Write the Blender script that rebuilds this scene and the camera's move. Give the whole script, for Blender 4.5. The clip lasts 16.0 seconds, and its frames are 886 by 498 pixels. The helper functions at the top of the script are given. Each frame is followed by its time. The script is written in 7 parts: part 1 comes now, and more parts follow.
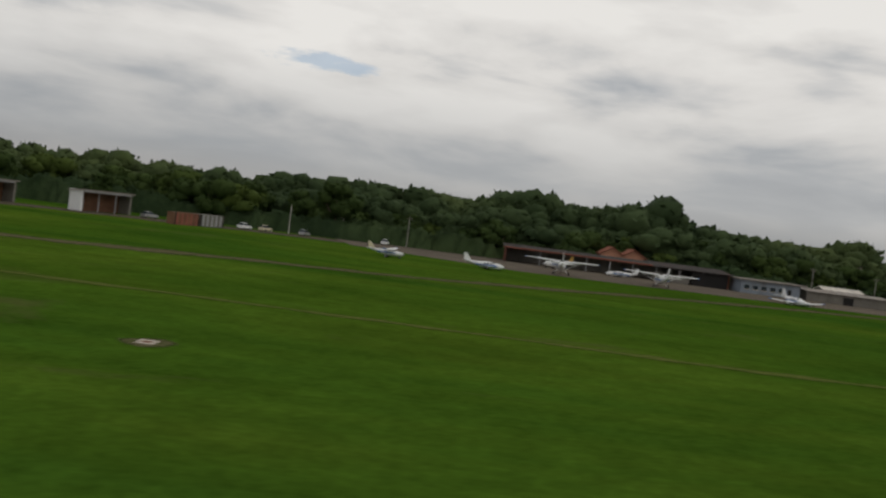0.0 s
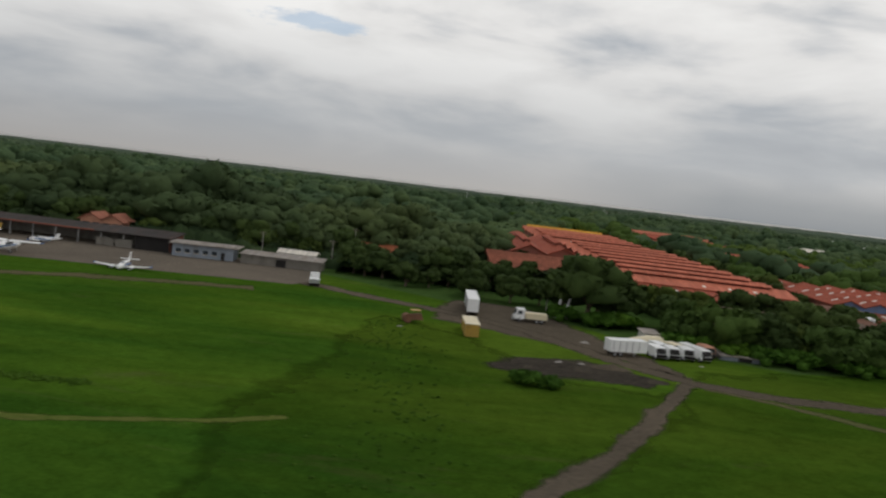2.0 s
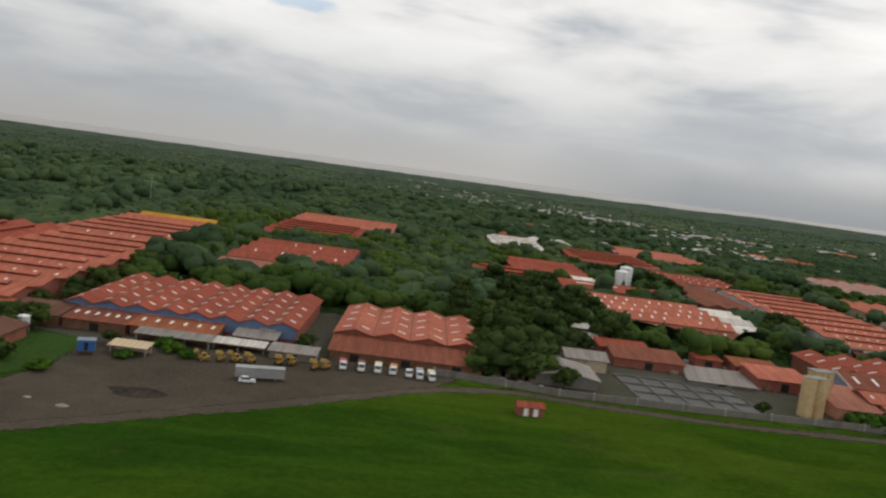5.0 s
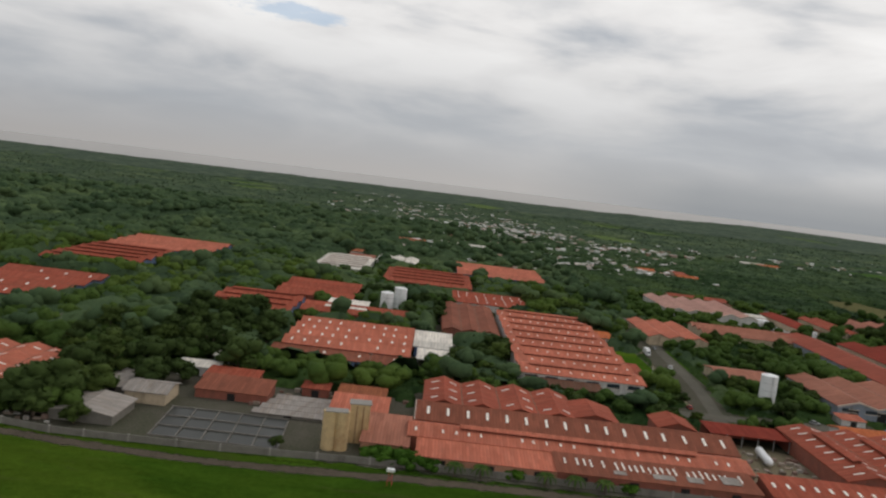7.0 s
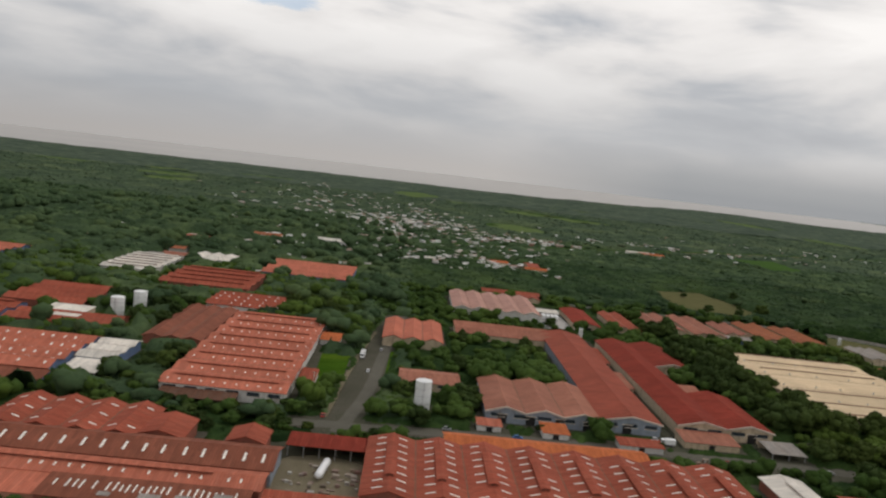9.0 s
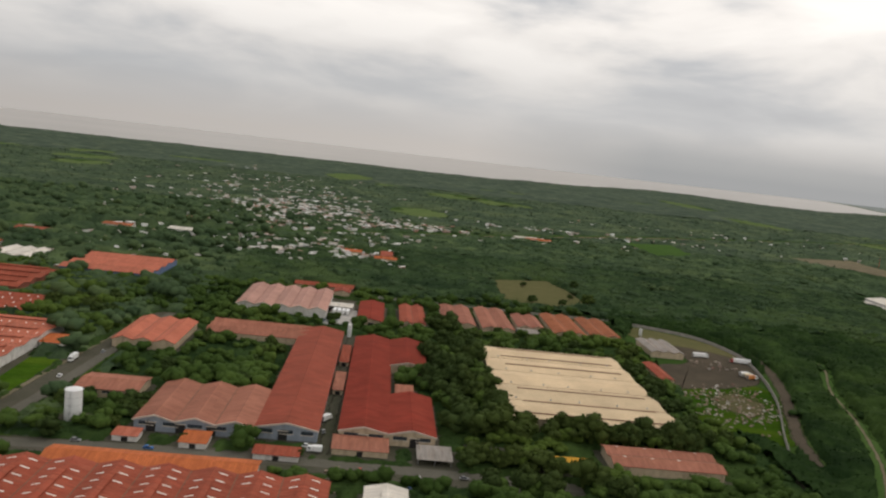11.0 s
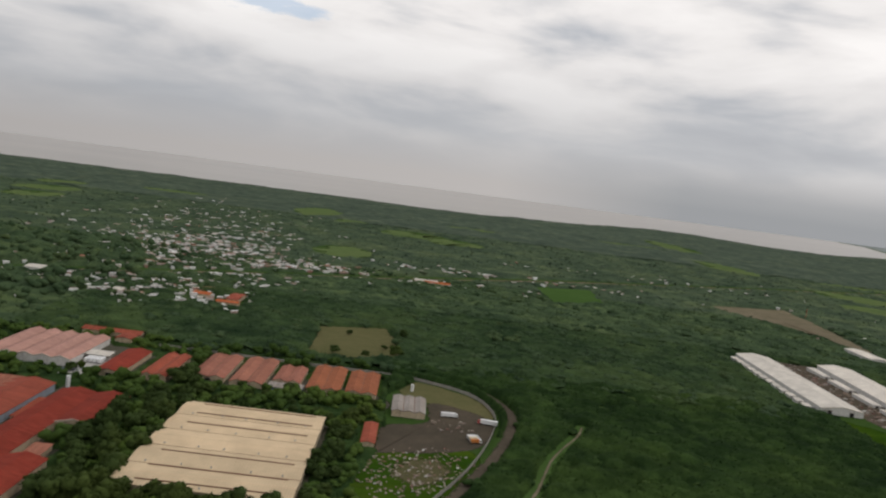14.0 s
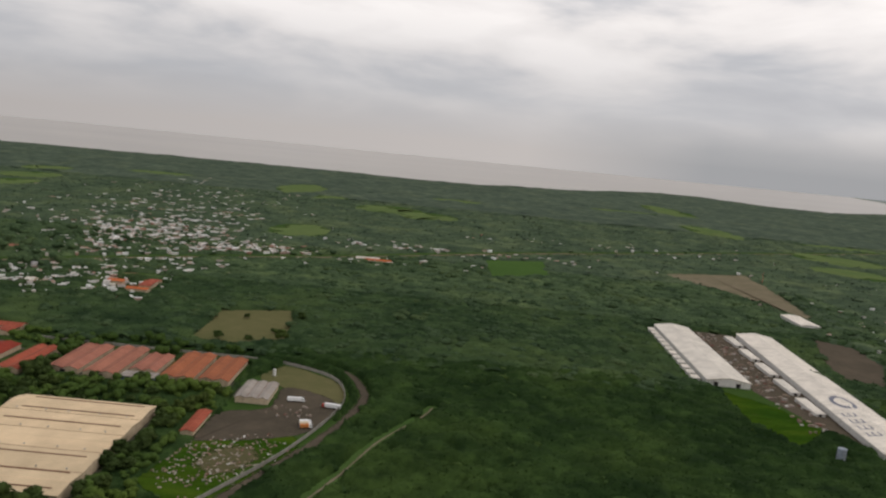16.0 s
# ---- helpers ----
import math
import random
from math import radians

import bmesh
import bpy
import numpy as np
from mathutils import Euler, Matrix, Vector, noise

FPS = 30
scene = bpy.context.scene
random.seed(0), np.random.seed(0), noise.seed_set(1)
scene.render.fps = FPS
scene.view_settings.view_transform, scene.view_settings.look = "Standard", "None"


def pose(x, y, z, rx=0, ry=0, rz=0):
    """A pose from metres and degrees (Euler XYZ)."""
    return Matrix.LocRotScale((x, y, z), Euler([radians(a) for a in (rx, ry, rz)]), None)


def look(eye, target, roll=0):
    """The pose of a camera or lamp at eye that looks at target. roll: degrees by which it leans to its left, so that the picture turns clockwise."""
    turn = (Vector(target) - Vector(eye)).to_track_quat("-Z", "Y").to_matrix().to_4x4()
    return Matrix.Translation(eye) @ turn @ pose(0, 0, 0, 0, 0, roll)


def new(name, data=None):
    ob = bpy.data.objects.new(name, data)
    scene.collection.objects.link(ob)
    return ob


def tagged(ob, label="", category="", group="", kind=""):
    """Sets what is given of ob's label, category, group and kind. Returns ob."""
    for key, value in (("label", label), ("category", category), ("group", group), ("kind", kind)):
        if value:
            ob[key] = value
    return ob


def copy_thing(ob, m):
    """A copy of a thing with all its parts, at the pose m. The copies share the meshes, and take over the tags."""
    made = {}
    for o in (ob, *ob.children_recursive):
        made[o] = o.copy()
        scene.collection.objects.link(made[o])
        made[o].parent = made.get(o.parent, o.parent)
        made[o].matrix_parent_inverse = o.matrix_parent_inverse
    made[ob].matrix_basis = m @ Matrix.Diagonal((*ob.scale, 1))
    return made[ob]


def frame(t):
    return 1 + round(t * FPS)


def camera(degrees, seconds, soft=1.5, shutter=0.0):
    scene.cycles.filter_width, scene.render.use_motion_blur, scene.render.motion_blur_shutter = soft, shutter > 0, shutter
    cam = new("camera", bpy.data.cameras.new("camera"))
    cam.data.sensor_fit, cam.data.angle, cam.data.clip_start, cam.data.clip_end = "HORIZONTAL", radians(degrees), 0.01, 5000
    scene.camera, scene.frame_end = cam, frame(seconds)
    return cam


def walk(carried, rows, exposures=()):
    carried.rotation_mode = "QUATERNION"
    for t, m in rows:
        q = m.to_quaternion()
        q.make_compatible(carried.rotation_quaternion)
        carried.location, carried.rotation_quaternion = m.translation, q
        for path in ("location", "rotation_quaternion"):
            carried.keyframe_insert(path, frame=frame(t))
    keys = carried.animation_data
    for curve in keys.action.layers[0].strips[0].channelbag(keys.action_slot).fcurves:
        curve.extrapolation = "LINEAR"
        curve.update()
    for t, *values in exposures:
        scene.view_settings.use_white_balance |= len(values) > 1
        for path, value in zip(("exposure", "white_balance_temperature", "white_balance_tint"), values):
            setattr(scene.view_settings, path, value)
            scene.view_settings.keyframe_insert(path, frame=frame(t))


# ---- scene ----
cam = camera(59.88, 16.0, soft=2.3, shutter=0.15)

PATH = [
    (0.0, (-0.00, 0.00, 4.59), (-3.24, 99.88, 0.92), 7.32),
    (0.5, (19.35, 0.10, 7.06), (15.11, 99.86, 1.69), 8.28),
    (1.0, (38.71, 0.21, 9.53), (35.70, 99.97, 3.36), 8.61),
    (1.5, (58.08, 0.33, 12.04), (55.45, 100.11, 6.02), 8.56),
    (2.0, (77.48, 0.46, 14.60), (76.01, 100.09, 6.11), 6.81),
    (2.5, (96.90, 0.59, 17.21), (94.70, 100.34, 10.35), 8.02),
    (3.0, (116.30, 0.73, 19.90), (115.53, 100.54, 13.80), 6.86),
    (3.5, (135.69, 0.87, 22.67), (136.13, 100.63, 15.73), 6.06),
    (4.0, (155.05, 1.00, 25.55), (158.99, 100.06, 12.46), 7.29),
    (4.5, (174.42, 1.13, 28.52), (177.78, 100.41, 17.00), 8.32),
    (5.0, (193.76, 1.25, 31.57), (196.44, 100.67, 21.11), 7.62),
    (5.2, (201.49, 1.30, 32.81), (204.40, 100.75, 22.77), 7.28),
    (7.3, (282.33, 1.68, 46.80), (283.25, 101.25, 37.54), 7.00),
    (7.5, (289.97, 1.71, 48.18), (291.40, 101.22, 38.41), 7.40),
    (8, (309.04, 1.77, 51.67), (312.61, 101.24, 42.13), 7.00),
    (8.5, (328.06, 1.81, 55.20), (331.09, 101.34, 46.04), 6.48),
    (9, (347.06, 1.84, 58.78), (351.48, 101.16, 48.01), 6.57),
    (9.5, (366.05, 1.86, 62.38), (371.03, 99.97, 43.71), 4.65),
    (10, (385.03, 1.84, 66.01), (393.48, 100.32, 50.86), 5.87),
    (12.5, (479.04, 1.26, 84.24), (485.59, 100.25, 71.64), 7.65),
    (13, (497.63, 1.07, 87.91), (505.21, 99.84, 74.22), 7.81),
    (13.5, (516.13, 0.85, 91.58), (522.93, 99.97, 80.15), 8.21),
    (14, (534.58, 0.65, 95.24), (538.13, 100.14, 85.76), 7.52),
    (14.5, (552.98, 0.46, 98.89), (557.13, 99.62, 86.62), 7.29),
    (15, (571.33, 0.30, 102.55), (575.51, 99.75, 93.00), 7.75),
    (15.5, (589.66, 0.14, 106.21), (594.24, 99.12, 92.73), 8.19),
    (16, (607.98, -0.01, 109.87), (608.63, 99.02, 96.03), 5.52),
]
walk(cam, [(t, look(eye, target, roll)) for t, eye, target, roll in PATH],
     [(0.0, -0.14, 6680, 10), (0.7, -0.07, 6650, 10), (1.5, 0.02, 6550, 10), (2.4, 0.0, 6500, 10), (3.2, -0.1, 6500, 10), (3.7, -0.1, 6500, 10), (4.0, 0.0, 6500, 10), (4.4, 0.22, 6550, 10), (5.1, 0.18, 6550, 10), (7.4, 0.08, 6500, 11), (8.5, 0.1, 6550, 11), (9.2, 0.22, 6700, 12), (9.8, 0.5, 6900, 12), (10.5, 0.35, 6900, 12), (12.5, 0.27, 6600, 12), (13.6, 0.28, 6600, 12), (14.3, 0.06, 6600, 13), (15.4, 0.04, 6650, 14), (16.0, 0.25, 6700, 14)])

# one unit of the site plan is this many metres
U = 0.5
RNG = random.Random(7)

# ---- world and sun ----
world = bpy.data.worlds.new("overcast_sky")
scene.world = world
world.use_nodes = True
wt = world.node_tree
WN, WL = wt.nodes, wt.links


def wnode(kind, **values):
    n = WN.new(kind)
    for k, v in values.items():
        n.inputs[k].default_value = v
    return n


def wmath(op, a, b=None):
    n = WN.new("ShaderNodeMath")
    n.operation = op
    for i, v in enumerate((a, b)):
        if v is None:
            continue
        if isinstance(v, (int, float)):
            n.inputs[i].default_value = v
        else:
            WL.new(v, n.inputs[i])
    return n.outputs[0]


def wramp(fac, stops):
    n = WN.new("ShaderNodeValToRGB")
    e = n.color_ramp.elements
    while len(e) < len(stops):
        e.new(0.5)
    for el, (p, c) in zip(e, stops):
        el.position, el.color = p, (*c, 1)
    WL.new(fac, n.inputs[0])
    return n.outputs[0]


def wmix(fac, a, b, blend="MIX"):
    n = WN.new("ShaderNodeMix")
    n.data_type, n.blend_type = "RGBA", blend
    for i, v in ((0, fac), (6, a), (7, b)):
        if isinstance(v, (int, float)):
            n.inputs[i].default_value = v
        elif isinstance(v, tuple):
            n.inputs[i].default_value = (*v, 1)
        else:
            WL.new(v, n.inputs[i])
    return n.outputs[2]


coord = WN.new("ShaderNodeTexCoord")
sep = WN.new("ShaderNodeSeparateXYZ")
WL.new(coord.outputs["Generated"], sep.inputs[0])
sx, sy, sz = sep.outputs
# the cloud deck is a flat layer: directions are laid onto a plane overhead
up = wmath("ADD", wmath("MAXIMUM", sz, 0.0), 0.10)
comb = WN.new("ShaderNodeCombineXYZ")
WL.new(wmath("DIVIDE", sx, up), comb.inputs[0])
WL.new(wmath("DIVIDE", sy, up), comb.inputs[1])


def wnoise(vec, scale, detail, rough, distort=0.0, offset=(0, 0, 0), stretch=(1, 1, 1)):
    mp = WN.new("ShaderNodeMapping")
    mp.inputs["Location"].default_value, mp.inputs["Scale"].default_value = offset, stretch
    WL.new(vec, mp.inputs[0])
    n = wnode("ShaderNodeTexNoise", Scale=scale, Detail=detail, Roughness=rough, Distortion=distort)
    WL.new(mp.outputs[0], n.inputs[0])
    return n.outputs[0]


broad = wnoise(comb.outputs[0], 0.30, 3, 0.5, 0.1, (2.3, 0.8, 0), (0.9, 0.75, 1))
fine = wnoise(comb.outputs[0], 1.3, 8, 0.62, 0.3, (5.1, 1.7, 0), (1.0, 0.8, 1))
puffs = wnoise(coord.outputs["Generated"], 4.2, 7, 0.50, 0.25, (3.7, 0.4, 1.35), (1.0, 1.0, 3.4))
puffs = wmath("SUBTRACT", wmath("MULTIPLY", puffs, 1.7), 0.35)
clouds = wmath("ADD", wmath("MULTIPLY", broad, 0.30), wmath("ADD", wmath("MULTIPLY", fine, 0.10), wmath("MULTIPLY", puffs, 0.66)))
# brighter upwards and to the east of the view, towards the veiled sun
# added: the unseen deck overhead is darkened so that less light reaches the ground
high = wmath("MULTIPLY", wmath("MAXIMUM", wmath("SUBTRACT", sz, 0.30), 0.0), 0.95)
glow = wmath("SUBTRACT", wmath("ADD", wmath("MULTIPLY", sx, 0.12), wmath("MULTIPLY", sz, 0.60)), high)
tone = wmath("ADD", clouds, wmath("SUBTRACT", glow, -0.015))
cloud_col = wramp(tone, [(0.34, (0.31, 0.34, 0.385)), (0.47, (0.43, 0.46, 0.495)), (0.56, (0.60, 0.61, 0.62)), (0.65, (0.75, 0.745, 0.735)), (0.80, (0.86, 0.855, 0.84))])
# thick grey air low over the horizon and the lake
haze = wramp(wmath("ADD", sz, 0.0), [(0.0, (1, 1, 1)), (0.04, (0.85, 0.85, 0.85)), (0.19, (0, 0, 0))])
east = wramp(wmath("MULTIPLY", wmath("ADD", sx, 0.6), 0.8), [(0.0, (0, 0, 0)), (1.0, (1, 1, 1))])
low = wmix(wramp(sz, [(0.0, (0, 0, 0)), (0.06, (1, 1, 1))]), wmix(east, (0.365, 0.356, 0.348), (0.50, 0.485, 0.468)), wmix(east, (0.335, 0.355, 0.375), (0.50, 0.51, 0.515)))
# the far shore, a faint blue bank low in the east
bank = wmath("MULTIPLY", wramp(sx, [(0.10, (0, 0, 0)), (0.32, (0.95, 0.95, 0.95))]), wramp(sz, [(0.0, (1, 1, 1)), (0.02, (0.85, 0.85, 0.85)), (0.055, (0, 0, 0))]))
low = wmix(wmath("MULTIPLY", bank, wmath("GREATER_THAN", sy, 0.0)), low, (0.285, 0.302, 0.315))
cloud_col = wmix(haze, cloud_col, low)
# a small gap of blue in the deck
gap_x = wmath("DIVIDE", wmath("ADD", sx, 0.205), 0.078)
gap_z = wmath("DIVIDE", wmath("SUBTRACT", sz, 0.178), 0.012)
gap = wmath("ADD", wmath("MULTIPLY", gap_x, gap_x), wmath("MULTIPLY", gap_z, gap_z))
gap = wmath("ADD", gap, wmath("MULTIPLY", wmath("SUBTRACT", wnoise(comb.outputs[0], 3.0, 5, 0.65), 0.5), 6.5))
gap = wmath("ADD", gap, wmath("MULTIPLY", wmath("LESS_THAN", sy, 0.0), 50.0))
gap_mask = wramp(gap, [(0.1, (0.62, 0.62, 0.62)), (1.1, (0, 0, 0))])
nishita = WN.new("ShaderNodeTexSky")
nishita.sky_type = "NISHITA"
nishita.sun_disc, nishita.sun_elevation, nishita.sun_rotation = False, radians(52), radians(40)
blue = wmix(1.0, nishita.outputs[0], (0.10, 0.10, 0.10), "MULTIPLY")
sky_col = wmix(gap_mask, cloud_col, blue)
WL.new(sky_col, WN["Background"].inputs[0])
WN["Background"].inputs[1].default_value = 1.0

sun = bpy.data.lights.new("sun", "SUN")
sun.energy, sun.angle, sun.color = 0.5, radians(25), (1.0, 0.96, 0.90)
new("sun", sun).matrix_world = look((60, 50, 100), (0, 0, 0))


# ---- materials ----
def mat_base(name, rough=0.8, metal=0.0, spec=0.3):
    m = bpy.data.materials.new(name)
    m.use_nodes = True
    b = m.node_tree.nodes["Principled BSDF"]
    b.inputs["Roughness"].default_value, b.inputs["Metallic"].default_value = rough, metal
    b.inputs["Specular IOR Level"].default_value = spec
    return m, m.node_tree, b


def tex(nt, scale, detail=4.0, rough=0.6, stretch=(1, 1, 1), coords="Object", distort=0.0):
    tc, mp, n = nt.nodes.new("ShaderNodeTexCoord"), nt.nodes.new("ShaderNodeMapping"), nt.nodes.new("ShaderNodeTexNoise")
    nt.links.new(tc.outputs[coords], mp.inputs[0])
    mp.inputs["Scale"].default_value = stretch
    nt.links.new(mp.outputs[0], n.inputs[0])
    n.inputs["Scale"].default_value, n.inputs["Detail"].default_value = scale, detail
    n.inputs["Roughness"].default_value, n.inputs["Distortion"].default_value = rough, distort
    return n.outputs[0]


def ramp(nt, fac, stops):
    n = nt.nodes.new("ShaderNodeValToRGB")
    e = n.color_ramp.elements
    while len(e) < len(stops):
        e.new(0.5)
    for el, (p, c) in zip(e, stops):
        el.position, el.color = p, (*c, 1)
    nt.links.new(fac, n.inputs[0])
    return n.outputs[0]


def mix(nt, fac, a, b, blend="MIX"):
    n = nt.nodes.new("ShaderNodeMix")
    n.data_type, n.blend_type = "RGBA", blend
    for i, v in ((0, fac), (6, a), (7, b)):
        if isinstance(v, (int, float)):
            n.inputs[i].default_value = v
        elif isinstance(v, tuple):
            n.inputs[i].default_value = (*v, 1)
        else:
            nt.links.new(v, n.inputs[i])
    return n.outputs[2]


def bump(nt, b, height, strength=0.3, dist=0.05):
    n = nt.nodes.new("ShaderNodeBump")
    n.inputs["Strength"].default_value, n.inputs["Distance"].default_value = strength, dist
    nt.links.new(height, n.inputs["Height"])
    nt.links.new(n.outputs[0], b.inputs["Normal"])


def shade(c, k):
    return tuple(min(1.0, v * k) for v in c)


def plain(name, col, rough=0.7, metal=0.0, var=0.25, scale=0.8, grain=9.0, spec=0.3, dirt=None):
    """Paint, plaster or plastic with blotches at two scales."""
    m, nt, b = mat_base(name, rough, metal, spec)
    big, small = tex(nt, scale, 3), tex(nt, grain, 2)
    c = ramp(nt, big, [(0.3, shade(col, 1 - var)), (0.7, shade(col, 1 + var * 0.5))])
    c = mix(nt, 0.35, c, ramp(nt, small, [(0.3, shade(col, 1 - var)), (0.7, shade(col, 1 + var))]))
    if dirt:
        c = mix(nt, ramp(nt, tex(nt, 0.5, 6, 0.7, (1, 1, 0.25)), [(0.52, (0, 0, 0)), (0.72, (0.8, 0.8, 0.8))]), c, dirt)
    nt.links.new(c, b.inputs["Base Color"])
    bump(nt, b, small, 0.15, 0.02)
    return m


def sheet_roof(name, col, along="y", worn=(0.30, 0.20, 0.15), wear=0.5, rough=0.65, pitch=0.55, seam=0.70):
    """Painted corrugated sheeting: ribs run down the slope, sheets differ, old paint fades and rusts."""
    m, nt, b = mat_base(name, rough + 0.15, 0.0, 0.07)
    tc = nt.nodes.new("ShaderNodeTexCoord")
    wave = nt.nodes.new("ShaderNodeTexWave")
    wave.wave_type, wave.bands_direction = "BANDS", "Y" if along == "y" else "X"
    wave.inputs["Scale"].default_value = 0.314 / pitch
    wave.inputs["Distortion"].default_value = 0.0
    nt.links.new(tc.outputs["Object"], wave.inputs[0])
    st = (0.25, 1.6, 1) if along == "y" else (1.6, 0.25, 1)
    streak, blotch = tex(nt, 0.8, 5, 0.65, st), tex(nt, 0.09, 4, 0.6)
    brick = nt.nodes.new("ShaderNodeTexBrick")
    brick.inputs["Color1"].default_value, brick.inputs["Color2"].default_value = (seam + 0.14,) * 3 + (1,), (1.26 - 0.2 * seam,) * 3 + (1,)
    brick.inputs["Mortar"].default_value = (seam, seam, seam, 1)
    brick.inputs["Scale"].default_value, brick.inputs["Mortar Size"].default_value = 1.0, 0.012
    brick.inputs["Brick Width"].default_value, brick.inputs["Row Height"].default_value = 3.2, 0.55
    mp = nt.nodes.new("ShaderNodeMapping")
    mp.inputs["Rotation"].default_value = (0, 0, 0 if along == "y" else radians(90))
    nt.links.new(tc.outputs["Object"], mp.inputs[0])
    nt.links.new(mp.outputs[0], brick.inputs[0])
    oi = nt.nodes.new("ShaderNodeObjectInfo")
    c = ramp(nt, blotch, [(0.3, shade(col, 0.82)), (0.7, shade(col, 1.10))])
    c = mix(nt, ramp(nt, streak, [(0.45, (0, 0, 0)), (0.75, (wear, wear, wear))]), c, worn)
    c = mix(nt, 1.0, c, brick.outputs[0], "MULTIPLY")
    # rib troughs darkened, their shade put into the colour beside the bump
    c = mix(nt, 1.0, c, ramp(nt, wave.outputs[1], [(0.0, (0.86, 0.86, 0.86)), (0.6, (1.0, 1.0, 1.0))]), "MULTIPLY")
    c = mix(nt, 1.0, c, ramp(nt, oi.outputs["Random"], [(0.0, (0.90, 0.90, 0.90)), (1.0, (1.06, 1.04, 1.03))]), "MULTIPLY")
    nt.links.new(c, b.inputs["Base Color"])
    bump(nt, b, wave.outputs[1], 0.5, 0.04)
    return m


def foliage(name, dark, light):
    m, nt, b = mat_base(name, 0.9, 0.0, 0.03)
    geo, oi = nt.nodes.new("ShaderNodeNewGeometry"), nt.nodes.new("ShaderNodeObjectInfo")
    c = ramp(nt, geo.outputs["Random Per Island"], [(0.0, dark), (0.75, light), (1.0, shade(light, 1.2))])
    c = mix(nt, 0.45, c, ramp(nt, tex(nt, 1.4, 5, 0.7), [(0.3, shade(dark, 0.6)), (0.7, shade(light, 1.25))]))
    c = mix(nt, 0.5, c, ramp(nt, tex(nt, 0.018, 5, 0.65), [(0.38, shade(dark, 0.75)), (0.5, light), (0.62, (light[0] * 1.5, light[1] * 1.3, light[2]))]))
    c = mix(nt, 1.0, c, ramp(nt, oi.outputs["Random"], [(0.0, (0.75, 0.78, 0.75)), (0.6, (1.05, 1.05, 1.0)), (1.0, (1.35, 1.25, 0.9))]), "MULTIPLY")
    nt.links.new(c, b.inputs["Base Color"])
    bump(nt, b, tex(nt, 3.2, 4, 0.7), 0.7, 0.25)
    return m


def canopy_leaf(name, dark, light):
    """Leaf roof of a closed wood: each crown has a tone of its own, mottled with leaf clumps."""
    m, nt, b = mat_base(name, 0.95, 0.0, 0.02)
    at = nt.nodes.new("ShaderNodeAttribute")
    at.attribute_name = "tone"
    c = ramp(nt, at.outputs["Fac"], [(0.0, shade(dark, 0.8)), (0.6, mid_tone(dark, light)), (1.0, shade(light, 1.25))])
    c = mix(nt, 0.40, c, ramp(nt, tex(nt, 0.9, 6, 0.72), [(0.34, shade(dark, 0.62)), (0.68, shade(light, 1.2))]))
    c = mix(nt, 0.45, c, ramp(nt, tex(nt, 0.014, 5, 0.62), [(0.38, shade(dark, 0.8)), (0.5, mid_tone(dark, light)), (0.64, (light[0] * 1.3, light[1] * 1.2, light[2]))]))
    c = mix(nt, 1.0, c, ramp(nt, tex(nt, 0.06, 5, 0.68), [(0.35, (0.66, 0.69, 0.70)), (0.65, (1.36, 1.30, 1.16))]), "MULTIPLY")
    nt.links.new(c, b.inputs["Base Color"])
    bump(nt, b, tex(nt, 1.6, 6, 0.75), 0.8, 0.35)
    return m


def mid_tone(a, b):
    return tuple((p + q) / 2 for p, q in zip(a, b))


SOFT = set()   # names of materials whose sheets thin out raggedly at the rim


def thin_out(name, nt, b, ragged):
    """Let the cover of a sheet break up raggedly towards its rim."""
    SOFT.add(name)
    at = nt.nodes.new("ShaderNodeAttribute")
    at.attribute_name = "cover"
    k, ma = tex(nt, ragged, 6, 0.72), nt.nodes.new("ShaderNodeMath")
    ma.operation = "MULTIPLY_ADD"
    nt.links.new(k, ma.inputs[0])
    ma.inputs[1].default_value = 1.7
    nt.links.new(at.outputs["Fac"], ma.inputs[2])
    md = nt.nodes.new("ShaderNodeMath")
    md.operation, md.inputs[1].default_value = "SUBTRACT", 0.85
    nt.links.new(ma.outputs[0], md.inputs[0])
    nt.links.new(ramp(nt, md.outputs[0], [(0.28, (0, 0, 0)), (0.62, (1, 1, 1))]), b.inputs["Alpha"])


def ground_mat(name, cols, scales=(0.02, 0.25, 2.5), rough=0.95, relief=0.4, stretch=(1, 1, 1), ragged=0.0):
    """Grass, soil or gravel: large patches, small patches and grain; a ragged sheet breaks up where its cover thins out."""
    m, nt, b = mat_base(name, rough, 0.0, 0.0)
    a, c2, g = tex(nt, scales[0], 5, 0.6, stretch), tex(nt, scales[1], 5, 0.65, stretch), tex(nt, scales[2], 3, 0.6)
    c = ramp(nt, a, [(0.32, cols[0]), (0.5, cols[1]), (0.68, cols[2])])
    c = mix(nt, 0.45, c, ramp(nt, c2, [(0.3, cols[0]), (0.55, cols[1]), (0.75, cols[2])]))
    c = mix(nt, 0.35, c, ramp(nt, g, [(0.3, shade(cols[0], 0.7)), (0.7, shade(cols[2], 1.2))]))
    nt.links.new(c, b.inputs["Base Color"])
    bump(nt, b, g, relief, 0.12)
    if ragged:
        thin_out(name, nt, b, ragged)
    return m


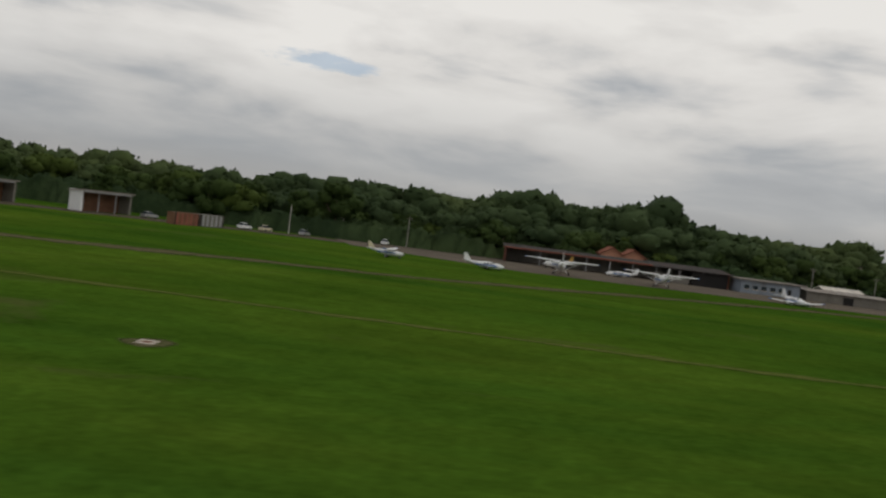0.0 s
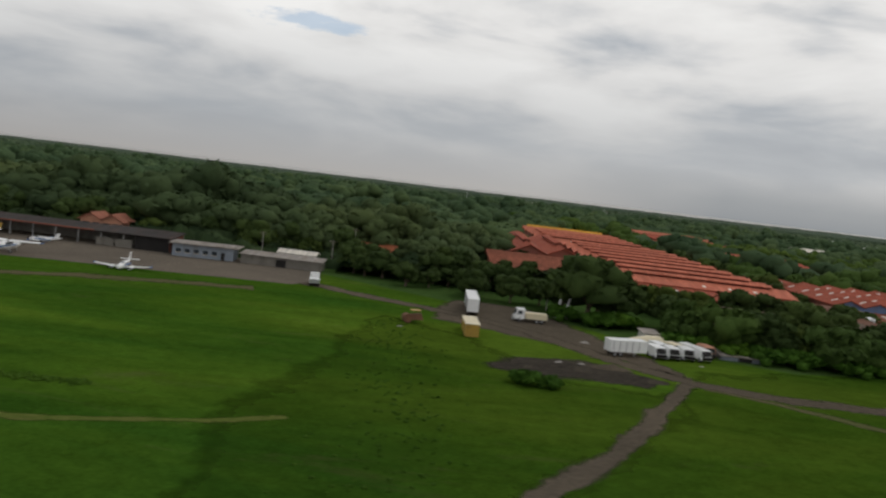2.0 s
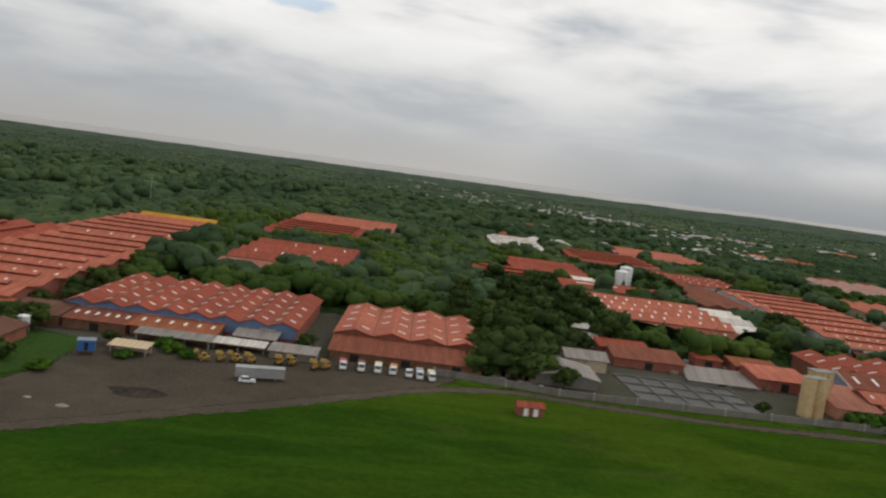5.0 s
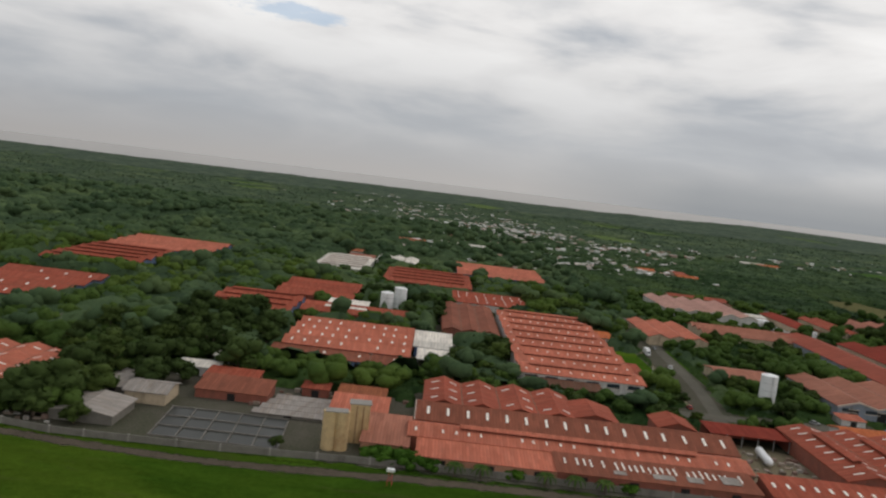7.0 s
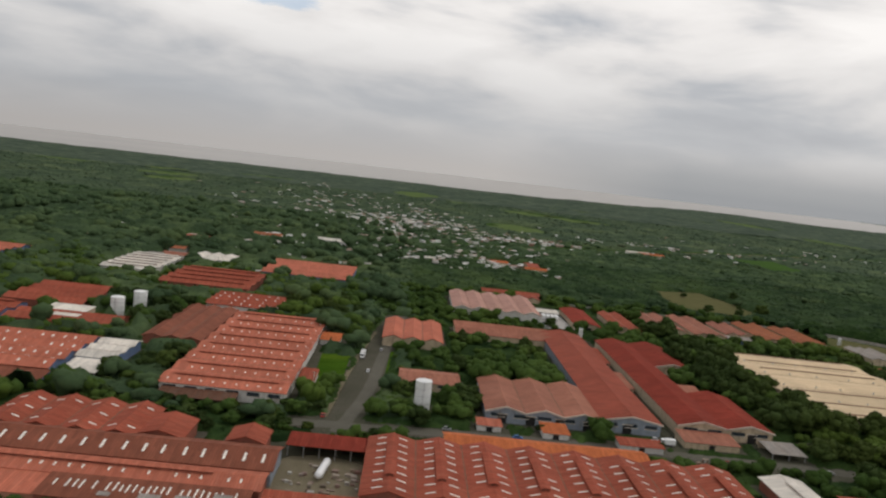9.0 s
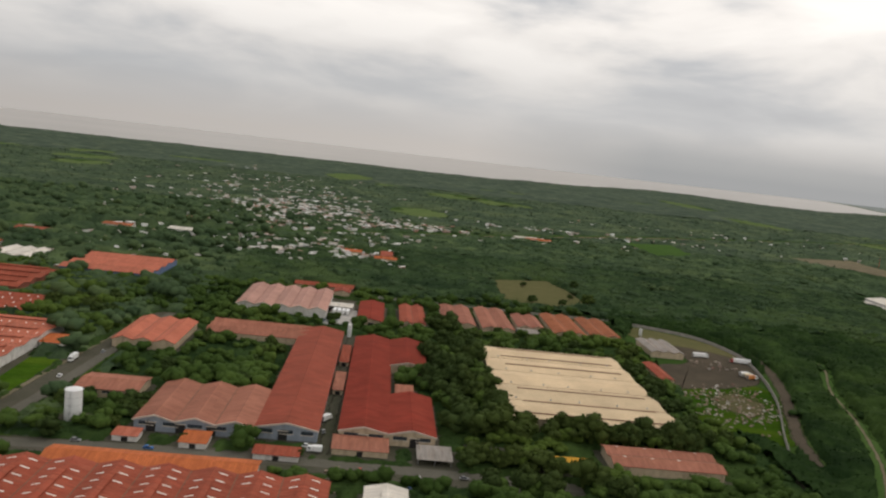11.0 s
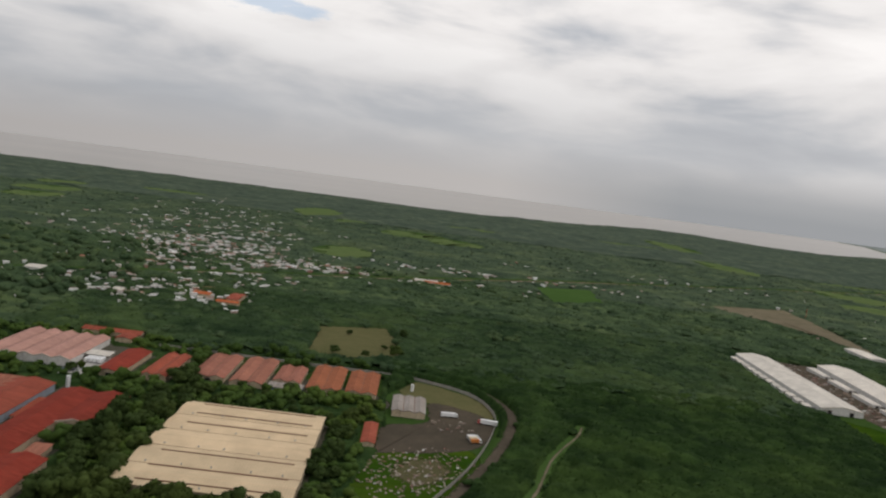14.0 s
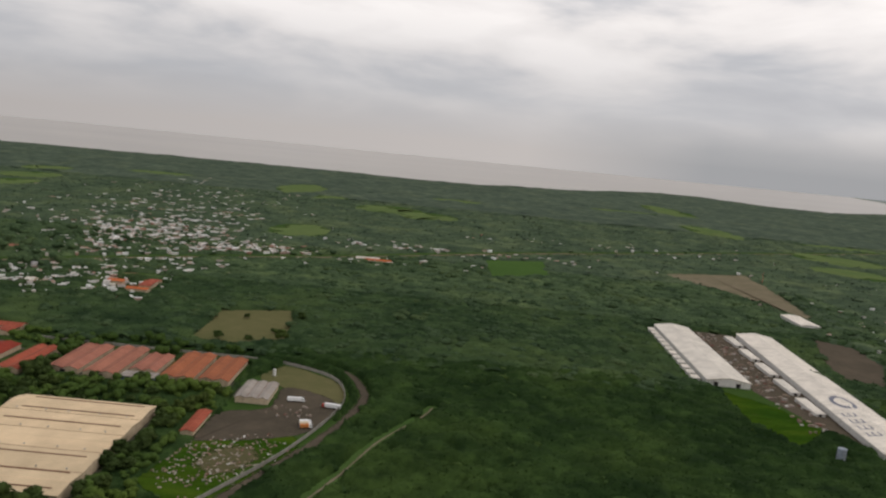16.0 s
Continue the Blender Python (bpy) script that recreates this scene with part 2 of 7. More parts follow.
def turf(name, k=1.0, ragged=0.0):
    """Rough mown grass: dark lush and pale dry patches drawn out along the runway, with bare brown spots."""
    m, nt, b = mat_base(name, 0.95, 0.0, 0.0)
    lie = (0.45, 1.25, 1)
    big, mid, small, grain = tex(nt, 0.035, 4, 0.6, lie, distort=0.6), tex(nt, 0.16, 6, 0.68, lie, distort=0.8), tex(nt, 0.9, 5, 0.7), tex(nt, 4.0, 3, 0.6)
    c = ramp(nt, big, [(0.36, (0.031 * k, 0.079 * k, 0.009 * k)), (0.5, (0.049 * k, 0.101 * k, 0.010 * k)), (0.62, (0.073 * k, 0.124 * k, 0.013 * k))])
    for layer, lo, hi in ((mid, 0.80, 1.18), (small, 0.84, 1.16), (grain, 0.85, 1.15)):
        c = mix(nt, 1.0, c, ramp(nt, layer, [(0.33, (lo, lo, lo)), (0.67, (hi, hi, hi))]), "MULTIPLY")
    bare = ramp(nt, tex(nt, 0.10, 7, 0.72, lie, distort=1.2), [(0.58, (0, 0, 0)), (0.72, (0.5, 0.5, 0.5))])
    c = mix(nt, bare, c, (0.098 * k, 0.086 * k, 0.036 * k))
    nt.links.new(c, b.inputs["Base Color"])
    bump(nt, b, small, 0.5, 0.15)
    if ragged:
        thin_out(name, nt, b, ragged)
    return m


GRASS = turf("airfield_grass", 0.93)
DARKER_GRASS = turf("damp_airfield_grass", 0.70, 0.12)
SCRUB = ground_mat("undergrowth", ((0.026, 0.058, 0.015), (0.042, 0.082, 0.020), (0.066, 0.108, 0.028)), (0.01, 0.11, 1.4))
BRIGHT = ground_mat("bright_meadow", ((0.060, 0.105, 0.036), (0.098, 0.142, 0.050), (0.140, 0.170, 0.070)), (0.02, 0.15, 1.5), ragged=0.06)
DRY = ground_mat("dry_meadow", ((0.065, 0.085, 0.028), (0.115, 0.110, 0.050), (0.17, 0.145, 0.075)), (0.02, 0.15, 1.5), ragged=0.2)
DIRT = ground_mat("packed_earth", ((0.058, 0.050, 0.037), (0.090, 0.075, 0.057), (0.138, 0.111, 0.081)), (0.05, 0.4, 2.5), ragged=0.45)
ROADGREY = ground_mat("pale_works_road", ((0.085, 0.082, 0.062), (0.120, 0.112, 0.092), (0.165, 0.152, 0.125)), (0.03, 0.25, 3.0), relief=0.15)
BEIGE_EARTH = ground_mat("beige_earth", ((0.11, 0.095, 0.06), (0.17, 0.145, 0.095), (0.23, 0.195, 0.135)), (0.05, 0.3, 2.5), ragged=0.25)
PALE_CONCRETE = ground_mat("pale_yard_concrete", ((0.34, 0.32, 0.29), (0.44, 0.42, 0.39), (0.54, 0.52, 0.49)), (0.05, 0.3, 2.5), relief=0.1)
ASPHALT = ground_mat("worn_asphalt", ((0.080, 0.070, 0.058), (0.130, 0.110, 0.089), (0.195, 0.162, 0.125)), (0.05, 0.3, 3.0), relief=0.15)
YARD = ground_mat("yard_gravel", ((0.045, 0.041, 0.030), (0.076, 0.064, 0.049), (0.125, 0.100, 0.073)), (0.06, 0.3, 3.0), ragged=0.3)
PAVED = ground_mat("site_pavement", ((0.040, 0.052, 0.024), (0.085, 0.078, 0.060), (0.130, 0.116, 0.094)), (0.03, 0.2, 2.5), relief=0.15, ragged=0.2)
TRACK = ground_mat("grassy_track", ((0.060, 0.085, 0.020), (0.085, 0.080, 0.040), (0.125, 0.100, 0.062)), (0.05, 0.5, 2.5), ragged=0.5)
CINDER = ground_mat("dark_spoil", ((0.022, 0.020, 0.017), (0.042, 0.037, 0.031), (0.090, 0.076, 0.058)), (0.12, 0.6, 2.5), ragged=0.28)
PALE_STRIP = ground_mat("dry_grass_strip", ((0.055, 0.095, 0.014), (0.088, 0.112, 0.024), (0.120, 0.112, 0.040)), (0.05, 0.5, 2.5), ragged=0.5)
REDEARTH = ground_mat("bare_red_earth", ((0.16, 0.09, 0.05), (0.24, 0.14, 0.08), (0.32, 0.21, 0.13)), (0.02, 0.2, 2.0))

HIGHWAY = ground_mat("pale_highway", ((0.05, 0.085, 0.035), (0.16, 0.12, 0.085), (0.26, 0.20, 0.15)), (0.012, 0.06, 0.5), ragged=0.03)
ROUGH_FIELD = ground_mat("rough_field", ((0.040, 0.085, 0.022), (0.056, 0.108, 0.028), (0.080, 0.130, 0.038)), (0.02, 0.15, 1.5), ragged=0.06)
# the grey of haze over the far land is put into its colour
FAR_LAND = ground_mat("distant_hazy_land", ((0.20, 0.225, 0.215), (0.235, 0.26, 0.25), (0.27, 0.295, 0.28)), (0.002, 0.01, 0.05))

LEAF = [foliage("tree_leaves", (0.024, 0.042, 0.014), (0.052, 0.078, 0.024)),
        foliage("bright_tree_leaves", (0.028, 0.052, 0.014), (0.056, 0.092, 0.024))]
LEAF_TALL = foliage("tall_woodland_leaves", (0.027, 0.047, 0.027), (0.050, 0.076, 0.040))
# paler and bluer than near leaves: distance haze put into the colour
LEAF_VALLEY = foliage("hazed_valley_leaves", (0.031, 0.060, 0.030), (0.067, 0.104, 0.050))
LEAF_WOODS = foliage("woodland_leaves", (0.022, 0.048, 0.015), (0.044, 0.078, 0.024))
UNDER_NEAR = canopy_leaf("garden_understorey", (0.016, 0.038, 0.013), (0.046, 0.080, 0.025))
UNDER_SCRUB = canopy_leaf("scrub_understorey", (0.011, 0.028, 0.009), (0.034, 0.063, 0.019))
# valley, mid, village and far steps pale on, distance haze put into colour
UNDER_VALLEY = canopy_leaf("hazed_valley_understorey", (0.018, 0.040, 0.018), (0.050, 0.082, 0.034))
UNDER_MID = canopy_leaf("hazed_woodland_understorey", (0.030, 0.057, 0.030), (0.077, 0.115, 0.057))
UNDER_DARK = canopy_leaf("shaded_understorey", (0.023, 0.042, 0.020), (0.050, 0.076, 0.034))
UNDER_VILLAGE = canopy_leaf("hazed_village_understorey", (0.038, 0.065, 0.040), (0.078, 0.110, 0.064))
UNDER_FAR = canopy_leaf("hazed_far_understorey", (0.048, 0.073, 0.054), (0.076, 0.103, 0.074))
TALL_GRASS = foliage("tall_grass", (0.028, 0.070, 0.009), (0.046, 0.096, 0.013))
# distance haze put into the leaf colour as a paler, greyer green
LEAF_FAR = foliage("hazed_far_woodland", (0.060, 0.090, 0.062), (0.094, 0.124, 0.086))
BUSH_LEAF = foliage("bright_bush_leaves", (0.026, 0.070, 0.010), (0.052, 0.110, 0.016))
BARK = plain("bark", (0.12, 0.09, 0.065), 0.9, 0, 0.4, 1.5, 12)

ROOF_RED = [sheet_roof("red_sheet_roof_" + a, (0.335, 0.080, 0.047), a, (0.40, 0.145, 0.090), 0.6) for a in "xy"]
ROOF_DEEP = [sheet_roof("deep_red_roof_" + a, (0.25, 0.042, 0.027), a, (0.29, 0.070, 0.042), 0.5, 0.8) for a in "xy"]
ROOF_DULL = [sheet_roof("dull_red_roof_" + a, (0.31, 0.074, 0.045), a, (0.33, 0.10, 0.065), 0.6) for a in "xy"]
ROOF_PINK = [sheet_roof("faded_pink_roof_" + a, (0.37, 0.155, 0.104), a, (0.31, 0.115, 0.075), 0.7) for a in "xy"]
ROOF_SALMON = [sheet_roof("salmon_sheet_roof_" + a, (0.49, 0.150, 0.092), a, (0.52, 0.20, 0.135), 0.6) for a in "xy"]
ROOF_ORANGE = [sheet_roof("orange_sheet_roof_" + a, (0.52, 0.15, 0.055), a, (0.44, 0.12, 0.06), 0.4) for a in "xy"]
ROOF_RUST = [sheet_roof("rusty_sheet_roof_" + a, (0.26, 0.090, 0.055), a, (0.17, 0.065, 0.042), 0.8) for a in "xy"]
ROOF_BROWN = [sheet_roof("brown_sheet_roof_" + a, (0.165, 0.078, 0.050), a, (0.15, 0.105, 0.080), 0.8) for a in "xy"]
ROOF_BRICK = [sheet_roof("brick_pink_roof_" + a, (0.34, 0.135, 0.092), a, (0.40, 0.20, 0.15), 0.6) for a in "xy"]
ROOF_CLAY = [sheet_roof("clay_sheet_roof_" + a, (0.36, 0.125, 0.060), a, (0.25, 0.085, 0.05), 0.7) for a in "xy"]
ROOF_WEATHERED = [sheet_roof("weathered_sheet_roof_" + a, (0.155, 0.112, 0.082), a, (0.20, 0.165, 0.135), 0.8) for a in "xy"]
ROOF_BLUSH = [sheet_roof("blush_sheet_roof_" + a, (0.47, 0.27, 0.22), a, (0.42, 0.21, 0.165), 0.6) for a in "xy"]
ROOF_BEIGE = [sheet_roof("cream_sheet_roof_" + a, (0.66, 0.51, 0.33), a, (0.58, 0.45, 0.29), 0.25, pitch=0.8, seam=0.9) for a in "xy"]
ROOF_GREY = [sheet_roof("grey_sheet_roof_" + a, (0.34, 0.31, 0.28), a, (0.22, 0.17, 0.13), 0.7) for a in "xy"]
ROOF_WHITE = [sheet_roof("white_sheet_roof_" + a, (0.74, 0.69, 0.61), a, (0.60, 0.54, 0.46), 0.3, pitch=0.8) for a in "xy"]
ROOF_DARK = [sheet_roof("dark_sheet_roof_" + a, (0.055, 0.050, 0.048), a, (0.10, 0.06, 0.045), 0.5) for a in "xy"]
ROOF_YELLOW = [sheet_roof("yellow_sheet_roof_" + a, (0.62, 0.33, 0.04), a, (0.45, 0.22, 0.06), 0.3) for a in "xy"]

W_CREAM = plain("cream_wall", (0.50, 0.40, 0.28), dirt=(0.22, 0.17, 0.12))
W_WHITE = plain("white_wall", (0.62, 0.60, 0.57), dirt=(0.30, 0.27, 0.23))
W_BLUE = plain("blue_wall", (0.13, 0.19, 0.33), dirt=(0.12, 0.12, 0.15))
W_GREYBLUE = plain("pale_blue_wall", (0.24, 0.275, 0.32), dirt=(0.16, 0.15, 0.14))
W_RED = plain("brick_red_wall", (0.27, 0.09, 0.06), dirt=(0.14, 0.07, 0.05))
W_GREY = plain("concrete_wall", (0.19, 0.175, 0.15), dirt=(0.09, 0.08, 0.065))
W_SALMON = plain("salmon_wall", (0.52, 0.25, 0.16), dirt=(0.32, 0.16, 0.11))
CONCRETE = plain("bare_concrete", (0.30, 0.28, 0.25), 0.9, 0, 0.3, 0.6, 6, dirt=(0.16, 0.14, 0.12))
STONE = plain("pale_stone", (0.50, 0.47, 0.42), 0.9)
TRIM = plain("pale_trim", (0.56, 0.49, 0.41), 0.6, dirt=(0.3, 0.25, 0.2))
PAINT_WHITE = plain("white_paint", (0.78, 0.78, 0.77), 0.35, 0, 0.08, 0.6, 5, 0.5)
PAINT_CREAM = plain("cream_paint", (0.66, 0.58, 0.40), 0.5, 0, 0.15)
PAINT_YELLOW = plain("machine_yellow", (0.40, 0.245, 0.05), 0.5, 0, 0.3, dirt=(0.16, 0.10, 0.05))
PAINT_BLUE = plain("tarpaulin_blue", (0.03, 0.13, 0.36), 0.5)
PAINT_RED = plain("red_paint", (0.42, 0.06, 0.04), 0.5)
PAINT_ORANGE = plain("orange_paint", (0.55, 0.20, 0.05), 0.5)
GALV = plain("galvanised_metal", (0.38, 0.38, 0.38), 0.45, 0.5, 0.2)
RUST = plain("rusty_metal", (0.19, 0.095, 0.055), 0.85, 0, 0.5, dirt=(0.09, 0.05, 0.035))
RUBBER = plain("tyre_rubber", (0.02, 0.02, 0.02), 0.85)
# for dark parts, and for shade inside openings painted near black
DARK = plain("dark_parts_and_shade", (0.022, 0.020, 0.019), 0.9)
SHADE_RUST = plain("shade_dark_rust", (0.17, 0.060, 0.040), 0.8)
# dark rust with the shade of vent openings and hangar inside put in
SKYLIGHT = plain("fibreglass_skylight", (0.84, 0.79, 0.70), 0.4, 0, 0.2, 1.2, 5, 0.4)
BLUEGREY = plain("blue_grey_logo", (0.12, 0.13, 0.17), 0.6)
GLASS, gnt, gb = mat_base("window_glass", 0.06, 0.0, 0.6)
gb.inputs["Base Color"].default_value = (0.035, 0.045, 0.055, 1)
WATER, wnt, wb = mat_base("lake_water", 0.3, 0.0, 0.40)
wb.inputs["Specular Tint"].default_value = (0.92, 0.85, 0.77, 1)
wnt.links.new(ramp(wnt, tex(wnt, 0.0015, 4, 0.6, (0.4, 1.5, 1)), [(0.3, (0.195, 0.172, 0.148)), (0.7, (0.25, 0.219, 0.186))]), wb.inputs["Base Color"])
bump(wnt, wb, tex(wnt, 0.12, 4, 0.6), 0.25, 0.4)
POND, pnt, pb = mat_base("pond_water", 0.35, 0.0, 0.12)
pb.inputs["Base Color"].default_value = (0.040, 0.042, 0.038, 1)


LAY = 0.2      # ground sheets lie one over another by thin layers


# ---- mesh tools (plan units) ----
class MB:
    """Collects corners and faces of one part; swap exchanges the two plan axes."""

    def __init__(self, swap=False):
        self.v, self.f, self.swap = [], [], swap

    def add(self, verts, faces):
        n = len(self.v)
        if self.swap:
            self.v += [(y, x, z) for x, y, z in verts]
            self.f += [tuple(n + i for i in reversed(f)) for f in faces]
        else:
            self.v += [tuple(p) for p in verts]
            self.f += [tuple(n + i for i in f) for f in faces]
        return self

    def box(self, x0, y0, z0, x1, y1, z1):
        return self.add([(x0, y0, z0), (x1, y0, z0), (x1, y1, z0), (x0, y1, z0), (x0, y0, z1), (x1, y0, z1), (x1, y1, z1), (x0, y1, z1)],
                        [(0, 3, 2, 1), (4, 5, 6, 7), (0, 1, 5, 4), (1, 2, 6, 5), (2, 3, 7, 6), (3, 0, 4, 7)])

    def hexa(self, low, high):
        """A block between two outlines of four corners, each counter-clockwise from above."""
        return self.add(list(low) + list(high), [(0, 3, 2, 1), (4, 5, 6, 7), (0, 1, 5, 4), (1, 2, 6, 5), (2, 3, 7, 6), (3, 0, 4, 7)])

    def prism(self, profile, b0, b1):
        """A profile of (a, z), counter-clockwise seen from the front, drawn out from b0 to b1."""
        n = len(profile)
        self.add([(a, b0, z) for a, z in profile] + [(a, b1, z) for a, z in profile],
                 [tuple(range(n)), tuple(range(2 * n - 1, n - 1, -1))] + [(i, i + n, (i + 1) % n + n, (i + 1) % n) for i in range(n)])
        return self

    def slab(self, a0, z0, a1, z1, b0, b1, t):
        """A sloping sheet from (a0, z0) to (a1, z1), a0 < a1."""
        return self.prism([(a0, z0 - t), (a1, z1 - t), (a1, z1), (a0, z0)], b0, b1)

    def tube(self, x, y, z0, z1, r0, r1=None, n=10):
        r1 = r0 if r1 is None else r1
        c = [(math.cos(2 * math.pi * i / n), math.sin(2 * math.pi * i / n)) for i in range(n)]
        return self.add([(x + r0 * a, y + r0 * b, z0) for a, b in c] + [(x + r1 * a, y + r1 * b, z1) for a, b in c],
                        [tuple(reversed(range(n))), tuple(range(n, 2 * n))] + [(i, (i + 1) % n, (i + 1) % n + n, i + n) for i in range(n)])

    def beam(self, p, q, r0, r1=None, n=6):
        """A round bar from p to q."""
        r1 = r0 if r1 is None else r1
        p, q = Vector(p), Vector(q)
        rot = (q - p).to_track_quat("Z", "Y").to_matrix()
        vs = [tuple(p + rot @ Vector((r0 * math.cos(2 * math.pi * i / n), r0 * math.sin(2 * math.pi * i / n), 0))) for i in range(n)]
        vs += [tuple(q + rot @ Vector((r1 * math.cos(2 * math.pi * i / n), r1 * math.sin(2 * math.pi * i / n), 0))) for i in range(n)]
        return self.add(vs, [tuple(reversed(range(n))), tuple(range(n, 2 * n))] + [(i, (i + 1) % n, (i + 1) % n + n, i + n) for i in range(n)])

    def loft(self, rings):
        """A skin over rings (x, z_mid, half_width, half_height) along x, closed at both ends."""
        n = 12
        vs, fs = [], []
        for x, zc, w, h in rings:
            vs += [(x, w * math.cos(2 * math.pi * i / n), zc + h * math.sin(2 * math.pi * i / n)) for i in range(n)]
        for k in range(len(rings) - 1):
            fs += [(k * n + i, (k + 1) * n + i, (k + 1) * n + (i + 1) % n, k * n + (i + 1) % n) for i in range(n)]
        m = (len(rings) - 1) * n
        fs += [tuple(range(n)), tuple(m + i for i in reversed(range(n)))]
        return self.add(vs, [tuple(reversed(f)) for f in fs])

    def mesh(self, name, material, smooth=False, cover=None):
        me = bpy.data.meshes.new(name)
        me.from_pydata([(x * U, y * U, z * U) for x, y, z in self.v], [], self.f)
        me.materials.append(material)
        if material.name in SOFT:
            at = me.attributes.new("cover", "FLOAT", "POINT")
            at.data.foreach_set("value", cover if cover else [1.0] * len(self.v))
        if smooth:
            me.shade_smooth()
        return me


def thing(name, x, y, z=0.0, turn=0.0, label="", category="", group="", kind=""):
    ob = new(name)
    ob.empty_display_size = 0.2
    ob.matrix_basis = pose(x * U, y * U, z * U, 0, 0, turn)
    return tagged(ob, label, category, group, kind)


def part(name, mb, material, parent, label="", smooth=False):
    """One mesh object under a thing or under a part."""
    ob = new(name, mb.mesh(name, material, smooth))
    ob.parent = parent
    if label:
        ob["label"] = label
    return ob


def put(name, me, parent, x, y, z, rx=0.0, ry=0.0, rz=0.0):
    """One more object on a mesh that others use too."""
    ob = new(name, me)
    ob.parent = parent
    ob.matrix_basis = pose(x * U, y * U, z * U, rx, ry, rz)
    return ob


def flat(name, pts, z, material, label="", category="", thick=0.04, rim=3.0):
    """A sheet of ground with the outline pts, counter-clockwise; ragged materials thin out over the rim."""
    z = z * LAY
    if material.name in SOFT:
        ring = smooth_line(list(pts) + [pts[0]], max(2.0, rim * 1.5))[:-1]
        n = len(ring)
        if sum(a[0] * b[1] - b[0] * a[1] for a, b in zip(ring, ring[1:] + ring[:1])) < 0:
            ring = ring[::-1]
        out, inn = [], []
        for i, p in enumerate(ring):
            a, b = ring[i - 1], ring[(i + 1) % n]
            d = Vector((b[0] - a[0], b[1] - a[1])).normalized()
            k1, k2 = rim * RNG.uniform(0.5, 1.0), rim * RNG.uniform(0.4, 1.0)
            out.append((p[0] + d.y * k1, p[1] - d.x * k1, z))
            inn.append((p[0] - d.y * k2, p[1] + d.x * k2, z))
        mb = MB().add(inn + out, [tuple(range(n))] + [(i, i + n, (i + 1) % n + n, (i + 1) % n) for i in range(n)])
        ob = new(name, mb.mesh(name, material, False, [1.0] * n + [0.0] * n))
        return tagged(ob, label, category, kind="structure")
    n = len(pts)
    mb = MB().add([(x, y, z) for x, y in pts] + [(x, y, z - thick) for x, y in pts],
                  [tuple(range(n))] + [(i, i + n, (i + 1) % n + n, (i + 1) % n) for i in range(n)])
    ob = new(name, mb.mesh(name, material))
    return tagged(ob, label, category, kind="structure")


def smooth_line(pts, step=6.0):
    out = []
    for i in range(len(pts) - 1):
        p0, p1 = pts[max(i - 1, 0)], pts[i]
        p2, p3 = pts[i + 1], pts[min(i + 2, len(pts) - 1)]
        k = max(1, int(math.dist(p1, p2) / step))
        for j in range(k):
            t = j / k
            out.append(tuple(0.5 * (2 * b + (c - a) * t + (2 * a - 5 * b + 4 * c - d) * t * t + (3 * b - a - 3 * c + d) * t ** 3)
                             for a, b, c, d in zip(p0, p1, p2, p3)))
    return out + [pts[-1]]


def ribbon(name, pts, width, z, material, label="", category="", uneven=0.25):
    """A road or path with slightly ragged edges."""
    line, z = smooth_line(pts), z * LAY
    vs, fs = [], []
    for i, p in enumerate(line):
        a, b = line[max(i - 1, 0)], line[min(i + 1, len(line) - 1)]
        d = Vector((b[0] - a[0], b[1] - a[1])).normalized()
        w1, w2 = (width / 2 * (1 + RNG.uniform(-uneven, uneven)) for _ in "ab")
        for s in ((1.8 * w1, 0.25 * w1, -0.25 * w2, -1.8 * w2) if material.name in SOFT else (w1, 0.3 * w1, -0.3 * w2, -w2)):
            vs.append((p[0] + d.y * s, p[1] - d.x * s, z))
        if i:
            k = 4 * i
            fs += [(k - 4 + j, k + j, k + j + 1, k - 3 + j) for j in range(3)]
    ob = new(name, MB().add(vs, fs).mesh(name, material, False, [0.0, 1.0, 1.0, 0.0] * len(line)))
    return tagged(ob, label, category, kind="structure")


FOOT = []      # outlines of built things, kept free of trees


def keep_free(x0, y0, x1, y1, pad=2.0):
    FOOT.append((min(x0, x1) - pad, min(y0, y1) - pad, max(x0, x1) + pad, max(y0, y1) + pad))


# ---- ground, lake and roads ----
def big_sheet(name, x0, y0, x1, y1, z, material, n, label, category, hole=None):
    xs, ys = np.linspace(x0, x1, n), np.linspace(y0, y1, n)
    vs = [(x, y, z) for y in ys for x in xs]
    fs = [(j * n + i, j * n + i + 1, (j + 1) * n + i + 1, (j + 1) * n + i) for j in range(n - 1) for i in range(n - 1)]
    return tagged(new(name, MB().add(vs, fs).mesh(name, material)), label, category, kind="structure")


big_sheet("ground", -9000, -9000, 11000, 11000, 0.0, GRASS, 40, "mown green airfield grass reaching the horizon", "ground")
shore = smooth_line([(-9000, 3950), (-4000, 4050), (-1150, 4080), (-200, 4200), (620, 4250), (1250, 4180), (1600, 4420), (1950, 4620), (2500, 5250), (2950, 5500), (3300, 5000), (3700, 4950), (4400, 5550), (4750, 5750)], 120)
shore = [(x, y + 25 * noise.noise((x * 0.01, y * 0.01, 0))) for x, y in shore]
flat("lake_water", [(x, y) for x, y in shore] + [(5200, 6300), (5450, 7000), (6200, 8700), (6700, 10900), (-9000, 10900)], 0.9, WATER, "wide brownish grey lake under an overcast sky", "lake", 0.3)
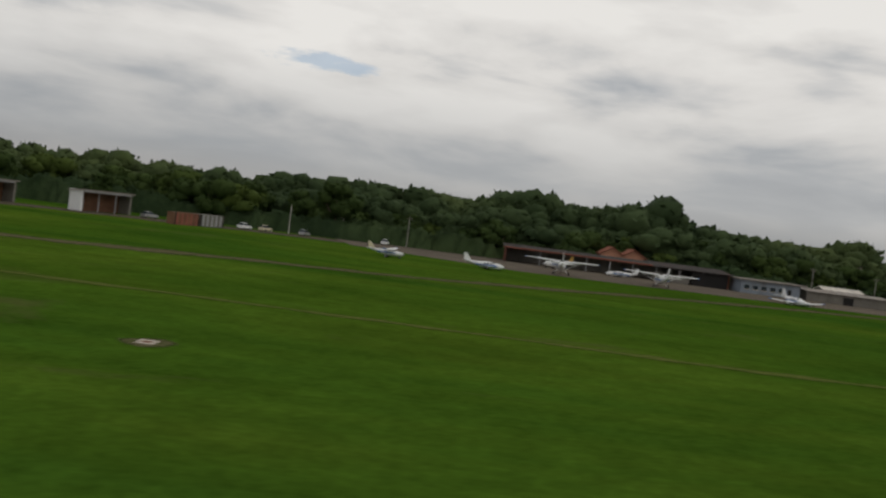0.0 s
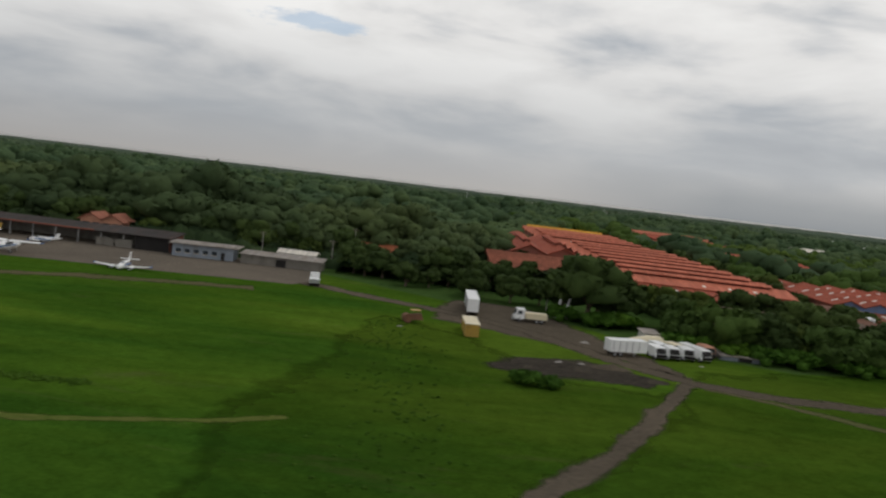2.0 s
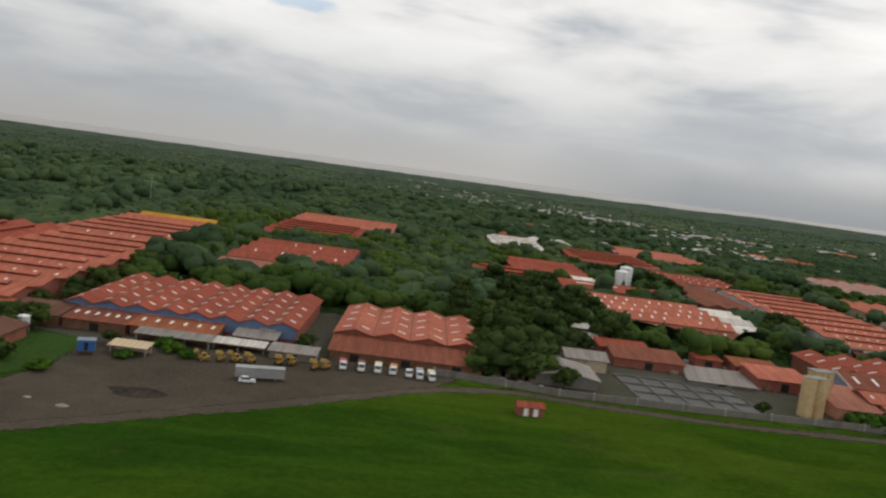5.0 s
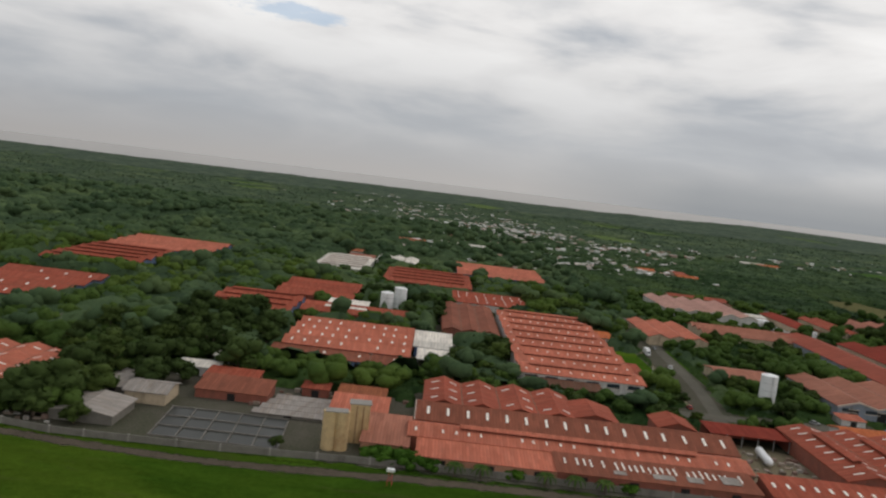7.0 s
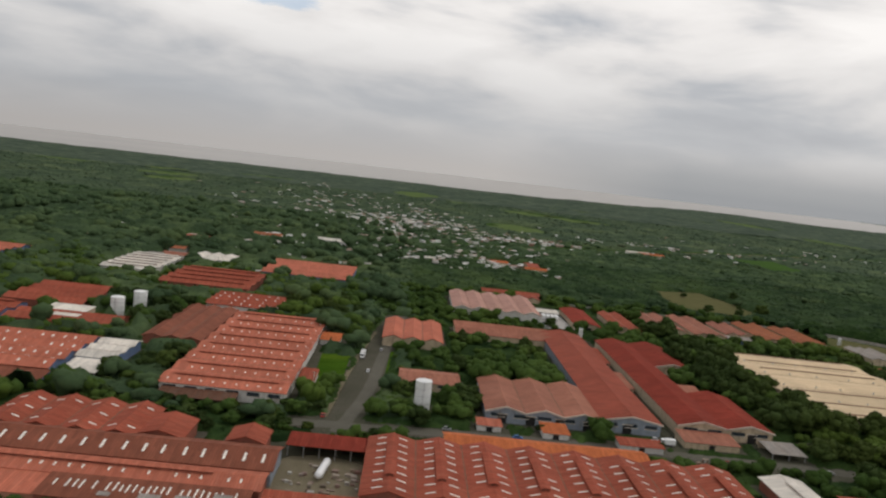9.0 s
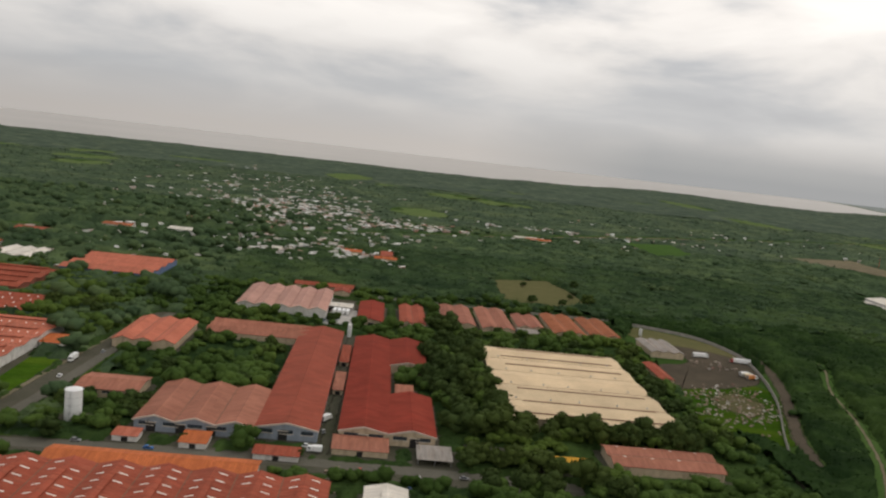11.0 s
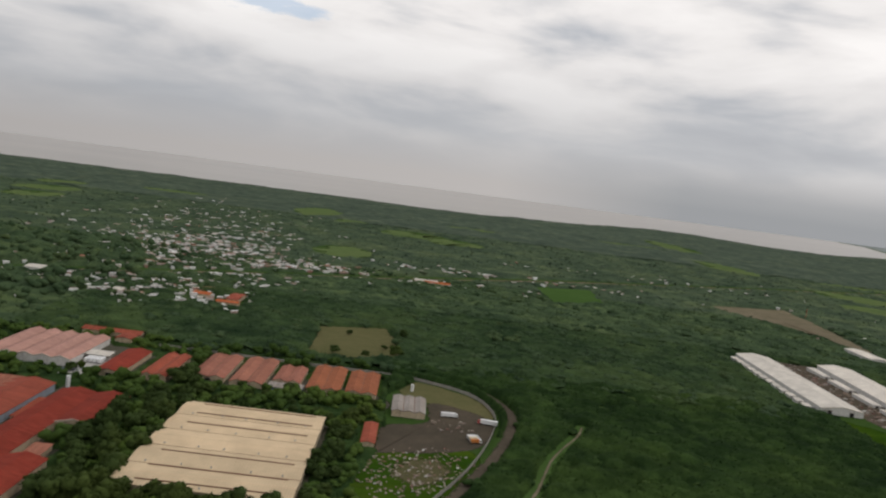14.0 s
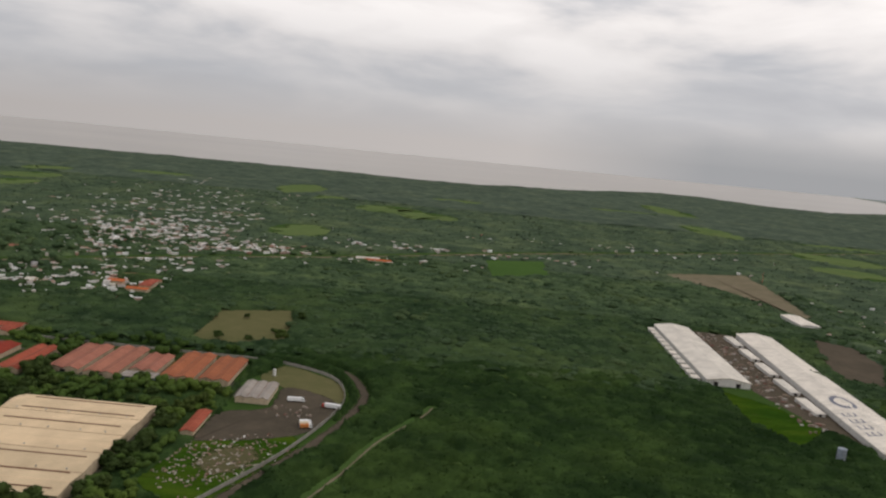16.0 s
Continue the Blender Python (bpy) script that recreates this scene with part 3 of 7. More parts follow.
flat("undergrowth", [(-9000, 236), (-140, 222), (-60, 224), (110, 226), (118, 215), (150, 195), (162, 187), (185, 178), (200, 160), (225, 152), (262, 165), (288, 182), (300, 205), (395, 234), (435, 228), (560, 234), (1085, 232), (1140, 290), (1600, 230), (9000, 100), (10400, 6000), (5400, 6600), (4700, 5900), (2500, 6500), (-9000, 6500)],
     0.10, SCRUB, "dark green undergrowth between the trees", "undergrowth", 0.1)
flat("apron", [(-30, 196), (12, 174), (60, 182), (88, 185), (116, 189), (121, 199), (117, 224), (75, 229), (24, 232), (-40, 226)], 0.16, ASPHALT, "worn grey asphalt apron for light aircraft", "apron", 0.1)
ribbon("taxi_road", [(-400, 40), (-150, 78), (-63, 98), (-35, 108), (-3, 119), (40, 146), (75, 165), (110, 176)], 4.5, 0.14, TRACK, "narrow worn service road across the grass", "road", 0.3)
ribbon("field_edge_road", [(-420, 120), (-160, 162), (-104, 184), (-62, 202), (-30, 210)], 12, 0.13, DIRT, "bare earth strip along the field edge", "road", 0.2)
ribbon("perimeter_road", [(118, 194), (136, 184), (156, 175), (172, 163), (185, 146), (200, 132), (221, 128), (248, 132), (277, 140), (300, 149), (327, 167), (358, 189), (393, 215), (419, 224), (436, 222), (484, 219), (531, 222), (593, 224), (700, 224), (850, 222), (1060, 226)],
       4.4, 0.18, DIRT, "earth perimeter road curving beside the wall", "road", 0.15)
ribbon("fork_track", [(198, 132), (190, 116), (181, 97), (168, 76), (150, 52)], 2.6, 0.15, DIRT, "rutted earth track through the grass", "track", 0.4)
ribbon("side_track", [(200, 130), (214, 122), (228, 112), (241, 105), (262, 88), (290, 70)], 2.2, 0.17, TRACK, "worn earth track forking off the road", "track", 0.4)
ribbon("worn_strip", [(-260, 62), (-120, 64), (1, 65), (19, 64.5), (33, 65), (48, 66), (63, 67.5), (76, 71), (95, 75), (112, 78), (130, 84), (138, 88)], 1.3, 0.16, PALE_STRIP, "bare worn strip in the grass", "track", 0.5)
flat("darker_grass", [(110, -60), (1500, -60), (1500, 228), (1085, 226), (560, 228), (400, 226), (300, 190), (262, 165), (225, 152), (204, 140), (198, 132), (190, 116), (181, 97), (168, 76), (150, 52), (132, 20)], 0.05, DARKER_GRASS, "darker airfield grass", "ground", 0.005, 7)
flat("ditch_ground", [(138, 40), (152, 52), (168, 76), (181, 97), (192, 118), (172, 122), (158, 150), (142, 160), (137, 120), (132, 80)], 0.055, DARKER_GRASS, "rough darker grass along the ditch", "ground", 0.005, 7)
flat("gravel_yard", [(290, 150), (310, 156), (351, 183), (388, 212), (400, 226), (399, 236), (345, 236), (300, 232), (297, 205), (292, 178), (286, 160)], 0.15, YARD, "dark gravel yard for plant and trucks", "yard", 0.1)
flat("truck_yard", [(152, 166), (165, 160), (187, 146), (199, 134), (195, 148), (190, 160), (182, 178), (176, 192), (158, 196)], 0.13, DIRT, "bare earth yard with old vehicles", "yard", 0.1)
flat("site_pavement", [(400, 232), (1080, 232), (1110, 330), (1060, 380), (1040, 400), (1045, 560), (1060, 590), (1040, 640), (820, 690), (660, 720), (560, 640), (470, 560), (380, 500), (270, 500), (270, 300), (240, 232)],
     0.12, PAVED, "grey pavement between the factory buildings", "pavement", 0.1)
flat("courtyard_ground", [(655, 236), (688, 236), (688, 288), (655, 288)], 0.19, BEIGE_EARTH, "beige trampled earth of a works courtyard", "yard")
flat("verge", [(686, 338), (692, 338), (698, 470), (690, 470)], 0.15, GRASS, "grass verge beside the works road", "verge")
flat("lawn", [(652, 392), (667, 392), (667, 452), (650, 452)], 0.18, GRASS, "small green lawn beside the factory", "lawn")
ribbon("site_road", [(672, 322), (681, 380), (686, 460), (691, 530), (694, 580)], 6.5, 0.17, ROADGREY, "grey asphalt road between the factories", "road", 0.03)
ribbon("foot_path", [(665, 340), (668, 400), (673, 470), (678, 520)], 2.4, 0.22, BEIGE_EARTH, "pale path beside the lawn", "path", 0.1)
ribbon("cross_road", [(652, 330), (700, 332), (760, 336), (880, 334), (1040, 325)], 9, 0.16, ROADGREY, "grey asphalt works road", "road", 0.05)
ribbon("lane_between", [(828, 345), (829, 420), (830, 560)], 5, 0.17, PAVED, "narrow lane between two red roofs", "lane", 0.05)
flat("dock_yard", [(797, 572), (832, 572), (832, 596), (830, 650), (808, 650), (808, 610), (797, 610)], 0.2, PALE_CONCRETE, "pale concrete loading yard", "yard", 0.1)
flat("dump_yard", [(1046, 440), (1085, 408), (1104, 440), (1130, 500), (1118, 532), (1050, 508)], 0.15, DARKER_GRASS, "grassy yard strewn with scrap", "yard", 0.1)
flat("truck_park", [(1060, 505), (1118, 525), (1142, 556), (1146, 600), (1128, 622), (1098, 630), (1095, 580), (1062, 560)], 0.17, YARD, "dark gravel truck park", "yard", 0.1)
flat("dry_corner", [(1098, 630), (1128, 622), (1146, 600), (1149, 630), (1132, 664), (1085, 690), (1072, 650)], 0.16, DRY, "dry grass corner inside the wall", "meadow", 0.1)
ribbon("outer_track", [(1090, 380), (1102, 425), (1138, 510), (1160, 580), (1165, 632), (1146, 682), (1120, 700)], 7, 0.16, DIRT, "brown earth track outside the curved wall", "track", 0.15)
ribbon("stream_bank", [(1090, 330), (1130, 392), (1160, 464), (1183, 533), (1212, 590), (1224, 618)], 11, 0.13, ROUGH_FIELD, "light green grass along the stream bed", "grass", 0.3)
ribbon("stream", [(1095, 330), (1132, 392), (1163, 464), (1186, 533), (1215, 590), (1224, 615)], 1.7, 0.17, BEIGE_EARTH, "pale dry stream bed through the scrub", "stream", 0.35)
flat("dry_meadow", [(975, 752), (1030, 742), (1068, 770), (1062, 850), (1048, 912), (970, 880)], 0.15, DRY, "dry brown clearing in the woods", "meadow", 0.1, 12)
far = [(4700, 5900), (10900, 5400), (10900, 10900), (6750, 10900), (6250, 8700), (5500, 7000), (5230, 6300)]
# backdrop sheet whose haze is painted in its base colour
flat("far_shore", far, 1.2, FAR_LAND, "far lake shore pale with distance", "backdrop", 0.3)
flat("roadside_field", [(1304, 1474), (1431, 1531), (1420, 1340), (1310, 1270)], 0.17, ROUGH_FIELD, "green field beside the highway", "field", 0.1, 24)
ribbon("highway", [(300, 880), (560, 1010), (675, 1090), (800, 1188), (955, 1288), (1062, 1357), (1364, 1590), (1642, 1773), (2300, 2200), (3400, 2900)], 10, 0.2, HIGHWAY, "pale highway with bare earth shoulders", "road", 0.2)
flat("village_lot", [(766, 1062), (795, 1069), (822, 1010), (848, 950), (838, 915), (815, 940)], 0.21, REDEARTH, "bare red earth lot in the village", "lot", 0.1)
flat("roadside_lot", [(1030, 1310), (1060, 1345), (1150, 1330), (1140, 1285), (1070, 1280)], 0.21, REDEARTH, "bare red earth beside the highway", "lot", 0.1)
flat("red_earth_lot", [(1660, 1500), (1700, 1540), (1870, 1610), (1850, 1400), (1815, 1190), (1790, 1160), (1740, 1340)], 0.15, BEIGE_EARTH, "bare brown building lot", "lot", 0.1, 14)
flat("shed_yard", [(1548, 748), (1575, 640), (1590, 600), (1604, 800), (1622, 1010), (1556, 1012)], 0.14, DIRT, "paved yard round long white sheds", "yard", 0.1)
flat("bare_soil", [(1676, 815), (1713, 807), (1772, 910), (1780, 1000), (1737, 1032), (1690, 900)], 0.14, DIRT, "bare brown soil beside the long shed", "soil", 0.1, 6)
flat("bright_clearing", [(1505, 748), (1498, 640), (1524, 594), (1566, 628), (1552, 700)], 0.15, DARKER_GRASS, "rough green grass by the sheds", "meadow", 0.1)
MEADOWS = [(700, 2800, 110, 300), (850, 2520, 80, 120), (1060, 2300, 130, 170), (1180, 2200, 110, 150), (915, 1650, 85, 140), (2130, 2600, 110, 260), (2240, 3500, 120, 420), (2300, 2050, 150, 150), (2200, 1800, 120, 120), (40, 2080, 90, 150), (-40, 2330, 110, 160),
           (-150, 2650, 110, 140), (-420, 2500, 160, 120), (150, 2900, 160, 110), (820, 1030, 40, 22), (1270, 2900, 120, 100), (2480, 2450, 160, 80), (160, 1250, 60, 40), (1980, 3200, 200, 90), (-900, 2800, 200, 120)]
for k_, (mx, my, ra, rb) in enumerate(MEADOWS):
    ring = [(mx + ra * k * math.cos(a), my + rb * k * math.sin(a)) for a, k in ((2 * math.pi * i / 22, 0.8 + 0.75 * noise.noise((mx * 0.01 + 1.6 * math.cos(2 * math.pi * i / 22), my * 0.01 + 1.6 * math.sin(2 * math.pi * i / 22), 0.35))) for i in range(22))]
    flat("far_meadow", ring, 0.16 + 0.02 * k_, BRIGHT, "bright green meadow among distant woods", "meadow", 0.1, 0.3 * min(ra, rb))


def perimeter_wall(pts, height, label, face):
    """A rendered wall with piers, panel by panel."""
    line = smooth_line(pts, 12)
    wall = thing("perimeter_wall", line[0][0], line[0][1], 0, 0, label, "wall", "", "structure")
    ox, oy = line[0]
    for a, b in zip(line[:-1], line[1:]):
        d = Vector((b[0] - a[0], b[1] - a[1])).normalized() * 0.14
        ax, ay, bx, by = a[0] - ox, a[1] - oy, b[0] - ox, b[1] - oy
        o = [(ax + d.y, ay - d.x), (bx + d.y, by - d.x), (bx - d.y, by + d.x), (ax - d.y, ay + d.x)]
        part("panel", MB().hexa([(x, y, -0.1) for x, y in o], [(x, y, height) for x, y in o]), face, wall)
        part("pier", MB().box(ax - 0.3, ay - 0.3, -0.1, ax + 0.3, ay + 0.3, height + 0.3), CONCRETE, wall)


perimeter_wall([(396, 233), (418, 230), (434, 227), (485, 228), (530, 231), (592, 232), (700, 231), (830, 231), (1000, 232), (1085, 233)], 2.1, "long weathered grey concrete boundary wall", W_GREY)
perimeter_wall([(1080, 395), (1091, 421), (1124, 496), (1146, 573), (1150, 622), (1132, 668), (1084, 696), (1048, 701), (960, 703), (846, 706)], 2.8, "pale concrete boundary wall sweeping round the works", CONCRETE)


# ---- factory buildings ----
SKY_MESH = {}


def skylight_mesh(w, l):
    key = (round(w, 2), round(l, 2))
    if key not in SKY_MESH:
        SKY_MESH[key] = MB().box(-w / 2, -l / 2, 0, w / 2, l / 2, 0.14).mesh("skylight", SKYLIGHT)
    return SKY_MESH[key]


def works(name, x0, y0, x1, y1, eave, rise, bays, ridge, roof, wall, label, category="factory", group="factory buildings",
          sky=0, sky_rows=(), sky_size=(0.9, 3.0), vents=False, vent_fill=0.85, doors=0, windows=0, trim=True, turn=0.0, gable=None, blue_base=None, missing=0.12):
    """A works hall of one or more gabled bays; ridge names the plan axis that the ridges follow."""
    swap = ridge == "x"
    A, B = (y1 - y0, x1 - x0) if swap else (x1 - x0, y1 - y0)
    keep_free(x0, y0, x1, y1)
    hall = thing(name, x0, y0, 0, turn, label, category, group)
    rm = roof[1] if ridge == "y" else roof[0]
    w = A / bays
    outline = [(0, -0.2), (A, -0.2), (A, eave)]
    for k in reversed(range(bays)):
        outline += [(k * w + w / 2, eave + rise), (k * w, eave)]
    body = MB(swap).prism(outline, 0, B)
    part("wall", body, wall, hall)
    if gable:
        part("gable_panel", MB(swap).prism([(0, eave * 0.35), (A, eave * 0.35)] + outline[2:], -0.14, -0.02), gable, hall)
    if blue_base:
        part("wall_band", MB().box(-0.12, -0.12, 0, (x1 - x0) + 0.12, 0.1, eave * 0.45), blue_base, hall)
    t, over = 0.3, 0.9
    for k in range(bays):
        a = k * w
        lo, hi = (0.7 if k == 0 else 0.0), (0.7 if k == bays - 1 else 0.0)
        s = rise / (w / 2)
        rb = MB(swap)
        rb.slab(a - lo, eave - lo * s + t, a + w / 2, eave + rise + t, -over, B + over, t)
        rb.slab(a + w / 2, eave + rise + t, a + w + hi, eave - hi * s + t, -over, B + over, t)
        r = part("roof", rb, rm, hall)
        part("ridge_cap", MB(swap).prism([(a + w / 2 - 0.5, eave + rise + t - 0.5 * s + 0.02), (a + w / 2 + 0.5, eave + rise + t - 0.5 * s + 0.02), (a + w / 2, eave + rise + t + 0.14)], -over, B + over), rm, r)
        if k:
            part("gutter", MB(swap).box(a - 0.25, -over, eave + t - 0.1, a + 0.25, B + over, eave + t + 0.08), RUST, r)
        if vents:
            v0, v1 = B * (1 - vent_fill) / 2, B * (1 + vent_fill) / 2
            vz = eave + rise + t
            # solid box: the shade of the opening under the cap is its colour
            part("ridge_vent", MB(swap).box(a + w / 2 - 1.2, v0, vz - 0.6, a + w / 2 + 1.2, v1, vz + 0.6), SHADE_RUST, r, "solid roof ventilator box, shaded opening put in as dark rust")
            cap = MB(swap)
            cap.slab(a + w / 2 - 2.0, vz + 0.55, a + w / 2, vz + 1.1, v0 - 0.5, v1 + 0.5, 0.2)
            cap.slab(a + w / 2, vz + 1.1, a + w / 2 + 2.0, vz + 0.55, v0 - 0.5, v1 + 0.5, 0.2)
            part("vent_cap", cap, rm, r)
        ang = math.degrees(math.atan(s))
        for row in sky_rows:
            side = 1 if row >= 0 else -1
            fa = a + w / 2 + row * w / 2
            fz = eave + rise * (1 - abs(row)) + t + 0.02
            me = skylight_mesh(*(sky_size if swap else sky_size[::-1]))
            for i in range(sky):
                if RNG.random() < missing:
                    continue
                b = B * (i + 0.5) / sky + RNG.uniform(-0.4, 0.4)
                if swap:
                    put("skylight", me, r, b, fa, fz, -side * ang, 0, 0)
                else:
                    put("skylight", me, r, fa, b, fz, 0, side * ang, 0)
        if trim:
            tb = MB(swap)
            tb.slab(a - lo, eave - lo * s + t + 0.1, a + w / 2, eave + rise + t + 0.1, -over - 0.25, -over, 0.75)
            tb.slab(a + w / 2, eave + rise + t + 0.1, a + w + hi, eave - hi * s + t + 0.1, -over - 0.25, -over, 0.75)
            part("gable_trim", tb, TRIM, r)
    front = x1 - x0
    for i in range(doors):
        cx = front * (i + 0.5) / doors + RNG.uniform(-2, 2)
        # closed slab, the doorway's shade put into its colour
        d = part("door", MB().box(cx - 2.2, -0.15, 0, cx + 2.2, 0.05, min(4.4, eave * 0.75)), DARK, hall, "dark panel painted for the shade in a roller doorway")
        part("door_frame", MB().box(cx - 2.6, -0.25, min(4.4, eave * 0.75), cx + 2.6, 0.05, min(4.4, eave * 0.75) + 0.4), TRIM, d)
    for i in range(windows):
        cx = front * (i + 0.5) / windows
        wd = part("window", MB().box(cx - front / windows * 0.3, -0.1, eave * 0.55, cx + front / windows * 0.3, 0.05, eave * 0.85), GLASS, hall)
        part("window_sill", MB().box(cx - front / windows * 0.34, -0.3, eave * 0.5, cx + front / windows * 0.34, 0.05, eave * 0.55), TRIM, wd)
    return hall


def lean_to(name, x0, y0, x1, y1, z_front, z_back, roof, wall, label, category="shed", group="low sheds", sky=0, posts=False):
    """A low shed under one sloping sheet; with posts its front stands open."""
    keep_free(x0, y0, x1, y1)
    s = thing(name, x0, y0, 0, 0, label, category, group)
    L, D = x1 - x0, y1 - y0
    if posts:
        part("back_wall", MB().box(0, D - 0.25, -0.1, L, D, z_back - 0.3), wall, s)
        n = max(2, int(L / 6) + 1)
        for i in range(n):
            px = 0.2 + (L - 0.4) * i / (n - 1)
            part("post", MB().box(px - 0.15, 0.1, -0.1, px + 0.15, 0.4, z_front - 0.25), GALV, s)
    else:
        b = MB(True).prism([(0, -0.1), (D, -0.1), (D, z_back - 0.25), (0, z_front - 0.25)], 0, L)
        part("wall", b, wall, s)
        for i in range(max(1, int(L / 14))):
            cx = L * (i + 0.5) / max(1, int(L / 14))
            # dark slab painted as the unlit doorway
            part("door", MB().box(cx - 1.4, -0.12, 0, cx + 1.4, 0.05, z_front * 0.72), DARK, s)
    r = part("roof", MB(True).slab(-0.7, z_front - 0.1, D + 0.4, z_back, -0.5, L + 0.5, 0.2), roof[0], s)
    ang = math.degrees(math.atan((z_back - z_front) / D))
    for i in range(sky):
        put("skylight", skylight_mesh(0.9, min(2.6, D * 0.3)), r, L * (i + 0.5) / sky, D * 0.5, (z_front + z_back) / 2 + 0.04, ang, 0, 0)
    return s


# works beside the airfield
works("weaving_mill", 207, 240, 262, 388, 6.0, 1.6, 8, "x", ROOF_SALMON, W_RED, "large mill under eight salmon ridges with roof vents", vents=True, vent_fill=0.82, sky=7, sky_rows=(-0.75,), sky_size=(0.9, 1.6), missing=0.45, trim=False, doors=3)
lean_to("mill_porch", 207, 228, 240, 240, 4.4, 5.8, ROOF_RED, W_RED, "red lean-to along the mill front", sky=5)
lean_to("mill_porch", 242, 226, 264, 240, 3.6, 5.4, ROOF_CLAY, W_SALMON, "clay orange lean-to along the mill front", sky=1)
works("mill_annex", 178, 305, 205, 396, 6.0, 3.0, 2, "y", ROOF_RED, W_RED, "red roofed mill annex with two bays", vents=True, vent_fill=0.6, trim=False)
keep_free(164, 232, 206, 300)
works("mill_shed", 168, 244, 204, 300, 4.4, 1.5, 6, "x", ROOF_RUST, W_RED, "row of low rusty red mill sheds", group="low sheds", trim=False)
works("yellow_roof_hall", 202, 506, 250, 520, 6.0, 2.4, 1, "x", ROOF_YELLOW, W_CREAM, "narrow hall with a yellow sheet roof", trim=False)
works("rear_mill_hall", 198, 482, 254, 504, 6.0, 1.8, 2, "x", ROOF_SALMON, W_RED, "low salmon roofed hall behind the mill", trim=False)
works("far_mill", 198, 398, 256, 476, 6.0, 1.6, 4, "x", ROOF_SALMON, W_RED, "salmon roofed mill hall with low ridges", vents=True, sky=5, sky_rows=(-0.7,), trim=False)
works("blue_gable_works", 277, 246, 351, 300, 5.6, 1.7, 8, "y", ROOF_RED, W_RED, "red roofed works with blue gables and skylights", sky=5, sky_rows=(-0.5, 0.5), sky_size=(0.8, 2.0), trim=False, doors=4, gable=W_BLUE)
works("twin_gable_works", 363, 250, 412, 296, 5.6, 1.7, 4, "y", ROOF_SALMON, W_RED, "orange red works with brick red gables", sky=4, sky_rows=(-0.5, 0.5), sky_size=(0.8, 2.8), trim=False, doors=2)
lean_to("front_shed", 264, 233, 281, 246, 3.8, 5.0, ROOF_BROWN, RUST, "rusty brown lean-to shed")
lean_to("front_shed", 282, 234, 301, 246, 3.4, 4.6, ROOF_RUST, RUST, "rust red lean-to with skylights", sky=6)
lean_to("front_canopy", 302, 235, 328, 246, 3.4, 4.6, ROOF_CLAY, RUST, "orange lean-to with skylight strips", sky=6)
lean_to("grey_canopy", 306, 229, 328, 234, 2.8, 3.4, ROOF_GREY, RUST, "grey sheet canopy before the works", posts=True)
lean_to("grey_canopy", 328.5, 231, 344, 235.5, 2.4, 3.0, ROOF_WHITE, RUST, "pale sheet canopy before the works", posts=True)
# back wall painted near black for the shade behind the open front
lean_to("dark_store", 333, 238, 346, 245, 3.4, 4.4, ROOF_GREY, DARK, "small store with a dark open front", posts=True)
lean_to("low_grey_shed", 346, 229, 360, 236, 2.6, 3.2, ROOF_GREY, W_GREY, "low grey shed by the yard")
lean_to("works_porch", 363, 237, 411, 250, 3.0, 5.4, ROOF_RUST, RUST, "rusty red porch along the works front", sky=0)
works("long_brown_shed", 226, 178, 264, 214, 3.4, 1.6, 2, "x", ROOF_WEATHERED, W_GREY, "old shed under dull brown grey sheets", group="low sheds", trim=False)
works("rust_shed", 265, 181, 279, 219, 3.6, 1.2, 1, "y", ROOF_BROWN, W_RED, "narrow shed with a rust brown roof", group="low sheds", trim=False)
lean_to("pale_back_shed", 290, 352, 322, 384, 4.2, 5.4, ROOF_PINK, W_CREAM, "low pale pink shed between the works", sky=3)
works("back_works", 292, 386, 350, 470, 5.5, 2.0, 4, "x", ROOF_RED, W_BLUE, "faded red roofed works with blue walls", trim=False, sky=4, sky_rows=(-0.6,), missing=0.5)
works("far_red_works", 282, 512, 342, 600, 6.0, 2.2, 5, "x", ROOF_RED, W_BLUE, "wide red roofed works with blue walls", vents=True, trim=False)
works("far_blue_works", 282, 612, 362, 690, 6.0, 2.0, 4, "x", ROOF_SALMON, W_BLUE, "salmon roofed works with blue side walls", trim=False)
works("bright_red_works", 420, 424, 466, 476, 5.5, 2.0, 3, "x", ROOF_RED, W_BLUE, "bright orange red works with dark ridge lines", vents=True, trim=False)
works("rear_red_works", 446, 486, 494, 548, 5.5, 2.0, 4, "x", ROOF_RED, W_RED, "red works behind the trees", trim=False)
works("white_striped_works", 446, 634, 488, 716, 5.5, 1.6, 6, "x", ROOF_WHITE, W_WHITE, "white roofed works with grey ridge gaps", vents=True, trim=False)
works("white_hall", 490, 716, 528, 762, 5.5, 1.8, 3, "y", ROOF_WHITE, W_WHITE, "white sheet roofed hall", trim=False)

# middle works
works("dotted_roof_works", 478, 352, 536, 414, 5.6, 2.2, 4, "x", ROOF_SALMON, W_BLUE, "orange roofed works dotted with skylights", sky=10, sky_rows=(-0.5, 0.5), sky_size=(0.9, 2.2), trim=False, blue_base=W_BLUE)
lean_to("dotted_works_front", 474, 340, 538, 352, 3.8, 5.2, ROOF_RUST, W_BLUE, "rust brown lean-to on a blue wall", sky=4)
lean_to("white_canopy", 540, 356, 556, 374, 4.6, 5.4, ROOF_WHITE, W_BLUE, "white sheet canopy over a loading bay", posts=True)
works("blue_store", 538, 378, 556, 416, 5.0, 1.4, 3, "x", ROOF_WHITE, W_BLUE, "blue walled store with a pale roof", trim=False)
works("red_cross_works", 470, 440, 530, 468, 5.0, 1.6, 2, "x", ROOF_RED, W_RED, "long red roofed works with two ridges", trim=False)
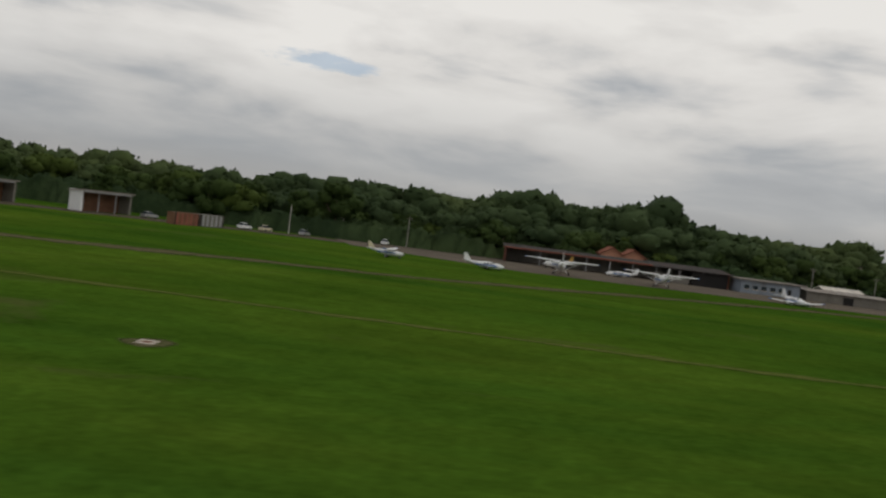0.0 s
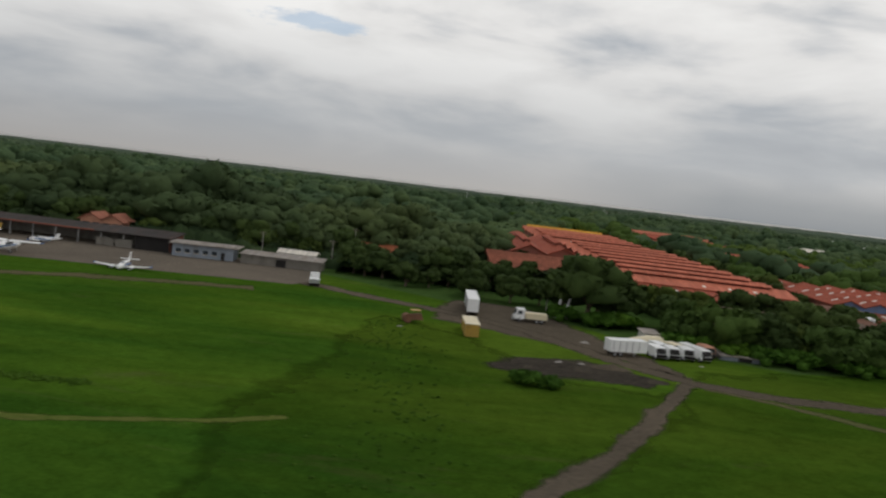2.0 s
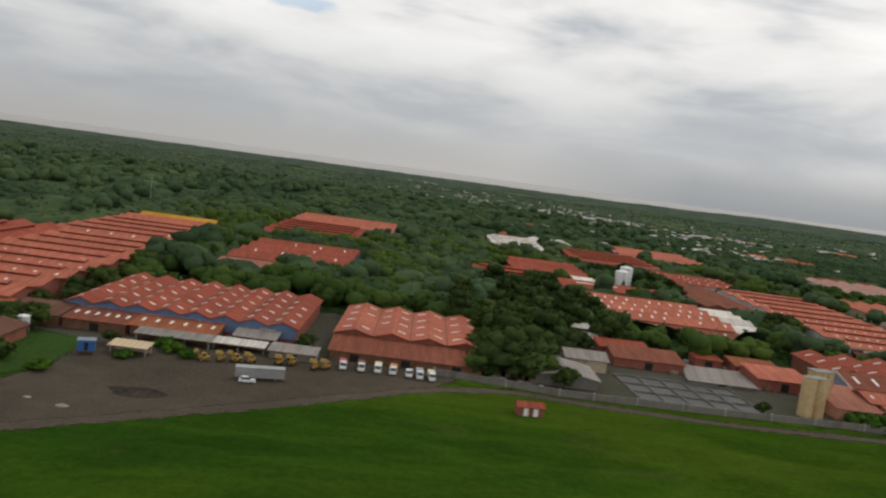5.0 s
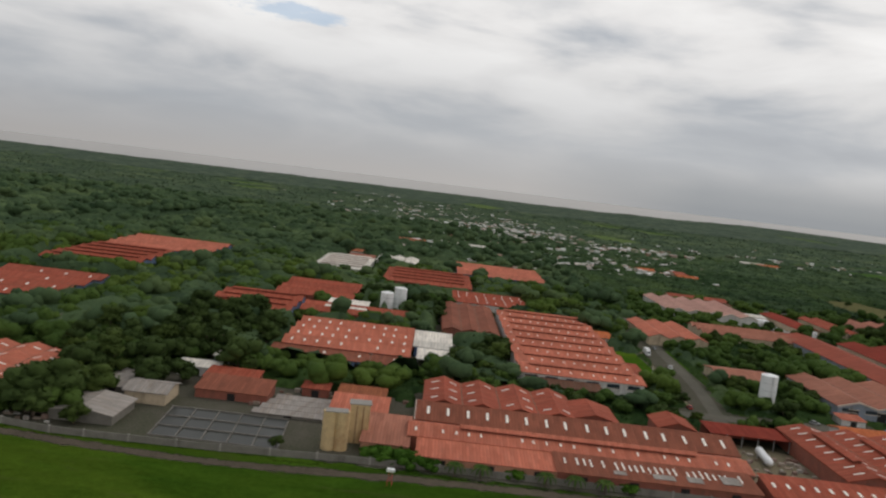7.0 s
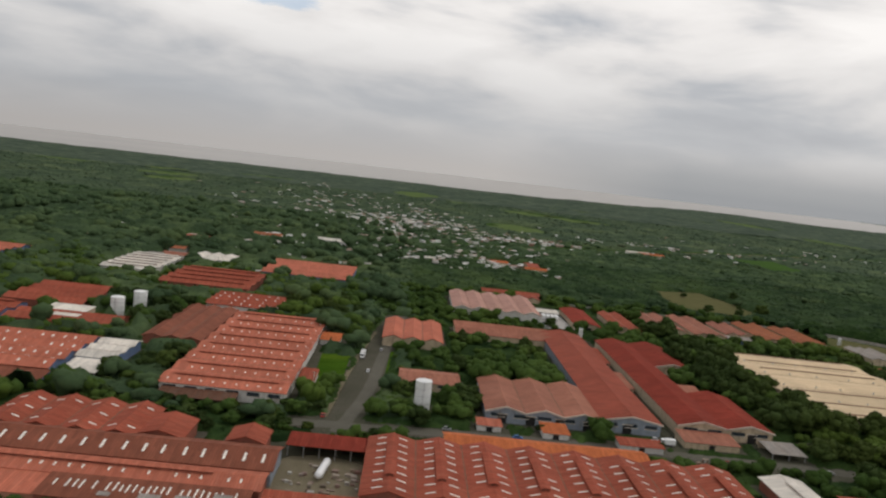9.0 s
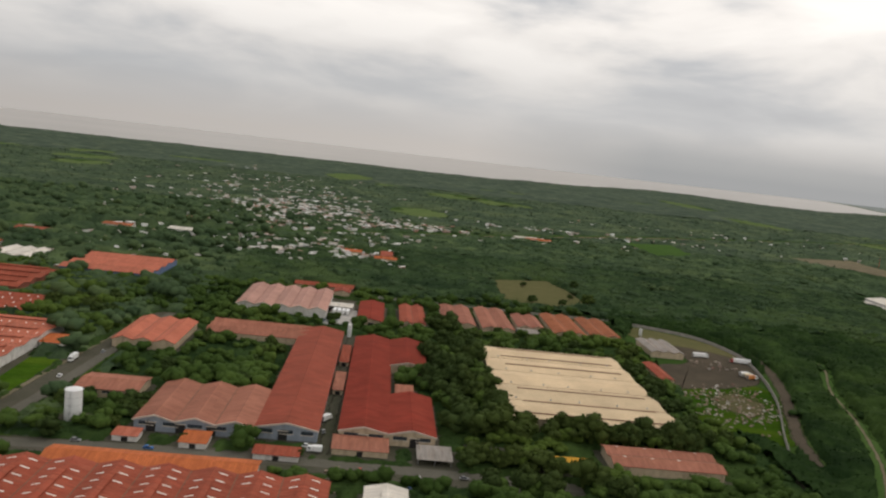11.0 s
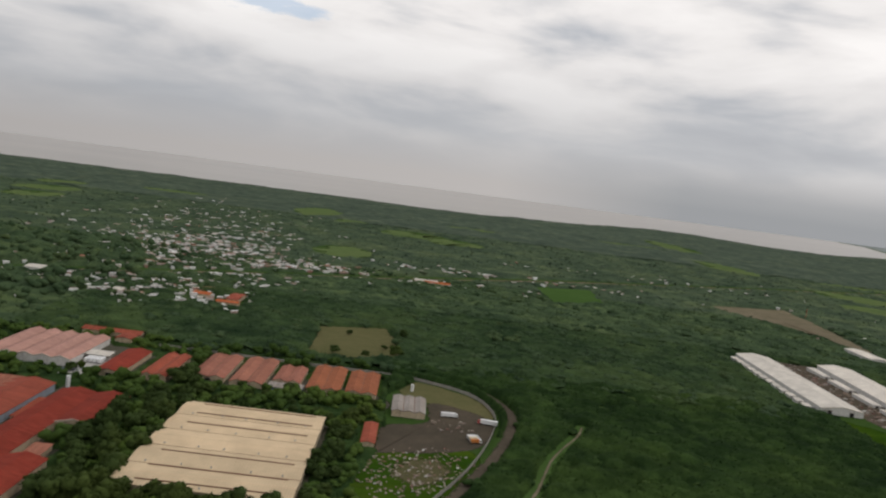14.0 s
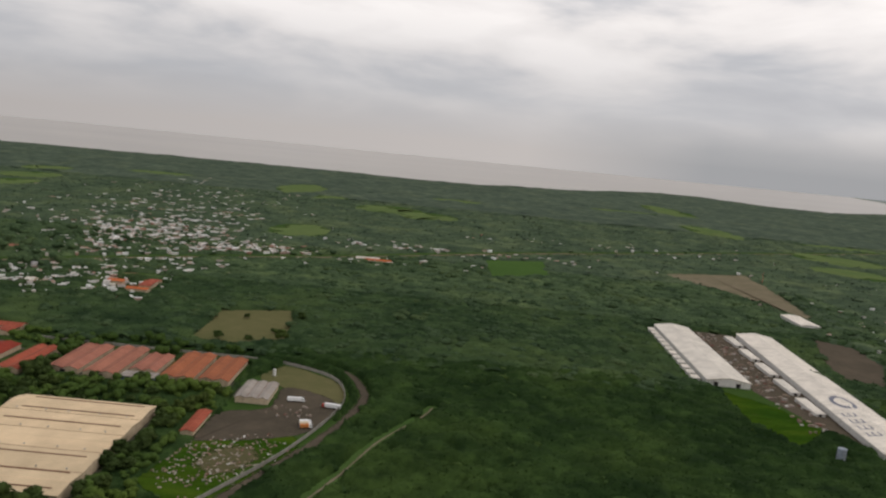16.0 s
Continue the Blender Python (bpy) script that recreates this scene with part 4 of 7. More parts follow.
lean_to("pale_roof_shed", 482, 450, 506, 478, 6.0, 7.0, ROOF_WHITE, W_CREAM, "shed with a pale cream sheet roof")
works("ridged_salmon_works", 588, 348, 645, 512, 6.0, 1.5, 8, "x", ROOF_SALMON, W_WHITE, "large salmon works with eight ridge vents", vents=True, vent_fill=0.84, sky=11, sky_rows=(-0.62,), sky_size=(0.6, 1.6), missing=0.05, trim=False, doors=1, windows=6)
lean_to("works_canopy", 590, 339, 624, 347, 3.2, 4.6, ROOF_BROWN, RUST, "rusty brown canopy along the works front", posts=True)
lean_to("loading_dock", 646, 380, 654, 400, 3.4, 4.4, ROOF_RED, W_WHITE, "small red dock roof on the works side")
lean_to("loading_dock", 646, 470, 658, 486, 3.4, 4.4, ROOF_ORANGE, W_WHITE, "small orange dock roof on the works side")
works("brown_cross_works", 552, 430, 584, 520, 5.0, 1.6, 3, "y", ROOF_RUST, W_RED, "rusty brown roofed works with pale ridge", trim=False)
works("dotted_red_works", 560, 530, 612, 576, 5.5, 1.6, 4, "x", ROOF_RED, W_WHITE, "red roofed works dotted with white skylights", sky=8, sky_rows=(-0.5, 0.5), sky_size=(0.8, 1.6), trim=False)
works("rear_works", 506, 596, 574, 672, 5.5, 1.8, 4, "x", ROOF_RED, W_RED, "red roofed works with low ridges", vents=True, trim=False)
works("rear_works", 566, 690, 644, 776, 5.5, 2.0, 4, "x", ROOF_SALMON, W_BLUE, "salmon roofed works with a blue wall", trim=False)
works("small_square_works", 684, 484, 722, 542, 5.4, 2.2, 3, "y", ROOF_SALMON, W_CREAM, "salmon roofed hall with three bays", trim=False)
works("faded_pink_hall", 735, 612, 806, 692, 6.0, 2.4, 5, "y", ROOF_BLUSH, W_WHITE, "pale pink roofed hall with five bays", trim=True)
works("pink_annex", 733, 524, 800, 558, 5.0, 2.2, 3, "x", ROOF_PINK, W_CREAM, "faded pink annex roof beside a garden", trim=False)
works("garden_office", 697, 394, 728, 418, 4.4, 1.6, 1, "x", ROOF_PINK, W_CREAM, "low pink roofed office among trees", windows=5, category="office", trim=False)
works("pink_gable_works", 739, 356, 795, 410, 5.6, 2.6, 3, "y", ROOF_PINK, W_GREYBLUE, "faded pink works with white gable trim", doors=4, windows=5)
works("long_red_hall", 795, 358, 824, 550, 6.0, 2.8, 1, "y", ROOF_DULL, W_GREYBLUE, "long faded red hall with pale gable", doors=1, windows=3)
works("courtyard_red_hall", 834, 362, 858, 540, 6.0, 2.6, 1, "y", ROOF_DEEP, W_CREAM, "deep red hall beside a small courtyard", doors=1, windows=2)
works("courtyard_wing", 858, 362, 881, 420, 6.0, 2.6, 1, "y", ROOF_DEEP, W_CREAM, "deep red front wing of the courtyard hall", doors=1, windows=2)
works("courtyard_wing", 858, 478, 881, 540, 6.0, 2.6, 1, "y", ROOF_DEEP, W_CREAM, "deep red rear wing of the courtyard hall")
lean_to("courtyard_store", 862, 428, 872, 446, 3.4, 4.2, ROOF_PINK, W_CREAM, "pink roofed store in the courtyard")
lean_to("lane_shed", 826, 430, 831.5, 462, 3.2, 3.8, ROOF_PINK, W_CREAM, "narrow pink roofed shed in the lane")
lean_to("lane_shed", 826, 486, 831.5, 524, 3.2, 3.8, ROOF_RED, W_CREAM, "narrow red roofed shed in the lane")
lean_to("front_office", 832, 346, 858, 360, 3.4, 4.4, ROOF_PINK, W_CREAM, "low pink roofed office before the hall")
lean_to("grey_carport", 872, 342, 888, 357, 3.2, 3.8, ROOF_GREY, W_CREAM, "flat grey carport beside the red hall", posts=True)
lean_to("red_kiosk", 798, 334, 818, 342, 3.0, 3.8, ROOF_RED, W_WHITE, "small red roofed gatehouse")
lean_to("red_kiosk", 764, 340, 776, 352, 3.0, 3.8, ROOF_ORANGE, W_WHITE, "small orange roofed gatehouse")
lean_to("red_kiosk", 734, 342, 745, 350, 3.0, 3.6, ROOF_SALMON, W_WHITE, "small salmon roofed gatehouse")

# long works by the wall
works("saw_bay_works", 545, 280, 602, 312, 6.2, 2.4, 4, "y", ROOF_RED, W_RED, "red works with four gabled bays", sky=3, sky_rows=(-0.5, 0.5), sky_size=(0.7, 3.0), trim=False)
works("long_ridge_works", 543, 262, 655, 284, 6.0, 3.0, 1, "x", ROOF_RUST, W_GREYBLUE, "long brown red works with tall skylight strips", sky=16, sky_rows=(-0.5,), sky_size=(0.9, 4.6), trim=True, missing=0.05)
works("long_low_works", 541, 247, 654, 262, 5.2, 1.6, 1, "x", ROOF_SALMON, W_RED, "long low salmon works roof with a ridge vent", vents=True, vent_fill=0.7, sky=26, sky_rows=(-0.5,), sky_size=(0.6, 2.0), trim=False, missing=0.4)
lean_to("wall_side_shed", 544, 234, 651, 247, 3.8, 5.2, ROOF_SALMON, W_SALMON, "long salmon sheds along the boundary wall")
ps = lean_to("patched_shed", 588, 233.4, 652, 246.4, 4.1, 5.5, ROOF_RUST, W_RED, "long shed with dense rows of skylight strips")
for i in range(28):
    if RNG.random() < 0.85:
        py_ = 7.6 + RNG.uniform(-0.5, 0.5)
        put("skylight", skylight_mesh(0.5, RNG.choice((4.6, 5.0, 3.6))), ps, 3 + 2.1 * i + RNG.uniform(-0.15, 0.15), py_, 4.0 + 1.5 * (py_ + 0.7) / 14.1 + 0.02, math.degrees(math.atan(1.5 / 14.1)))
for px_, py_, w_, d_ in ((34, 3.4, 7, 3.2), (44, 4.0, 5, 3.6), (56, 6.0, 6, 5.0), (20, 3.0, 4, 2.4)):
    put("patch_sheet", MB().box(-w_ / 2, -d_ / 2, 0, w_ / 2, d_ / 2, 0.08).mesh("patch_sheet", ROOF_GREY[0]), ps, px_, py_, 4.1 + 1.5 * (py_ + 0.7) / 14.1 + 0.04, math.degrees(math.atan(1.5 / 14.1)))
works("red_side_hall", 600, 284, 618, 304, 6.0, 2.2, 1, "y", ROOF_RED, W_RED, "small red gabled hall", trim=False)
works("red_side_hall", 634, 286, 648, 300, 6.0, 2.2, 1, "y", ROOF_RED, W_RED, "small red gabled hall", trim=False)
lean_to("link_roof", 656, 291, 687, 303, 5.0, 5.6, ROOF_DEEP, W_RED, "deep red sheet roof over a passage", posts=True)
works("skylight_works", 687, 249, 834, 303, 6.2, 2.4, 8, "y", ROOF_RED, W_RED, "wide red works with eight bays of skylights", sky=8, sky_rows=(-0.45, 0.45), sky_size=(0.6, 3.6), vents=True, vent_fill=0.55, trim=False, missing=0.08)
lean_to("wall_side_shed", 656, 234, 712, 247, 3.8, 6.0, ROOF_RED, W_RED, "low red sheds with pale skylights by the wall", sky=12)
lean_to("wall_side_shed", 714, 235, 749, 248, 4.0, 6.0, ROOF_CLAY, W_CREAM, "low pink shed along the boundary wall", sky=4)
lean_to("wall_side_shed", 751, 235, 786, 248, 4.2, 6.2, ROOF_SALMON, W_WHITE, "low salmon shed with a white front")
lean_to("wall_side_shed", 787, 235, 832, 248, 3.8, 5.8, ROOF_RED, W_GREY, "low red sheds with pale skylights", sky=8)
works("orange_store", 718, 307, 803, 322, 4.6, 1.6, 1, "x", ROOF_ORANGE, W_WHITE, "long smooth orange roofed store", trim=False)
works("white_ridge_hall", 849, 236, 866, 305, 4.6, 1.8, 1, "y", ROOF_WHITE, W_RED, "narrow hall with a white ridged roof", vents=True, vent_fill=0.78, trim=True)
works("long_terracotta_works", 874, 240, 1000, 290, 5.6, 2.0, 2, "x", ROOF_RED, W_CREAM, "long terracotta works with a ridge vent", vents=True, vent_fill=0.9, trim=False)
works("rusty_skylight_hall", 968, 350, 1023, 375, 4.6, 1.6, 2, "x", ROOF_PINK, W_CREAM, "weathered pink hall with a few skylights", sky=4, sky_rows=(0.4,), sky_size=(0.9, 2.4), trim=False)
lean_to("yellow_canopy", 932, 344, 954, 354, 4.2, 5.0, ROOF_YELLOW, W_CREAM, "bright yellow sheet canopy under trees", posts=True)
cream = works("cream_warehouse", 923, 399, 1020, 543, 7.0, 1.4, 5, "x", ROOF_BEIGE, W_CREAM, "huge cream roofed warehouse with shallow ridges", category="warehouse", trim=False)
for k in range(5):
    for i in range(5):
        part("roof_vent", MB().tube(10 + 19 * i + RNG.uniform(-2, 2), 144 * (k + 0.5) / 5 - 12, 7.4, 8.6, 0.5, 0.35, 8), GALV, cream, "small round roof ventilator")
for yl in (405, 426, 447, 497, 519, 538):
    f = (yl - 399) / 28.8 % 1.0
    zl = 7.0 + 1.4 * (1 - abs(2 * f - 1)) + 0.3
    part("ridge_rail", MB().box(12, yl - 399.4, zl - 0.3, 91, yl - 398.6, zl + 0.45), RUST, cream, "thin dark ventilator rail")
works("grey_bay_shed", 1067, 586, 1093, 626, 4.6, 1.4, 3, "y", ROOF_GREY, W_CREAM, "grey pink shed with three bays", trim=False)
works("red_hut_shed", 1049, 513, 1058, 554, 3.2, 1.0, 1, "y", ROOF_RED, W_CREAM, "narrow red roofed shed", trim=False, group="low sheds")

# workers' houses behind the wall
for hx0, hy0, hx1, hy1, roof in ((832, 598, 852, 668, ROOF_DEEP), (866, 602, 886, 668, ROOF_RED), (902, 616, 928, 686, ROOF_BRICK), (934, 612, 960, 688, ROOF_PINK),
                                 (966, 628, 988, 674, ROOF_BRICK), (995, 618, 1022, 688, ROOF_CLAY), (1027, 620, 1052, 684, ROOF_CLAY)):
    works("row_hall", hx0, hy0, hx1, hy1, 4.6, 2.0, 1 if roof is ROOF_DEEP else 2, "y", roof, W_CREAM, "gabled hall with a faded red roof", group="row halls", doors=1, trim=False)
lean_to("blue_canteen", 964, 614, 992, 626, 3.4, 4.0, ROOF_GREY, W_BLUE, "low blue fronted canteen")
works("tile_roof_school", 768, 722, 822, 736, 4.2, 1.8, 1, "x", ROOF_RED, W_CREAM, "red roofed school building", trim=False, category="school")
works("school_wing", 806, 704, 820, 721, 3.8, 1.6, 1, "y", ROOF_DULL, W_CREAM, "dull red wing of the school", trim=False, category="school")

# long white sheds beyond the scrub
works("white_shed", 1502, 760, 1546, 1003, 6.0, 3.2, 1, "y", ROOF_WHITE, W_WHITE, "very long white poultry shed", "shed", "white sheds", turn=-2.5, doors=2, trim=True)
white_b = works("white_shed", 1588, 590, 1632, 992, 6.0, 3.2, 1, "y", ROOF_WHITE, W_WHITE, "very long white shed with roof lettering", "shed", "white sheds", turn=-4.3, doors=2, trim=True)
for i in range(12):
    lean_to("side_annex", 1491 + i * 0.9, 772 + i * 19, 1499 + i * 0.9, 782 + i * 19, 3.0, 3.8, ROOF_WHITE, W_WHITE, "small white annex beside the shed", group="annexes")
for i in range(5):
    lean_to("side_annex", 1580 + i * 4.6, 690 + i * 62, 1590 + i * 4.6, 732 + i * 62, 3.0, 4.0, ROOF_WHITE, W_WHITE, "low white annex beside the shed", group="annexes")
works("white_box_store", 1750, 1090, 1778, 1160, 6.0, 1.6, 1, "y", ROOF_WHITE, W_WHITE, "white box shaped store", "store", trim=False)


# houses and halls scattered through the woods behind the works
for hx0, hy0, hx1, hy1, roof, words in ((438, 880, 474, 904, ROOF_RED, "red roofed hall among the trees"), (462, 736, 486, 756, ROOF_PINK, "small faded pink hall among the trees"), (572, 998, 612, 1024, ROOF_WHITE, "white roofed market hall"),
                                        (496, 984, 530, 1006, ROOF_CLAY, "clay red hall among the trees"), (448, 780, 470, 796, ROOF_CLAY, "small clay red hall among the trees"), (452, 728, 464, 736, ROOF_GREY, "small grey store by the striped works"), (124, 256, 136, 262, ROOF_CLAY, "low clay red house among the trees"), (560, 1130, 590, 1146, ROOF_BRICK, "faded brick hall in the village")):
    works("wood_hall", hx0, hy0, hx1, hy1, 4.4, 1.6, 1, "x", roof, W_WHITE, words, "hall", "wood halls", trim=False)
    keep_free(hx0 - 2, hy0 - (12 if hy0 > 400 else 2), hx1 + 2, hy0, 1)


# ---- trees ----
tmp = bmesh.new()
bmesh.ops.create_icosphere(tmp, subdivisions=1, radius=1.0)
ICO_V = np.array([tuple(v.co) for v in tmp.verts])
ICO_F = np.array([[v.index for v in f.verts] for f in tmp.faces])
tmp.free()
# a coarser leaf mass for far crowns: twelve corners, twenty faces
turns = [2 * math.pi * i / 5 for i in range(5)]
ICO0_V = np.array([(0, 0, 1)] + [(0.894 * math.cos(a), 0.894 * math.sin(a), 0.447) for a in turns] + [(0.894 * math.cos(a + 0.628), 0.894 * math.sin(a + 0.628), -0.447) for a in turns] + [(0, 0, -1)])
ICO0_F = np.array([f for i in range(5) for j in [(i + 1) % 5] for f in ((0, 1 + i, 1 + j), (1 + i, 6 + i, 1 + j), (1 + j, 6 + i, 6 + j), (11, 6 + j, 6 + i))])
NR = np.random.RandomState(11)


def lobed_crown(lobes, leaves, spread, height, leaf_size, rough=0.22, low=False):
    """Corners, triangles and leaf quads of a crown: uneven leaf masses with loose leaf sprays round them. Crown base at z 0."""
    V, F = (ICO0_V, ICO0_F) if low else (ICO_V, ICO_F)
    vs, fs, n = [], [], 0
    spots = []
    for k in range(lobes):
        a, r = NR.uniform(0, 2 * np.pi), spread * 0.62 * np.sqrt(NR.uniform(0, 1)) * (0 if k == 0 else 1)
        rad = spread * NR.uniform(0.30, 0.56) * (1.0 if lobes < 8 else 0.8) if lobes > 1 else spread
        c = np.array([r * np.cos(a), r * np.sin(a), height * (0.62 - 0.30 * (r / spread) + NR.uniform(-0.22, 0.22))])
        spin = np.linalg.qr(NR.normal(size=(3, 3)))[0]
        spin *= np.sign(np.linalg.det(spin))
        shape = (V @ spin) * (1 + NR.uniform(-rough, rough, (len(V), 1))) * np.array([rad, rad * NR.uniform(0.8, 1.15), min(rad * 0.72, height * 0.5)])
        vs.append(shape + c)
        fs.append(F + n)
        n += len(V)
        spots.append((c, rad))
    quads = []
    for _ in range(leaves):
        c, rad = spots[NR.randint(len(spots))]
        d = NR.normal(size=3)
        d /= np.linalg.norm(d)
        d[2] = abs(d[2]) * 0.9 - 0.15
        p = c + d * rad * np.array([1, 1, 0.75]) * NR.uniform(0.92, 1.22)
        u, w = NR.normal(size=3), NR.normal(size=3)
        u, w = u / np.linalg.norm(u) * leaf_size * NR.uniform(0.5, 1.2), w / np.linalg.norm(w) * leaf_size * NR.uniform(0.4, 0.9)
        quads.append([p - u, p + w * 0.7, p + u, p - w])
    q = np.array(quads).reshape(-1, 3) if quads else np.zeros((0, 3))
    return np.concatenate(vs), np.concatenate(fs), q


def mesh_from(name, verts, tris, quads, material):
    me = bpy.data.meshes.new(name)
    nv, nt_, nq = len(verts), len(tris), len(quads) // 4
    me.vertices.add(nv + 4 * nq)
    me.vertices.foreach_set("co", (np.concatenate([verts, quads]) * U).astype(np.float32).ravel())
    loops = np.concatenate([tris.ravel(), np.arange(nv, nv + 4 * nq)]).astype(np.int32)
    me.loops.add(len(loops))
    me.loops.foreach_set("vertex_index", loops)
    me.polygons.add(nt_ + nq)
    me.polygons.foreach_set("loop_start", np.concatenate([np.arange(nt_) * 3, 3 * nt_ + np.arange(nq) * 4]).astype(np.int32))
    me.update(calc_edges=True)
    me.materials.append(material)
    me.shade_smooth()
    return me


def build_tree(trunk_h, spread, height, lobes, leaves, leaf, label, category="tree"):
    """A trunk with limbs, under a crown of uneven leaf masses."""
    t = thing("tree", 0, 0, 0, 0, label, category, "site trees")
    mb = MB().tube(0, 0, -0.3, trunk_h, 0.42, 0.30, 7)
    for k in range(5):
        a = 2 * math.pi * k / 5 + 0.4
        mb.beam((0, 0, trunk_h * (0.65 + 0.06 * k)), (spread * 0.5 * math.cos(a), spread * 0.5 * math.sin(a), trunk_h + height * 0.35), 0.22, 0.08, 5)
    part("trunk", mb, BARK, t)
    v, f, q = lobed_crown(lobes, leaves, spread, height, 0.80, 0.34, True)
    v[:, 2] += trunk_h - height * 0.2
    q[:, 2] += trunk_h - height * 0.2
    crown = new("crown", mesh_from("crown", v, f, q, leaf))
    crown.parent = t
    return t


TREES = [build_tree(2.6, 6.4, 9.5, 18, 520, LEAF[0], "broad dark green tree with a rounded crown"),
         build_tree(2.2, 5.2, 8.0, 16, 480, LEAF[0], "dense dark green tree beside the buildings"),
         build_tree(2.0, 4.4, 7.0, 14, 420, LEAF[1], "fresh green leafy tree"),
         build_tree(3.4, 5.6, 11.0, 18, 520, LEAF[0], "tall dark tree with an uneven crown"),
         build_tree(1.8, 5.8, 6.0, 16, 480, LEAF[1], "low spreading bright green tree")]
for i, t in enumerate(TREES):
    t.matrix_basis = pose((-226 - 15 * i) * U, (246 + 7 * i) * U, 0)
BUSH = thing("bush", 168, 118, 0, 0, "low bright green bush in the grass", "bush", "bushes")
bv, bf, bq = lobed_crown(11, 420, 3.0, 2.2, 0.42, 0.3)
bo = new("leaf_mass", mesh_from("leaf_mass", bv, bf, bq, BUSH_LEAF))
bo.parent = BUSH

ZONES, LINES = [], []


def open_ground(pts):
    ZONES.append(np.array(pts, float))


def clear_line(pts, half):
    LINES.append((np.array(smooth_line(pts, 15)), half))


open_ground([(-9000, 232), (-140, 220), (-60, 222), (110, 226), (120, 214), (134, 196), (150, 186), (152, 194), (178, 194), (188, 168), (200, 152), (225, 146), (262, 158), (290, 182), (297, 205), (302, 236), (350, 236), (396, 234), (435, 230), (560, 236), (1085, 232), (1085, 180), (1400, -400), (-9000, -400)])
open_ground([(1046, 440), (1085, 400), (1104, 440), (1134, 500), (1146, 556), (1150, 620), (1132, 668), (1085, 694), (1060, 640), (1062, 560), (1060, 508)])
open_ground([(975, 752), (1030, 742), (1068, 770), (1062, 850), (1048, 912), (970, 880)])
open_ground([(1660, 1500), (1700, 1540), (1870, 1610), (1850, 1400), (1815, 1190), (1790, 1160), (1740, 1340)])
open_ground([(1500, 765), (1560, 640), (1600, 600), (1650, 1000), (1520, 1020)])
open_ground([(1304, 1474), (1431, 1531), (1420, 1340), (1310, 1270)])
open_ground([(1507, 742), (1501, 642), (1526, 600), (1562, 632), (1550, 700)])
open_ground([(1676, 815), (1713, 807), (1772, 910), (1780, 1000), (1737, 1032), (1690, 900)])
open_ground([(648, 390), (668, 390), (668, 452), (648, 452)])
open_ground([(657, 240), (688, 240), (688, 300), (657, 300)])
open_ground([(440, 236), (540, 236), (540, 300), (440, 300)])
open_ground([(805, 590), (828, 590), (828, 690), (805, 690)])
open_ground([(896, 352), (925, 352), (925, 372), (896, 372)])
for mx, my, ra, rb in MEADOWS:
    open_ground([(mx + ra * 0.85 * math.cos(2 * math.pi * i / 12), my + rb * 0.85 * math.sin(2 * math.pi * i / 12)) for i in range(12)])
clear_line([(670, 322), (677, 380), (682, 460), (687, 530), (692, 575)], 8)
clear_line([(655, 330), (700, 331), (760, 332), (880, 330), (940, 328)], 7)
clear_line([(828, 345), (829, 420), (830, 560)], 4)
clear_line([(1090, 380), (1102, 425), (1138, 510), (1160, 580), (1165, 632), (1146, 682), (1120, 700)], 4)
clear_line([(1095, 330), (1132, 392), (1163, 464), (1186, 533), (1215, 590), (1224, 615)], 4.0)
clear_line([(300, 880), (560, 1010), (675, 1090), (800, 1188), (955, 1288), (1062, 1357), (1364, 1590), (1642, 1773), (2300, 2200), (3400, 2900)], 20)
clear_line([(1080, 395), (1091, 421), (1124, 496), (1146, 573), (1150, 622), (1132, 668), (1084, 696), (1048, 701), (846, 706)], 3)
clear_line([(357, 250), (357, 300)], 4)


def inside(poly, x, y):
    hit = np.zeros(len(x), bool)
    j = len(poly) - 1
    for i in range(len(poly)):
        xi, yi, xj, yj = *poly[i], *poly[j]
        if yi != yj:
            hit ^= ((yi > y) != (yj > y)) & (x < (xj - xi) * (y - yi) / (yj - yi) + xi)
        j = i
    return hit


def free(x, y, pad=0.0):
    ok = np.ones(len(x), bool)
    for x0, y0, x1, y1 in FOOT:
        ok &= ~((x > x0 - pad) & (x < x1 + pad) & (y > y0 - pad) & (y < y1 + pad))
    for poly in ZONES:
        i = np.flatnonzero(ok & (x > poly[:, 0].min()) & (x < poly[:, 0].max()) & (y > poly[:, 1].min()) & (y < poly[:, 1].max()))
        if len(i):
            ok[i] &= ~inside(poly, x[i], y[i])
    for line, half in LINES:
        r = half + pad
        for p, q in zip(line[:-1], line[1:]):
            i = np.flatnonzero((x > min(p[0], q[0]) - r) & (x < max(p[0], q[0]) + r) & (y > min(p[1], q[1]) - r) & (y < max(p[1], q[1]) + r))
            if len(i):
                d = q - p
                t = np.clip(((x[i] - p[0]) * d[0] + (y[i] - p[1]) * d[1]) / (d @ d), 0, 1)
                ok[i] &= (x[i] - p[0] - t * d[0]) ** 2 + (y[i] - p[1] - t * d[1]) ** 2 > r * r
    return ok




# ---- airfield things ----
def wheel(name, parent, x, y, r, w, hub=GALV):
    """A wheel lying across the thing's length (its axle along y)."""
    n = 14
    mb = MB()
    ring = [(math.cos(2 * math.pi * i / n), math.sin(2 * math.pi * i / n)) for i in range(n)]
    vs = [(x + r * a, y - w / 2, r + r * b) for a, b in ring] + [(x + r * a, y + w / 2, r + r * b) for a, b in ring]
    mb.add(vs, [tuple(range(n)), tuple(reversed(range(n, 2 * n)))] + [(i, i + n, (i + 1) % n + n, (i + 1) % n) for i in range(n)])
    wh = part(name, mb, RUBBER, parent)
    k = 0.5
    mh = MB()
